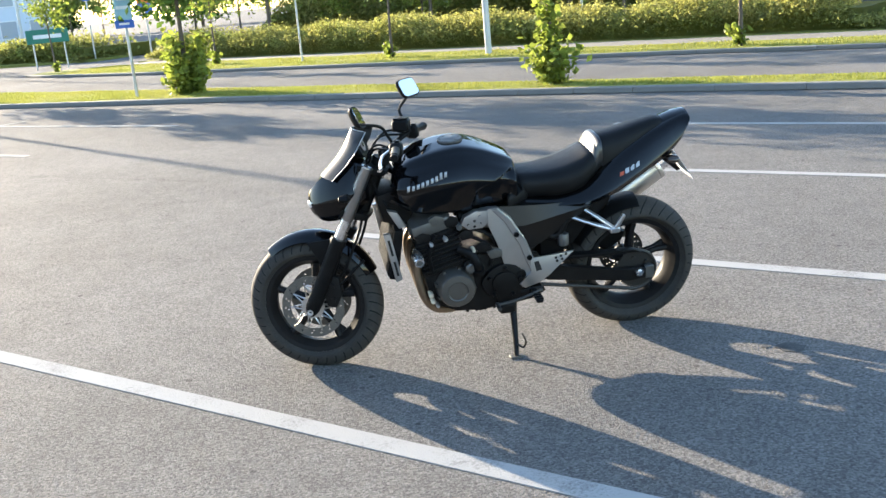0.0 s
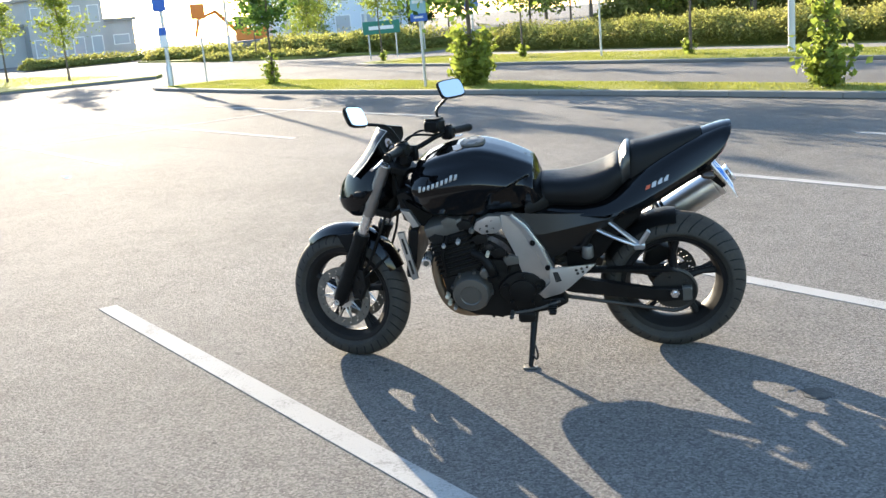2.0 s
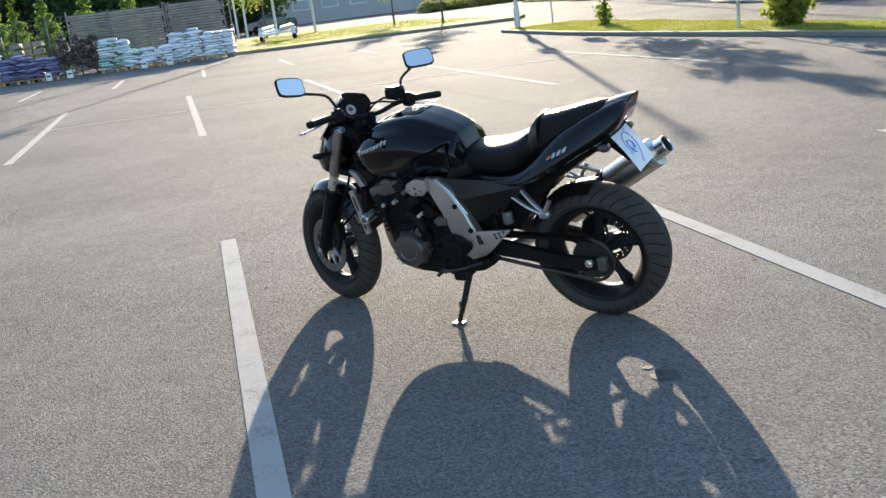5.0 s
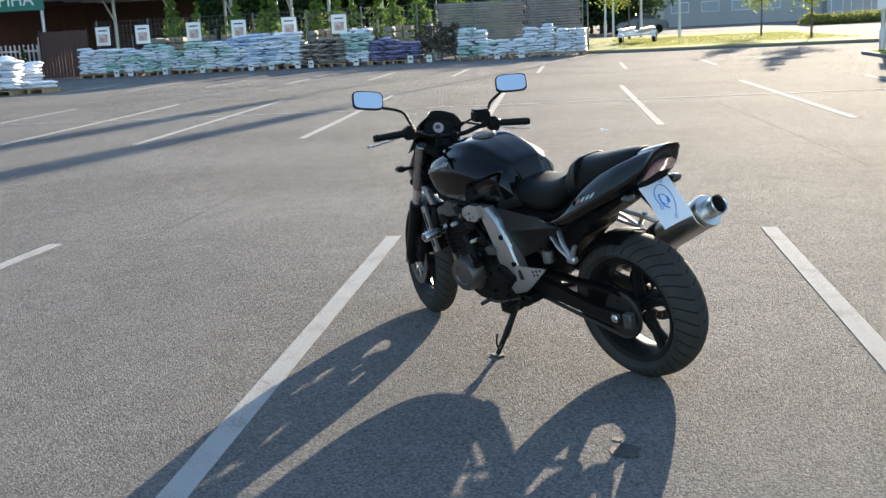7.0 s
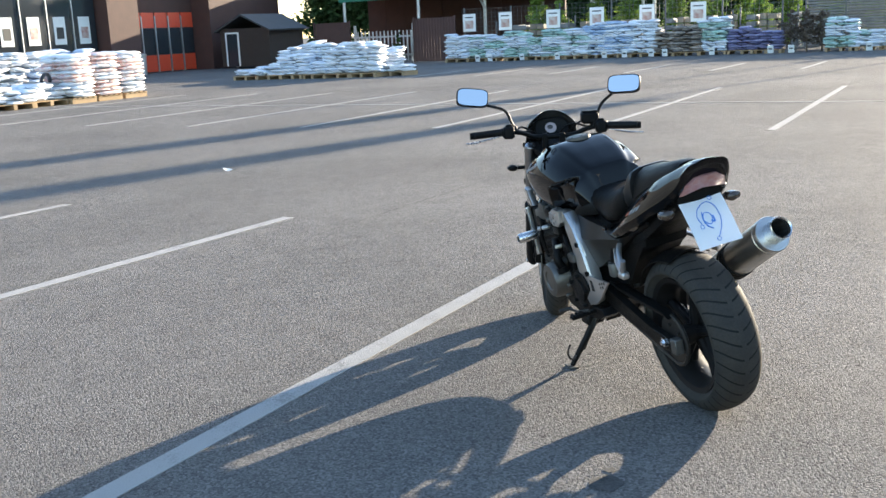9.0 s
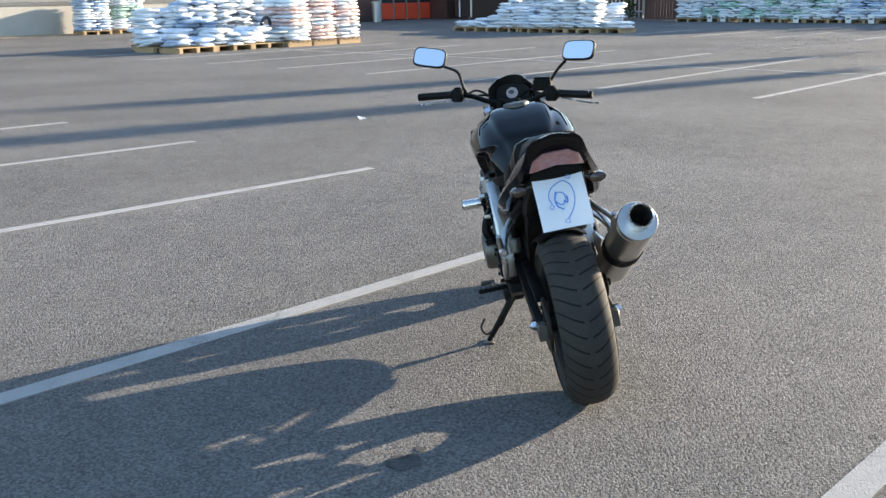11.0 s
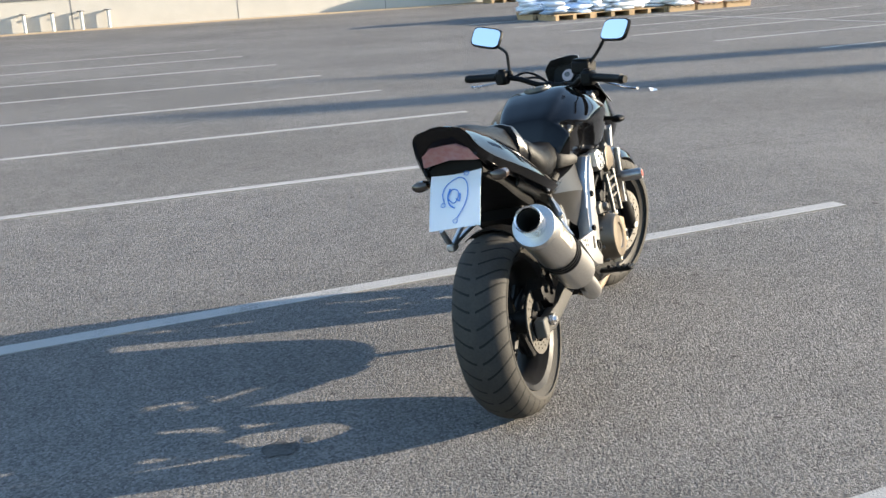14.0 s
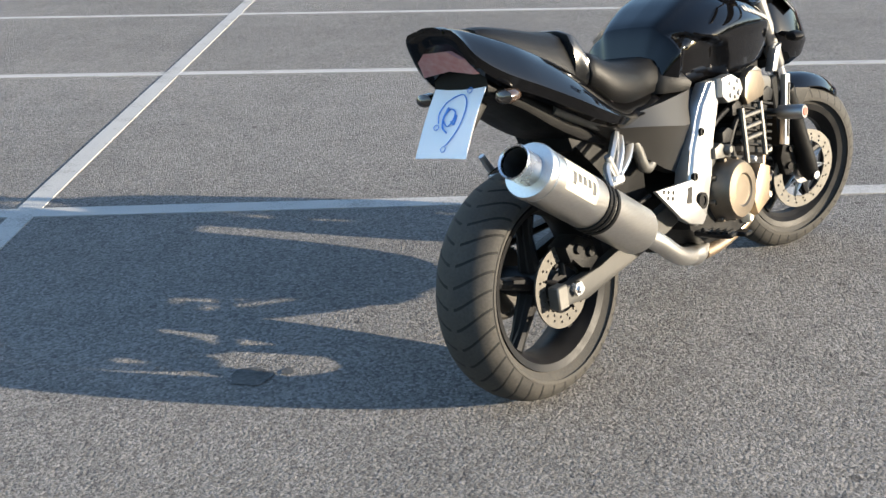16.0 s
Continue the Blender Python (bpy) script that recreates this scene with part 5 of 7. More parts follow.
prism(bm, [(0.34, 0.80), (0.42, 0.78), (0.40, 0.66), (0.30, 0.62), (0.26, 0.70)], -0.09, 0.09, 0.02)
bit("frame_head", bm, ENGINE_BLACK, bike, "black frame head and air duct")
# exhaust
for k, y in enumerate((0.135, 0.045, -0.045, -0.135)):
    bm = bmesh.new()
    tube(bm, smooth_path([(0.225, y, 0.53), (0.266, y, 0.505), (0.276, y, 0.43), (0.252, y * 0.95, 0.315), (0.198, y * 0.8 - 0.01, 0.238), (0.11, y * 0.55 - 0.03, 0.202), (0.02, y * 0.35 - 0.06, 0.196), (-0.06, -0.085 + 0.2 * y, 0.2)], 4), 0.0195, 12)
    bit("header_pipe", bm, PIPE, bike, "heat-stained exhaust header pipe")
bm = bmesh.new()
tube(bm, smooth_path([(-0.04, -0.085, 0.205), (-0.14, -0.12, 0.218), (-0.23, -0.155, 0.242), (-0.31, -0.178, 0.275), (-0.39, -0.186, 0.328), (-0.468, -0.188, 0.376)], 4), [0.036] * 4 + [0.026] * 17, 14)
bit("link_pipe", bm, TITAN, bike, "heat-stained link pipe")
MUF0, MUF1 = Vector((-0.462, -0.183, 0.374)), Vector((-0.903, -0.219, 0.641))
MUF = (MUF1 - MUF0).to_track_quat("Y", "Z").to_matrix().to_4x4()
MUF.translation = MUF0
ln = (MUF1 - MUF0).length
bm = bmesh.new()
lathe(bm, [(0.03, -0.02), (0.036, 0.0), (0.058, 0.028), (0.064, 0.04), (0.064, ln - 0.012), (0.062, ln - 0.010), (0.062, ln - 0.006), (0.0655, ln - 0.003), (0.0655, ln + 0.012), (0.063, ln + 0.016), (0.037, ln + 0.018)], 48, MUF)
muffler = bit("muffler", bm, TITAN, bike, "brushed steel round muffler", 35)
bm = bmesh.new()
lathe(bm, [(0.039, ln + 0.016), (0.039, ln + 0.068), (0.041, ln + 0.074), (0.039, ln + 0.078), (0.035, ln + 0.074), (0.034, ln - 0.06)], 36, MUF)
bit("tail_pipe", bm, POLISH, muffler, "bright round outlet", 35)
bm = bmesh.new()
lathe(bm, [(0.0006, ln - 0.05), (0.0336, ln - 0.05), (0.0336, ln + 0.066)], 32, MUF)
bit("outlet_bore", bm, HOLLOW, muffler, "sooty outlet bore", 35)
for f in (0.47, 0.51, 0.545):
    bm = bmesh.new()
    lathe(bm, [(0.0642, ln * f - 0.007), (0.068, ln * f - 0.005), (0.068, ln * f + 0.005), (0.0642, ln * f + 0.007)], 40, MUF)
    bit("clamp_band", bm, PLASTIC, muffler, "black rubber clamp band", 35)
bm = bmesh.new()
lathe(bm, [(0.0642, ln * 0.655), (0.0647, ln * 0.66), (0.0647, ln * 0.905), (0.0642, ln * 0.91)], 20, MUF, False, radians(132), radians(200))
lab = bit("maker_label", bm, LABEL, muffler, "cream maker's label", 60)
for k in range(5):
    bm = bmesh.new()
    a = radians(156)
    y0 = ln * (0.875 - 0.042 * k)
    lathe(bm, [(0.0649, y0), (0.0653, y0 - 0.002), (0.0653, y0 - 0.014), (0.0649, y0 - 0.016)], 6, MUF, False, a, a + radians(28 if k in (0, 4) else 19))
    bit("label_bar", bm, DARK_MARK, lab, "printed bar")
bm = bmesh.new()
tube(bm, smooth_path([(-0.66, -0.245, 0.545), (-0.62, -0.21, 0.58), (-0.57, -0.19, 0.60), (-0.47, -0.14, 0.64)], 3), 0.010, 8)
bit("muffler_hanger", bm, ALLOY, bike, "alloy muffler hanger")
# chain side
bm = bmesh.new()
P = [(-0.70 + 0.093 * math.cos(a), 0.294 + 0.093 * math.sin(a)) for a in [radians(84 + 192 * i / 20) for i in range(21)]]
P += [(-0.12 + 0.045 * math.cos(a), 0.36 + 0.045 * math.sin(a)) for a in [radians(-84 + 168 * i / 10) for i in range(11)]]
tube(bm, [(x, 0.101, z) for x, z in P] + [(P[0][0], 0.101, P[0][1])], 0.0085, 6)
bit("chain", bm, CHAIN, bike, "oily drive chain")
bm = bmesh.new()
prism(bm, [(-0.30, 0.42), (-0.50, 0.408), (-0.68, 0.402), (-0.72, 0.385), (-0.68, 0.39), (-0.50, 0.395), (-0.30, 0.405)], 0.085, 0.125, 0.002)
bit("chain_guard", bm, PLASTIC, bike, "black chain guard")
bm = bmesh.new()
secs = []
for k in range(15):
    a = radians(28 + (93 - 28) * k / 14)
    ring = [REAR + Vector(((0.318 - 0.03 * abs(u) ** 2.2) * math.cos(a), (0.095 - 0.02 * abs(k / 14 - 0.4)) * u, (0.318 - 0.03 * abs(u) ** 2.2) * math.sin(a))) for u in (-1, -0.6, -0.2, 0.2, 0.6, 1)]
    secs.append(ring + [p + Vector((0, 0, -0.004)) for p in ring[::-1]])
loft(bm, secs)
bit("rear_hugger", bm, PLASTIC, bike, "black rear tyre hugger", 50)
bm = bmesh.new()
tube(bm, [(-0.27, 0.0, 0.37), (-0.20, 0.0, 0.62)], 0.026, 12)
coil = [(-0.26 + 0.05 * t + 0.036 * math.cos(t * 40), 0.036 * math.sin(t * 40), 0.40 + 0.18 * t) for t in [i / 60 for i in range(61)]]
tube(bm, coil, 0.007, 6)
bit("rear_shock", bm, ENGINE_GREY, bike, "coil-over rear shock absorber")
bm = bmesh.new()
loft(bm, [ellipse((-0.36, 0.135, z), r, r, 14, (1, 0, 0), (0, 1, 0)) for z, r in ((0.475, 0.018), (0.48, 0.024), (0.525, 0.024), (0.53, 0.02))])
bit("fluid_reservoir", bm, ENGINE_GREY, bike, "small dark fluid reservoir")
bm = bmesh.new()
prism(bm, [(-0.585, 0.345), (-0.60, 0.395), (-0.66, 0.425), (-0.715, 0.405), (-0.70, 0.362), (-0.655, 0.35), (-0.63, 0.318)], -0.132, -0.07, 0.010)
for x, z in ((-0.625, 0.372), (-0.672, 0.392)):
    lathe(bm, [(0.0006, -0.142), (0.012, -0.142), (0.014, -0.136), (0.014, -0.12)], 12, Matrix.Translation((x, 0, z)))
bit("brake_caliper", bm, ENGINE_BLACK, bike, "black rear brake caliper")
bm = bmesh.new()
tube(bm, smooth_path([(-0.66, -0.11, 0.37), (-0.58, -0.12, 0.42), (-0.46, -0.14, 0.43), (-0.36, -0.15, 0.45)], 4), 0.006, 8)
bit("brake_hose", bm, PLASTIC, bike)
# belly clutter, levers, side stand
bm = bmesh.new()
prism(bm, [(-0.25, 0.318), (-0.27, 0.292), (-0.215, 0.262), (-0.12, 0.250), (-0.06, 0.262), (-0.05, 0.29), (-0.13, 0.305)], 0.10, 0.178, 0.008)
box(bm, -0.13, -0.06, 0.12, 0.20, 0.215, 0.262, 0.008)
bit("stand_bracket", bm, ENGINE_BLACK, bike, "black stand bracket")
bm = bmesh.new()
tube(bm, smooth_path([(-0.24, 0.225, 0.325), (-0.15, 0.235, 0.300), (-0.08, 0.23, 0.285), (-0.04, 0.235, 0.285)], 4), 0.006, 8)
tube(bm, [(-0.04, 0.225, 0.285), (-0.04, 0.28, 0.285)], 0.009, 8)
bit("gear_lever", bm, SWING_GREY, bike, "dark gear lever")
bm = bmesh.new()
tube(bm, smooth_path([(-0.24, -0.225, 0.325), (-0.15, -0.24, 0.285), (-0.09, -0.245, 0.275)], 4), 0.007, 8)
box(bm, -0.10, -0.06, -0.275, -0.235, 0.268, 0.282, 0.004)
bit("brake_pedal", bm, PLASTIC, bike, "black brake pedal")
bm = bmesh.new()
tube(bm, [(-0.125, 0.155, 0.25), (-0.118, 0.205, 0.18), (-0.108, 0.265, 0.10), (-0.102, 0.293, 0.062)], [0.016, 0.014, 0.012, 0.010], 10)
stand = bit("side_stand", bm, ENGINE_BLACK, bike, "black steel side stand, folded out")
bm = bmesh.new()
box(bm, -0.03, 0.03, -0.02, 0.02, -0.004, 0.004, 0.002, Matrix.Translation((-0.102, 0.296, 0.0585)) @ Matrix.Rotation(radians(10.4), 4, "X"))
bit("stand_foot", bm, ENGINE_GREY, stand, "worn steel foot plate")
bm = bmesh.new()
tube(bm, smooth_path([(-0.108, 0.263, 0.105), (-0.13, 0.30, 0.10), (-0.138, 0.315, 0.135), (-0.128, 0.295, 0.165)], 4), 0.0045, 6)
tube(bm, [(-0.14, 0.15, 0.26), (-0.115, 0.235, 0.12)], 0.006, 6)
bit("stand_spring", bm, CHAIN, stand, "dark return spring and toe loop")

# ---- planting ----
rng = np.random.default_rng(7)


def leaf_mesh(name, pts, size, mat, long=1.5, droop=0.0, seed=0):
    """Small folded leaves at pts, each turned its own way."""
    r = np.random.default_rng(seed)
    pts = np.asarray(pts, float)
    n = len(pts)
    d = r.normal(size=(n, 3))
    d[:, 2] = d[:, 2] * 0.7 - droop
    d /= np.linalg.norm(d, axis=1)[:, None]
    e = np.cross(d, r.normal(size=(n, 3)))
    e /= np.linalg.norm(e, axis=1)[:, None] + 1e-9
    f = np.cross(d, e)
    s = (size * r.uniform(0.6, 1.35, n))[:, None]
    a, b = pts - d * s * long / 2, pts + d * s * long / 2
    c1, c2 = pts + e * s * 0.5 + f * s * 0.12, pts - e * s * 0.5 + f * s * 0.12
    v = np.stack([a, c1, b, c2], 1).reshape(-1, 3)
    q = np.arange(4 * n).reshape(-1, 4)
    return raw_mesh(name, v.tolist(), q.tolist(), mat)


def tree(name, m, label, height, crown_low, crown_r, leaves, leaf, mat, trunk_r=0.06, sprouts=(), seed=1, limbs=14, top=0.5, spread=0.32, group="", lean=0.03, category="tree"):
    """A tapered trunk, limbs, and a crown of many leaves hung about the limbs; sprouts: (height, radius, leaves) at the foot."""
    r = np.random.default_rng(seed)
    root = empty(name, m, label, category, group)
    bm = bmesh.new()
    tp = [Vector((lean * height * (k / 6) ** 2 * r.normal(), lean * height * (k / 6) ** 2 * r.normal(), height * 0.97 * k / 6)) for k in range(7)]
    tp[0] = Vector((0, 0, 0))
    tube(bm, tp, [trunk_r * (1 - 0.85 * k / 6) * (1.25 if k == 0 else 1) for k in range(7)], 8)
    pts = []
    for i in range(limbs):
        u = (i + r.uniform(0, 0.9)) / limbs
        z = crown_low + (height - crown_low) * u * 0.96
        k = min(5, int(z / height * 6))
        base = tp[k].lerp(tp[k + 1], min(1.0, max(0.0, (z - tp[k].z) / (tp[k + 1].z - tp[k].z))))
        shape = (math.sin(math.pi * min(1, (u * 0.8 + 0.2)) ** 0.8) * (1 - top) + (1 - u) * top)
        ln = crown_r * max(0.16, shape) * r.uniform(0.7, 1.2)
        a = i * 2.4 + r.uniform(-0.4, 0.4)
        tip = base + Vector((math.cos(a) * ln, math.sin(a) * ln, ln * r.uniform(0.15, 0.6)))
        mid = base.lerp(tip, 0.5) + Vector((0, 0, -0.06 * ln))
        tube(bm, [base, mid, tip], [trunk_r * 0.38 * (1 - 0.6 * u), trunk_r * 0.22, trunk_r * 0.06], 5)
        per = int(leaves / limbs * (0.5 + 1.0 * ln / crown_r))
        t = r.uniform(0.25, 1.08, per)
        c = np.array(base)[None] * (1 - t)[:, None] + np.array(tip)[None] * t[:, None]
        pts.append(c + r.normal(size=(per, 3)) * ln * spread * np.array([1, 1, 0.62]))
    part("trunk", bm, BARK, root, "", 60)
    if pts:
        me = leaf_mesh("crown", np.concatenate(pts), leaf, mat, seed=seed)
        share("crown", me, root, Matrix.Identity(4))
    for k, (h, rad, n) in enumerate(sprouts):
        stems = max(5, int(30 * rad))
        which = r.integers(stems, size=n)
        ang = r.uniform(0, 6.283, stems)[which]
        reach, rise = (rad * r.uniform(0.35, 1.25, stems))[which], (h * r.uniform(0.45, 1.12, stems))[which]
        u = r.beta(1.5, 1.2, n)
        out_r = reach * u ** 0.8
        p = np.stack([out_r * np.cos(ang), out_r * np.sin(ang), rise * (0.03 + 0.97 * u ** 1.2)], 1) + r.normal(size=(n, 3)) * (0.045 + 0.10 * rad)
        p[:, 2] = np.abs(p[:, 2]) + 0.01
        share("shoot_clump", leaf_mesh("shoot_clump", p, leaf * 0.85, LEAF, seed=seed + 9 + k), root, Matrix.Identity(4))
    return root


Z = 0.08
tree("young_lime_tree", lot(10.4, -10.62, Z), "young lime tree with a bushy skirt of shoots", 5.2, 1.25, 1.15, 3000, 0.10, LEAF_DARK, 0.05, ((1.05, 0.5, 1500), (0.5, 0.42, 500)), 3, 16, 0.35)
tree("young_lime_tree", lot(2.55, -10.65, Z), "young lime tree with leafy shoots up its trunk", 5.4, 1.45, 1.1, 2600, 0.095, LEAF_DARK, 0.05, ((0.62, 0.36, 560), (1.5, 0.19, 420)), 4, 16, 0.35)
tree("young_lime_tree", lot(18.9, -10.55, Z), "young lime tree with a layered dark crown", 4.5, 1.35, 0.95, 2300, 0.10, LEAF_DARK, 0.04, ((0.75, 0.2, 260),), 5, 15, 0.85)
tree("young_lime_tree", lot(-5.5, -10.5, Z), "young lime tree on the grass strip", 5.2, 1.6, 1.2, 2200, 0.11, LEAF_DARK, 0.05, ((0.6, 0.3, 300),), 6, 14, 0.4)
verge_tree = tree("verge_tree", lot(10.6, -17.25, 0.07), "slender young tree on the verge", 4.8, 1.5, 0.95, 1100, 0.10, LEAF, 0.035, ((0.35, 0.13, 120),), 8, 13, 0.5, group="young trees along the verge")
for s, q, a, k in ((1.68, -16.25, 60, 1.05), (17.5, -17.95, 130, 0.95), (25.2, -18.0, 200, 0.9), (-6.5, -15.6, 300, 1.0), (44, -22.2, 30, 1.1)):
    t = copy_thing(verge_tree, lot(s, q, 0.07, a) @ Matrix.Scale(k, 4))
    t.scale = (k, k, k)
island_tree = tree("island_tree", lot(45.3, -10.0, Z), "thin young tree on the grass island", 4.6, 1.5, 0.95, 2200, 0.085, LEAF, 0.05, (), 11, 12, 0.8, group="young trees on the island")
t = copy_thing(island_tree, lot(38.5, -10.9, Z, 140))
t = copy_thing(island_tree, lot(52, -4.0, Z, 70))
t.scale = (1.3, 1.3, 1.3)

# hedge
def hedge(name, s0, s1, q0, q1, h, n, seed, label, leaf=0.085, slope=0.0):
    """A dense shrub hedge; q0 and q1 are its back and front at s = 0, and slope turns it across the lot."""
    r = np.random.default_rng(seed)
    s = r.uniform(s0, s1, n)
    u = r.beta(0.8, 2.2, n)
    q = q1 - (q1 - q0) * u
    top = h * (0.82 + 0.10 * np.sin(s * 2.1 + q) + 0.08 * np.sin(s * 5.3 + 2 * q) + 0.06 * np.sin(s * 0.6) + 0.10 * r.normal(size=n)) * np.clip(0.6 + (q1 - q) * 1.2, 0.6, 1.0)
    endf = np.clip(np.minimum(s - s0, s1 - s) / 1.2, 0.35, 1)
    z = 0.09 + top * endf * r.beta(2.0, 0.9, n)
    p = np.stack([s, q + slope * s + 0.12 * r.normal(size=n), z], 1)
    ob = new(name, leaf_mesh(name, p, leaf, HEDGE_LEAF, long=1.9, seed=seed))
    ob.matrix_basis = LOT
    tagged(ob, label, "hedge", kind="stuff")
    bm = bmesh.new()
    a, b, c, d = s0 + 0.3, s1 - 0.3, q0 + 0.2, q1 - 0.4
    prism(bm, [(a, c + slope * a), (b, c + slope * b), (b, d + slope * b), (a, d + slope * a)], 0.05, h * 0.55, axis="z")
    part("hedge_core", bm, HEDGE_LEAF, ob, "inner leaves")
    return ob


hedge("hedge", 0, 24.5, -22.3, -19.1, 0.86, 80000, 21, "dense yellow-green shrub hedge in low sun", 0.040, -0.085)
hedge("hedge", -30, 0, -22.3, -19.1, 0.86, 34000, 22, "dense yellow-green shrub hedge in low sun", 0.058, -0.085)
hedge("thicket", 9, 33, -39.5, -35.5, 2.0, 16000, 27, "hazy green thicket of young trees behind the road", 0.13, 0.0)
hedge("hedge", 31, 48, -27.5, -23.2, 1.0, 14000, 23, "low shrub bed beyond the side street", 0.09, 0.0)
hedge("hedge", 36, 52, -22.9, -21.9, 0.45, 4000, 26, "low shrub edging beyond the side street", 0.08, 0.0)
hedge("hedge", 52, 66, -27, -24, 0.8, 5000, 24, "low shrub bed beyond the side street", 0.11, 0.0)
hedge("hedge", 73, 76, -34, -18, 0.8, 4000, 25, "low shrub bed by the far building", 0.14, 0.0)

# grass blades on the raised beds
def blades(name, boxes, n, h, label, seed):
    r = np.random.default_rng(seed)
    v, f = [], []
    area = [(a1 - a0) * (b1 - b0) for a0, a1, b0, b1, z in boxes]
    for (s0, s1, q0, q1, z), ar in zip(boxes, area):
        k = int(n * ar / sum(area))
        p = np.stack([r.uniform(s0, s1, k), r.uniform(q0, q1, k)], 1)
        hh = h * r.uniform(0.4, 1.3, k) * (1 + 0.5 * np.sin(p[:, 0] * 1.7) * np.sin(p[:, 1] * 2.3))
        a = r.uniform(0, 6.283, k)
        dx, dy = np.cos(a) * 0.008, np.sin(a) * 0.008
        lx, ly = r.normal(size=k) * hh * 0.35, r.normal(size=k) * hh * 0.35
        for i in range(k):
            b = len(v)
            v += [(p[i, 0] - dx[i], p[i, 1] - dy[i], z), (p[i, 0] + dx[i], p[i, 1] + dy[i], z), (p[i, 0] + lx[i], p[i, 1] + ly[i], z + hh[i])]
            f.append((b, b + 1, b + 2))
    ob = new(name, raw_mesh(name, v, f, BLADE))
    ob.matrix_basis = LOT
    return tagged(ob, label, "grass", kind="stuff")


STRIPS = [(x, x + 2, sampled(STRIP_BACK, x + 1) + 0.1, sampled(KERB_FRONT, x + 1) - 0.25, 0.08) for x in range(-8, 24, 2)]
VERGES = [(x, x + 2, sampled(VERGE_BACK, x + 1) + 0.1, sampled(ROAD_FAR, x + 1) - 0.3, 0.07) for x in range(-10, 24, 2)]
blades("grass_blades", STRIPS, 46000, 0.028, "short sunlit lawn grass", 31)
blades("grass_blades", VERGES, 34000, 0.036, "rough verge grass gone to seed", 32)
blades("grass_blades", [(36.5, 52, -12.5, -3.0, 0.12)], 16000, 0.06, "island lawn grass", 33)

# woods and scattered trees behind
birch = tree("far_tree", lot(-8, -30, 0), "young birch tree behind the hedge", 7.5, 1.6, 1.7, 3800, 0.13, LEAF, 0.07, (), 41, 16, 0.5, group="trees behind the hedge")
willow = tree("far_tree", lot(4, -33, 0), "young broadleaf tree behind the hedge", 6.5, 1.2, 2.1, 4200, 0.13, LEAF, 0.07, (), 42, 16, 0.4, group="trees behind the hedge")
spots = [(-14, -28), (-19, -33), (-2, -29), (9, -27), (13, -31), (17, -28), (21, -33), (26, -29), (31, -41), (38, -39), (24, -44), (14, -40), (5, -42), (-6, -41), (45, -42), (52, -38), (58, -33), (33, -52), (48, -55), (62, -48), (70, -40), (-24, -28), (0, -36), (19, -38), (40, -48), (56, -60), (28, -36)]
for k, (s, q) in enumerate(spots):
    t = copy_thing(birch if k % 2 else willow, lot(s, q, 0, 47 * k))
    z = 0.8 + 0.45 * ((k * 37) % 10) / 10
    t.scale = (z, z, z)
dark_tree = tree("forest_tree", lot(92, 6, 0), "tall dark broadleaf tree of the wood behind", 13, 2.0, 4.2, 7000, 0.36, NEEDLE, 0.22, (), 51, 20, 0.35, group="wood behind the store yard", spread=0.38)
pine = tree("forest_tree", lot(94, 14, 0), "tall dark spruce of the wood behind", 15, 0.8, 3.2, 6500, 0.36, NEEDLE, 0.2, (), 52, 24, 0.95, group="wood behind the store yard", spread=0.3)
for k in range(34):
    s, q = 80 + 20 * ((k * 0.618) % 1) + (k % 3) * 2, 1 + 60 * ((k * 0.382 + 0.1) % 1)
    t = copy_thing(dark_tree if k % 3 else pine, lot(s, q, 0, 71 * k))
    z = 0.72 + 0.22 * ((k * 7) % 10) / 10
    t.scale = (z, z, z)
for k in range(18):
    s, q = 79 + 11 * ((k * 0.618) % 1), -4.6 + 0.75 * k
    t = copy_thing(dark_tree if k % 3 else pine, lot(s, q, 0, 37 * k))
    z = 0.70 + 0.14 * ((k * 7) % 10) / 10
    t.scale = (z, z, z)
for k, (s, q, z) in enumerate(((128, -40, 0.55), (112, -58, 0.6), (98, -70, 0.7), (84, -78, 0.8), (70, -82, 0.8), (56, -84, 0.85), (40, -80, 0.85), (22, -78, 0.9), (6, -76, 0.85), (-10, -74, 0.85), (-26, -72, 0.8), (-42, -66, 0.8), (14, -66, 0.7), (48, -74, 0.75))):
    t = copy_thing(dark_tree if k % 2 else pine, lot(s, q, 0, 53 * k))
    t.scale = (z, z, z)
thuja = tree("garden_tree", lot(42.0, 8.1, 0), "bright green potted conifer in the store yard", 3.6, 0.4, 0.66, 5200, 0.075, THUJA, 0.05, (), 61, 26, 0.95, group="trees for sale in the store yard")
for k, (s, q) in enumerate(((39.8, 16.3), (40.2, 14.6), (39.7, 12.7), (40.4, 10.9), (39.8, 9.0), (40.3, 7.2), (39.9, 5.9), (40.6, 17.8), (41.2, 13.6), (41.0, 9.9), (41.4, 4.4), (41.8, 2.6))):
    t = copy_thing(thuja, lot(s, q, 0, 40 * k))
    z = 0.88 + 0.08 * (k % 4)
    t.scale = (z, z, z)

# ---- street furniture ----
BLUE = material("sign_blue", (0.03, 0.11, 0.42), 0.4, color2=(0.04, 0.13, 0.46))
PALE_BLUE = material("sign_pale_blue", (0.30, 0.50, 0.56), 0.4, color2=(0.26, 0.45, 0.52))
ORANGE = material("sign_orange", (0.75, 0.22, 0.03), 0.5, color2=(0.66, 0.18, 0.03))
SIGN_GREEN = material("sign_green", (0.015, 0.16, 0.11), 0.4, color2=(0.02, 0.19, 0.13))
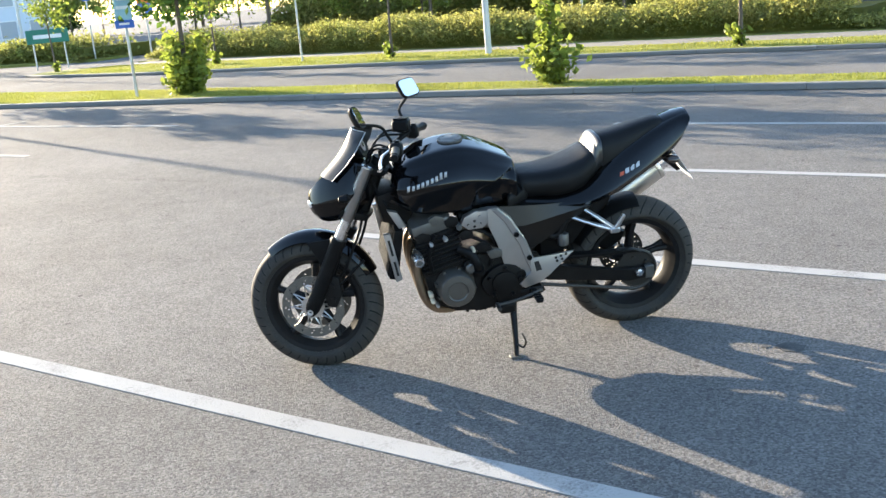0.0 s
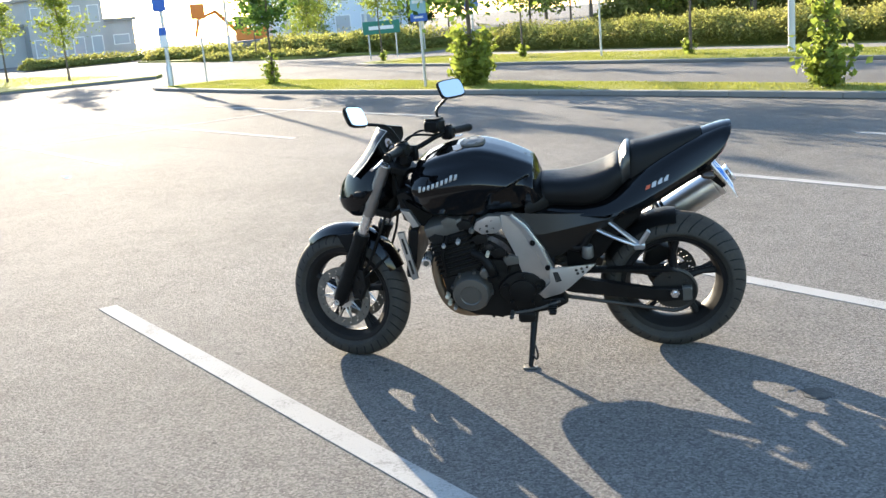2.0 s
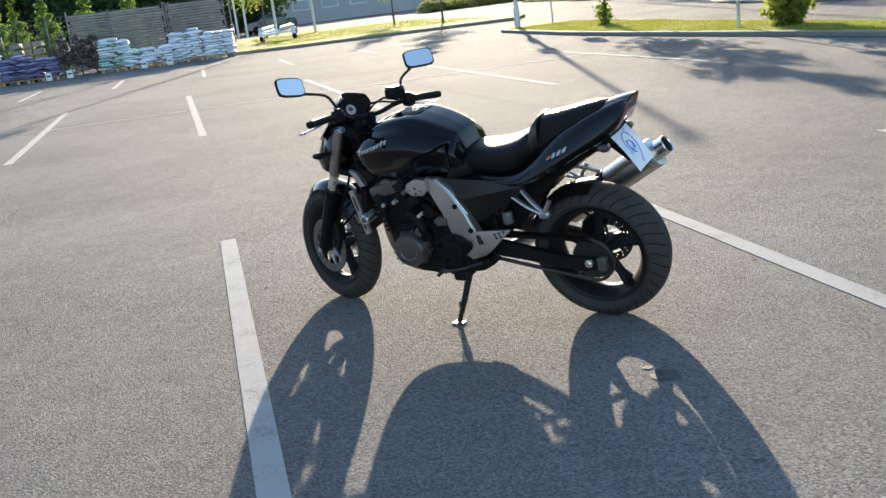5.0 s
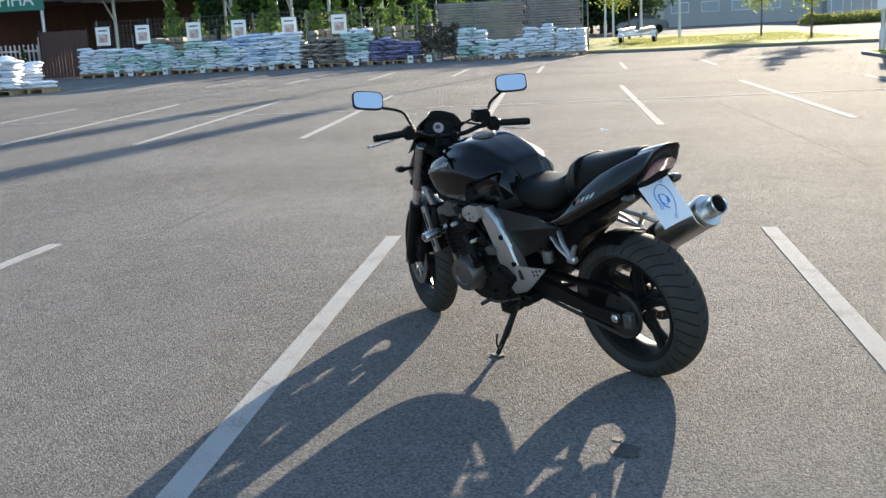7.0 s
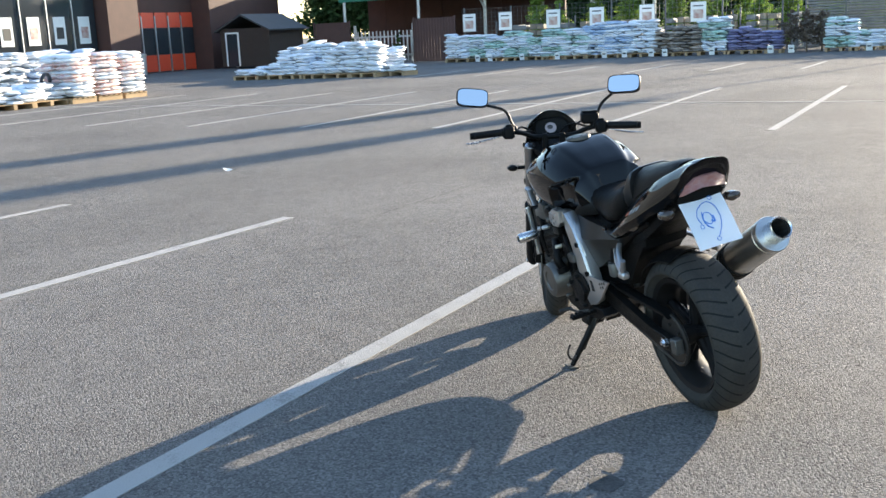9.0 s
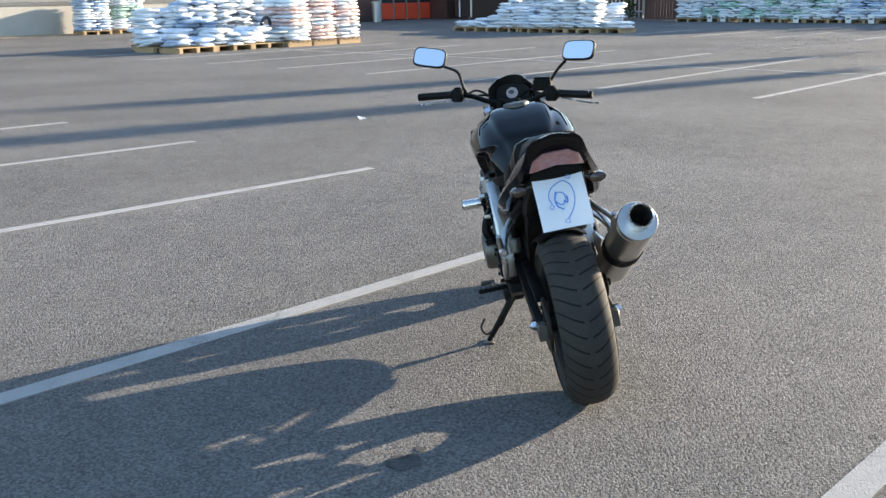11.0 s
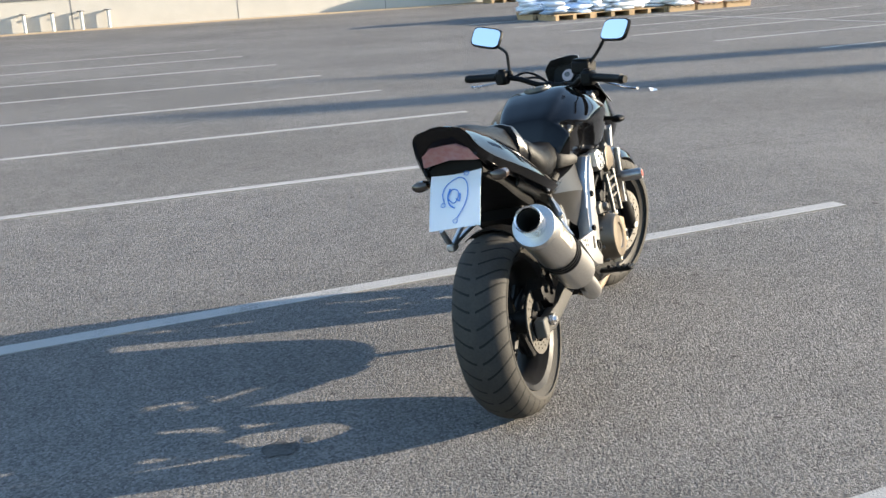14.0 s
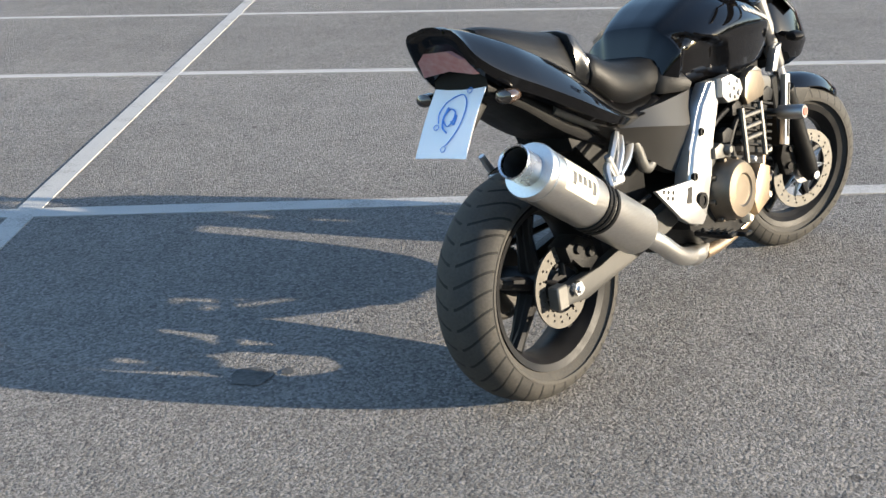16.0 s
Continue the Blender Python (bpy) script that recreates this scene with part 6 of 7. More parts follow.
SIGN_RED = material("sign_red", (0.62, 0.07, 0.04), 0.45, color2=(0.55, 0.06, 0.04))
WHITE = material("white_paint", (0.8, 0.8, 0.78), 0.5, color2=(0.7, 0.7, 0.68), scale=3)
YELLOW = material("yellow_paint", (0.72, 0.42, 0.04), 0.5, color2=(0.62, 0.36, 0.04))


def flat_box(name, mat, parent, x0, x1, y0, y1, z0, z1, label="", bevel=0.0, turn=None):
    bm = bmesh.new()
    box(bm, x0, x1, y0, y1, z0, z1, bevel, turn)
    return part(name, bm, mat, parent, label)


def pole(name, m, label, h, r, mat, category, group="", n=12):
    root = empty(name, m, label, category, group)
    bm = bmesh.new()
    tube(bm, [(0, 0, 0), (0, 0, h)], [r, r * 0.75], n)
    part("post", bm, mat, root, "", 60)
    return root


sign = pole("bus_stop_sign", lot(11.35, -10.15, Z, 30), "bus stop sign on a grey post", 2.5, 0.032, GALV, "sign")
flat_box("board", PALE_BLUE, sign, -0.17, 0.17, 0.035, 0.055, 1.45, 2.45, "pale blue timetable board", 0.005)
flat_box("board", BLUE, sign, -0.185, 0.185, 0.032, 0.058, 1.30, 1.45, "dark blue board", 0.005)
flat_box("printed_line", WHITE, sign, -0.1, 0.1, 0.058, 0.061, 1.36, 1.40, "white printed bar")
for k in range(4):
    flat_box("printed_line", WHITE, sign, -0.12, 0.12 - 0.03 * (k % 2), 0.055, 0.058, 1.65 + 0.16 * k, 1.71 + 0.16 * k, "white printed bar")
sign = pole("road_sign", lot(13.5, -17.2, 0.1, 30), "round orange road sign on a post", 2.3, 0.03, GALV, "sign")
bm = bmesh.new()
lathe(bm, [(0.0006, 0.05), (0.24, 0.05), (0.25, 0.045), (0.25, 0.038), (0.0006, 0.038)], 24, Matrix.Translation((0, 0, 2.0)))
part("disc", bm, ORANGE, sign, "orange round sign", 30)
sign = pole("road_sign", lot(31, -23.9, 0.1, 50), "round blue road sign on a post", 3.0, 0.035, GALV, "sign")
bm = bmesh.new()
lathe(bm, [(0.0006, 0.05), (0.31, 0.05), (0.32, 0.045), (0.32, 0.038), (0.0006, 0.038)], 24, Matrix.Translation((0, 0, 2.6)))
part("disc", bm, BLUE, sign, "blue round sign", 30)
sign = empty("street_name_sign", lot(29, -20.5, 0, 45), "green street name board on two posts", "sign")
for x in (-0.55, 0.55):
    bm = bmesh.new()
    tube(bm, [(x, 0, 0), (x, 0, 1.5)], 0.03, 8)
    part("post", bm, GALV, sign)
flat_box("board", SIGN_GREEN, sign, -0.75, 0.75, 0.03, 0.06, 0.95, 1.45, "green board", 0.01)
flat_box("printed_line", WHITE, sign, -0.5, 0.5, 0.06, 0.064, 1.12, 1.26, "white printed bar")
lamp = pole("street_lamp", lot(7.8, -17.2, 0.07, 20), "white street lamp post with red boards", 8.0, 0.075, WHITE_POLE, "street lamp")
bm = bmesh.new()
tube(bm, smooth_path([(0, 0, 7.9), (0.0, 0.3, 8.25), (0.0, 1.0, 8.35)], 4), 0.04, 8)
part("arm", bm, WHITE_POLE, lamp, "", 60)
flat_box("lamp_head", GALV, lamp, -0.14, 0.14, 0.9, 1.6, 8.3, 8.42, "grey lamp head", 0.04)
for k in range(3):
    flat_box("board", SIGN_RED, lamp, -0.19, 0.19, 0.08, 0.10, 1.75 + 0.28 * k, 1.98 + 0.28 * k, "orange-red board", 0.01)
for s, q, h, gr in ((45, -21.2, 9, 0.07), (-9, -13.4, 8, 0.075), (39, -26, 9, 0.07)):
    lamp = pole("street_lamp", lot(s, q, 0, 20), "pale street lamp post", h, gr, WHITE_POLE, "street lamp", "far street lamps")
    flat_box("lamp_head", GALV, lamp, -0.14, 0.14, -0.1, 0.7, h - 0.05, h + 0.08, "grey lamp head", 0.03)
mast = pole("lamp_mast", lot(24.5, -9.9, Z, 50), "tall galvanised lamp mast with boards and signs", 5.2, 0.062, GALV, "lamp mast", n=16)
bm = bmesh.new()
lathe(bm, [(0.09, 0.0), (0.09, 0.55), (0.07, 0.62)], 16, Matrix.Rotation(radians(90), 4, "X"))
part("foot_sleeve", bm, GALV, mast, "wider foot sleeve", 40)
flat_box("board", WHITE, mast, -0.13, 0.13, 0.11, 0.13, 1.15, 1.75, "small white notice board", 0.01)
flat_box("board", BLUE, mast, -0.12, 0.12, 0.13, 0.14, 1.5, 1.72, "blue notice", 0.005)
flat_box("board", BLUE, mast, -0.2, 0.2, 0.11, 0.14, 2.2, 2.6, "blue notice board", 0.01)
flat_box("lamp_head", GALV, mast, -0.10, 0.10, -0.12, 0.22, 5.15, 5.24, "grey lamp head", 0.05)
sign = pole("road_sign", lot(24.6, -11.1, Z, 50), "small orange road sign on a thin post", 2.35, 0.028, GALV, "sign")
flat_box("board", ORANGE, sign, -0.22, 0.22, 0.03, 0.05, 1.9, 2.35, "orange board", 0.02)
sign = pole("road_sign", lot(27, -23.5, 0, 50), "stack of orange and blue road signs on a post", 3.2, 0.035, GALV, "sign")
for z0, mt in ((2.6, BLUE), (2.05, ORANGE), (1.6, BLUE)):
    flat_box("board", mt, sign, -0.28, 0.28, 0.035, 0.055, z0, z0 + 0.5, "road sign board", 0.02)
flag = pole("flag_pole", lot(55.4, -4.85, 0.1), "tall white flag pole with a limp flag", 12.6, 0.078, WHITE_POLE, "flag pole", "flag poles by the store yard")
bm = bmesh.new()
rows = []
for k in range(15):
    t = k / 14
    ln = 0.62 + 0.10 * math.sin(5 * t + 0.6) - 0.16 * max(0.0, t - 0.8) * 5
    fold = [(0.09 * math.sin(9.5 * u + 2.2 * t) * (0.3 + u), -0.085 - ln * u, 12.35 - 3.3 * t - 0.25 * u) for u in [j / 10 for j in range(11)]]
    rows.append(fold + [(x + 0.012, y, z) for x, y, z in fold[::-1]])
loft(bm, rows)
part("limp_flag", bm, WHITE, flag, "limp white flag cloth", 60)
copy_thing(flag, lot(52.1, -6.75, 0.1))
thin = pole("flag_pole", lot(60.7, -3.4, 0), "slim white flag pole", 12.0, 0.075, WHITE_POLE, "flag pole", "flag poles by the store yard")
copy_thing(thin, lot(64.5, -3.0, 0))

# guard rail and bright structures far across the road
rail = empty("guard_rail", lot(0, 0, 0), "galvanised tubular guard rail beyond the hedge", "railing")
for z in (1.25, 1.75):
    bm = bmesh.new()
    tube(bm, [(-24, -30, z + 0.4), (12, -30, z)], 0.05, 8)
    part("rail", bm, GALV, rail, "", 60)
for k in range(10):
    bm = bmesh.new()
    tube(bm, [(-24 + 4 * k, -30, 0), (-24 + 4 * k, -30, 2.15 - 0.045 * k)], 0.05, 8)
    part("post", bm, GALV, rail, "", 60)
for s, q, mt in ((4.6, -30, YELLOW), (-8.3, -28, ORANGE), (5.8, -31, SIGN_GREEN)):
    py = empty("advertising_pillar", lot(s, q, 0, 10), "brightly painted advertising pillar beyond the hedge", "pillar")
    flat_box("body", mt, py, -0.45, 0.45, -0.3, 0.3, 0.1, 2.4, "", 0.04)
    flat_box("base", KERB, py, -0.5, 0.5, -0.35, 0.35, 0, 0.1)
    flat_box("poster", WHITE, py, -0.3, 0.3, 0.3, 0.32, 1.0, 2.0, "pale poster")

# ---- store yard ----
PANEL = material("grey_wall_panel", (0.225, 0.228, 0.232), 0.55, color2=(0.20, 0.203, 0.207), scale=0.6, spec=0.3, bump=0.001, bump_scale=6)
PLINTH = material("plinth_concrete", (0.44, 0.415, 0.375), 0.9, color2=(0.36, 0.34, 0.31), scale=1.4, bump=0.002, bump_scale=40, fine=0.1)
FLASH = material("dark_flashing", (0.12, 0.12, 0.125), 0.5, color2=(0.16, 0.16, 0.16), scale=3)
BROWN = material("brown_cladding", (0.085, 0.04, 0.032), 0.75, color2=(0.06, 0.03, 0.025), scale=2.5, bump=0.003, bump_scale=25)
DARK_WOOD = material("stained_wood", (0.05, 0.033, 0.026), 0.75, color2=(0.035, 0.024, 0.02), scale=4, stretch=(1, 1, 6), bump=0.003, bump_scale=30)
RED = material("red_frame", (0.74, 0.085, 0.035), 0.4, color2=(0.66, 0.075, 0.035))
GLASS_DARK = material("dark_window", (0.03, 0.035, 0.04), 0.06, color2=(0.045, 0.05, 0.055), scale=0.7, spec=0.6)
ROOF = material("dark_roof", (0.05, 0.05, 0.052), 0.7, color2=(0.07, 0.07, 0.07), scale=2)
BAG_WHITE = material("white_bag", (0.74, 0.77, 0.82), 0.45, color2=(0.58, 0.63, 0.70), scale=7, bump=0.012, bump_scale=14, random=0.12)
BAG_RED = material("red_printed_bag", (0.76, 0.74, 0.72), 0.45, color2=(0.60, 0.25, 0.22), scale=9, amount=0.9, bump=0.012, bump_scale=14, random=0.1)
BAG_GREEN = material("green_printed_bag", (0.62, 0.72, 0.68), 0.45, color2=(0.16, 0.36, 0.30), scale=6, amount=0.9, bump=0.012, bump_scale=14, random=0.2)
BAG_BLUE = material("blue_printed_bag", (0.60, 0.68, 0.80), 0.45, color2=(0.22, 0.36, 0.58), scale=6, amount=0.8, bump=0.012, bump_scale=14, random=0.2)
BAG_BROWN = material("brown_bag", (0.09, 0.065, 0.05), 0.5, color2=(0.50, 0.45, 0.40), scale=6, amount=0.7, bump=0.012, bump_scale=14, random=0.3)
BAG_PURPLE = material("dark_violet_bag", (0.10, 0.09, 0.22), 0.5, color2=(0.30, 0.30, 0.42), scale=6, amount=0.7, bump=0.012, bump_scale=14, random=0.3)
PALLET = material("pallet_wood", (0.42, 0.29, 0.16), 0.85, color2=(0.30, 0.21, 0.12), scale=9, bump=0.003, bump_scale=60)
BLACK_FILM = material("black_film", (0.015, 0.015, 0.017), 0.35, color2=(0.03, 0.03, 0.03))


def bag_shape(lx, ly, h, seed):
    """A filled sack: a flattened pillow with pinched ends and a sagging middle."""
    r = np.random.default_rng(seed)
    v, f, nu, nv = [], [], 7, 8
    for i in range(nu):
        x = -1 + 2 * i / (nu - 1)
        pin = (1 - abs(x) ** 3.2) ** 0.55 if abs(x) < 1 else 0.0
        for j in range(nv):
            a = 2 * math.pi * (j + 0.5) / nv
            y = math.copysign(abs(math.cos(a)) ** 0.55, math.cos(a))
            z = math.copysign(abs(math.sin(a)) ** 0.7, math.sin(a))
            v.append((x * lx / 2, y * ly / 2 * (0.80 + 0.20 * pin) + 0.012 * r.normal(), h / 2 + z * h / 2 * (0.18 + 0.82 * pin) * (1.08 if abs(x) < 0.5 else 1.0) + 0.008 * r.normal()))
    for i in range(nu - 1):
        for j in range(nv):
            k = (j + 1) % nv
            f.append((i * nv + j, i * nv + k, (i + 1) * nv + k, (i + 1) * nv + j))
    f += [tuple(range(nv))[::-1], tuple(range((nu - 1) * nv, nu * nv))]
    return v, f


bag_meshes = {}


def bag_mesh(mat, k, lx, ly, h):
    key = (mat.name, k, lx)
    if key not in bag_meshes:
        v, f = bag_shape(lx, ly, h, k)
        bag_meshes[key] = raw_mesh("bag", v, f, mat, True)
    return bag_meshes[key]


def pallet_parts(root, lx=1.2, ly=0.8):
    for y in (-0.34, -0.17, 0, 0.17, 0.34):
        flat_box("board", PALLET, root, -lx / 2, lx / 2, y * ly / 0.8 - 0.05, y * ly / 0.8 + 0.05, 0.12, 0.144)
    for x in (-0.52, 0, 0.52):
        flat_box("bearer", PALLET, root, x * lx / 1.2 - 0.05, x * lx / 1.2 + 0.05, -ly / 2, ly / 2, 0.0, 0.12)


def bag_stack(m, layers, mats, label, group, seed, messy=0.03, neat=False):
    """Sacks piled crosswise in layers on a wooden pallet."""
    r = np.random.default_rng(seed)
    root = empty("bag_pallet", m, label, "pallet of bags", group)
    pallet_parts(root)
    h = 0.108
    layers = max(2, round(layers * 1.1))
    for k in range(layers):
        z = 0.140 + k * h * 0.92
        mat = mats[int(r.integers(len(mats)))] if r.uniform() < 0.2 else mats[(seed + (k // 4)) % len(mats)]
        shrink = 1.0 if k < layers - 2 else 0.97
        if k % 2 == 0:
            spots = [(-0.4, 0.0, 90), (0.0, 0.0, 90), (0.4, 0.0, 90)]
            lx, ly = 0.78, 0.41
        else:
            spots = [(-0.3, -0.2, 0), (0.3, -0.2, 0), (-0.3, 0.2, 0), (0.3, 0.2, 0)]
            lx, ly = 0.61, 0.41
        for x, y, a in spots:
            if k == layers - 1 and not neat and r.uniform() < 0.35:
                continue
            me = bag_mesh(mat, int(r.integers(3)), lx, ly, h)
            share("bag", me, root, Matrix.Translation((x * shrink + messy * r.normal(), y * shrink + messy * r.normal(), z)) @ Matrix.Rotation(radians(a + 90 * messy * r.normal()), 4, "Z") @ Matrix.Rotation(radians(75 * messy * r.normal()), 4, "Y") @ Matrix.Diagonal((r.uniform(0.93, 1.08), r.uniform(0.93, 1.1), r.uniform(0.95, 1.2), 1)))
    return root


W, R_, G_, B_, N_, V_ = [BAG_WHITE], [BAG_RED, BAG_WHITE], [BAG_GREEN, BAG_WHITE], [BAG_BLUE, BAG_WHITE], [BAG_BROWN], [BAG_PURPLE]
# first island of sacks
for k, (s, q, n, mats, a, neat) in enumerate((
        (10.3, 18.75, 3, B_, 4, 0), (11.5, 18.8, 4, W, -3, 0), (12.6, 18.85, 4, W, 2, 0), (13.55, 18.9, 10, R_, 90, 1), (14.5, 18.95, 10, R_, 89, 1), (15.45, 19.0, 10, R_, 91, 1),
        (10.7, 20.7, 9, W, 3, 0), (11.6, 20.5, 11, B_, -2, 0), (12.9, 20.6, 11, W, 2, 0), (14.2, 20.7, 11, B_, 1, 0), (15.5, 20.8, 11, B_, -2, 0),
        (10.2, 19.7, 4, B_, 2, 0))):
    bag_stack(lot(s - 1.2, q, 0, a), n, mats, "pallet of white sacks at the front of the store" if n > 5 else "half-sold pallet of white sacks", "first block of sack pallets", 100 + k, 0.02 if neat else 0.055, bool(neat))
ob = empty("tarpaulin_roll", lot(11.5, 18.75, 0.62), "black film bundle lying on the sacks", "film roll")
bm = bmesh.new()
tube(bm, smooth_path([(-0.25, -0.2, 0.0), (-0.05, -0.1, 0.16), (0.2, 0.05, 0.12), (0.35, 0.2, -0.02)], 4), [0.05] * 13, 8)
part("bundle", bm, BLACK_FILM, ob, "", 60)
# pallets by the wall
for k, (s, q) in enumerate(((14.2, 32.6), (15.75, 32.8))):
    bag_stack(lot(s, q, 0, 2 * k), 13, B_ if k == 0 else G_, "tall pallet of sacks beside the store wall", "pallets by the wall", 130 + k, 0.02, True)
# second block
for k, (s, q, n, mats, a) in enumerate((
        (22.6, 21.1, 2, W, 88), (22.7, 20.2, 4, W, 92), (22.8, 19.25, 6, W, 90), (22.7, 18.3, 4, W, 86), (22.8, 17.35, 8, W, 90), (22.8, 16.4, 9, W, 90),
        (24.1, 20.3, 8, W, 90), (24.1, 19.35, 10, W, 87), (24.1, 18.4, 9, W, 92), (24.1, 17.4, 9, W, 90), (24.1, 16.45, 7, W, 90), (23.4, 15.6, 2, W, 85))):
    bag_stack(lot(s, q, 0, a), n, mats, "pallet of white sacks near the yard gate", "second block of sack pallets", 150 + k, 0.04)
# long row along the fence
ROWS = [(-0.92, 6, W), (0.33, 8, W), (1.4, 4, W), (2.12, 4, G_), (2.98, 8, G_), (5.65, 5, V_), (6.55, 6, V_), (7.72, 10, G_), (8.7, 7, N_), (9.6, 6, N_), (10.55, 10, W), (11.5, 10, B_), (12.5, 10, B_), (13.4, 8, G_),
        (14.3, 8, G_), (15.2, 6, G_), (16.1, 8, G_), (17.0, 6, G_), (17.9, 7, G_), (18.92, 8, W)]
for k, (q, n, mats) in enumerate(ROWS):
    bag_stack(lot(34.5 + 0.1 * math.sin(k * 2.2), q, 0, 90 + 2 * math.sin(k * 1.7)), round(n * 1.25), mats, {"white_bag": "pallet of pale sacks along the yard fence", "green_printed_bag": "pallet of green-printed sacks along the yard fence", "blue_printed_bag": "pallet of blue-printed sacks along the yard fence", "brown_bag": "pallet of dark brown sacks along the yard fence", "dark_violet_bag": "pallet of dark violet sacks along the yard fence"}[mats[0].name], "row of pallets along the yard fence", 200 + k, 0.035)
# price cards
card_root = None
for k, q in enumerate((1.0, 1.95, 4.65, 5.4, 7.6, 9.45, 10.0, 11.1, 11.95, 14.0, 15.6, 17.1, 17.7)):
    m = lot(33.7, q, 0, 90)
    if card_root is None:
        card_root = empty("price_card", m, "white price card leaning before the pallets", "price card", "price cards")
        flat_box("card", WHITE, card_root, -0.11, 0.11, -0.01, 0.01, 0.02, 0.31, "", 0.004, Matrix.Rotation(radians(-10), 4, "X"))
        flat_box("printed_line", DARK_MARK, card_root, -0.07, 0.07, 0.012, 0.014, 0.16, 0.21, "dark printed bar", 0, Matrix.Rotation(radians(-10), 4, "X"))
    else:
        copy_thing(card_root, m)
# dark shrubs for sale in the gap
for k, q in enumerate((3.75, 4.3, 4.9)):
    tree("potted_shrub", lot(34.9, q, 0, 50 * k), "bare brown potted shrub for sale", 1.6, 0.25, 0.5, 380, 0.10, BARK, 0.03, (), 70 + k, 10, 0.3, group="shrubs for sale", category="shrub")
# fence with posters
fence = empty("yard_fence", lot(36.0, 0, 0), "dark mesh fence round the store yard", "fence")
for k in range(10):
    q = -1.6 + 2.34 * k
    bm = bmesh.new()
    tube(bm, [(0, q, 0), (0, q, 2.35)], 0.035, 8)
    part("post", bm, FLASH, fence, "", 60)
bm = bmesh.new()
for k in range(116):
    q = -1.6 + 0.184 * k
    box(bm, -0.004, 0.004, q - 0.004, q + 0.004, 0.05, 2.3)
for k in range(12):
    z = 0.1 + 0.2 * k
    box(bm, -0.006, 0.006, -1.6, 19.5, z - 0.005, z + 0.005)
tagged(part("mesh_panel", bm, FLASH, fence, "dark wire mesh"), kind="stuff")
PHOTO = material("poster_print", (0.42, 0.20, 0.17), 0.5, color2=(0.6, 0.52, 0.45), scale=4, amount=1.0)
first = None
for q in (8.7, 10.85, 13.05, 15.05, 17.35, 19.15):
    m = lot(35.88, q, -0.42, 90)
    if first is None:
        first = empty("poster", m, "white poster with a picture on the yard fence", "poster", "posters on the yard fence")
        flat_box("sheet", WHITE, first, -0.32, 0.32, 0.0, 0.02, 1.72, 2.5, "", 0.006)
        flat_box("picture", PHOTO, first, -0.2, 0.2, 0.02, 0.024, 1.85, 2.2, "printed picture")
        flat_box("printed_line", DARK_MARK, first, -0.2, 0.2, 0.02, 0.023, 2.32, 2.37, "dark printed bar")
    else:
        copy_thing(first, m)
# stock behind the fence
GREY_STOCK = material("grey_stock", (0.26, 0.25, 0.24), 0.6, color2=(0.12, 0.11, 0.10), scale=3, bump=0.01, bump_scale=12)
TAN_STOCK = material("tan_stock", (0.34, 0.27, 0.19), 0.7, color2=(0.16, 0.12, 0.09), scale=2, bump=0.01, bump_scale=12)
for k, (q0, q1, h) in enumerate(((-1.4, 0.9, 2.2), (1.0, 4.8, 2.25), (5.1, 7.4, 1.6), (7.7, 11.0, 1.5), (11.3, 14.7, 1.6), (15.0, 18.6, 1.5))):
    st = empty("stock_rack", lot(38.1, 0, 0), "rack of stacked garden stock behind the fence", "rack", "racks behind the fence")
    for i in range(int((q1 - q0) / 0.42)):
        q = q0 + 0.42 * i
        for j in range(int(h / (0.11 if k < 2 else 0.28))):
            z = 0.15 + (0.11 if k < 2 else 0.28) * j
            if k < 2:
                if i == 0:
                    bm = bmesh.new()
                    tube(bm, [(-0.5 + 0.05 * (j % 3), q0 + 0.04 * (j % 4), z), (-0.47 + 0.05 * (j % 2), q1 - 0.05 * (j % 3), z + 0.012)], 0.046, 8)
                    part("roll", bm, GREY_STOCK, st, "", 60)
            else:
                g = ((i * 7 + j * 5 + k) % 5)
                if g < 4:
                    flat_box("crate", TAN_STOCK if g % 2 else GREY_STOCK, st, -0.5 + 0.05 * g, 0.4, q, q + 0.39 - 0.03 * g, z, z + 0.2 + 0.015 * g, "", 0.015)
    for q in (q0, q1):
        flat_box("upright", FLASH, st, -0.55, -0.49, q - 0.03, q + 0.03, 0, h + 0.2)

# canopy and green yard sign
can = empty("yard_canopy", lot(0, 0, 0), "open canopy over the garden yard", "canopy")
for k, q in enumerate((9.5, 12.5, 15.5, 18.5, 21.5)):
    bm = bmesh.new()
    tube(bm, [(42.3, q, 0), (42.3, q, 3.6)], 0.09, 8)
    part("column", bm, GALV, can, "", 60)
    bm = bmesh.new()
    tube(bm, [(50, q, 0), (50, q, 3.7)], 0.09, 8)
    part("column", bm, GALV, can, "", 60)
    bm = bmesh.new()
    tube(bm, [(42.3, q, 2.4), (41.0, q, 3.6)], 0.05, 6)
    part("brace", bm, WHITE_POLE, can, "", 60)
flat_box("roof", ROOF, can, 40.6, 54, 18, 34, 3.7, 4.0, "dark flat canopy roof")
flat_box("roof", ROOF, can, 40.6, 47, 8.5, 17.99, 3.7, 4.0, "dark flat canopy roof")
flat_box("fascia", PANEL, can, 40.4, 40.58, 8.5, 34, 3.62, 4.25, "pale fascia")
for k in range(5):
    flat_box("roof_light", WHITE, can, 42 + 2 * k, 42.5 + 2 * k, 18.5, 26, 3.65, 3.698, "pale roof strip")
# Added dark panels that stand for the deep shade under the canopy
shade_wall = tagged(empty("yard_wall", lot(0, 0, 0), "added dark wall standing for the shade under the yard canopy", "wall"), kind="structure")
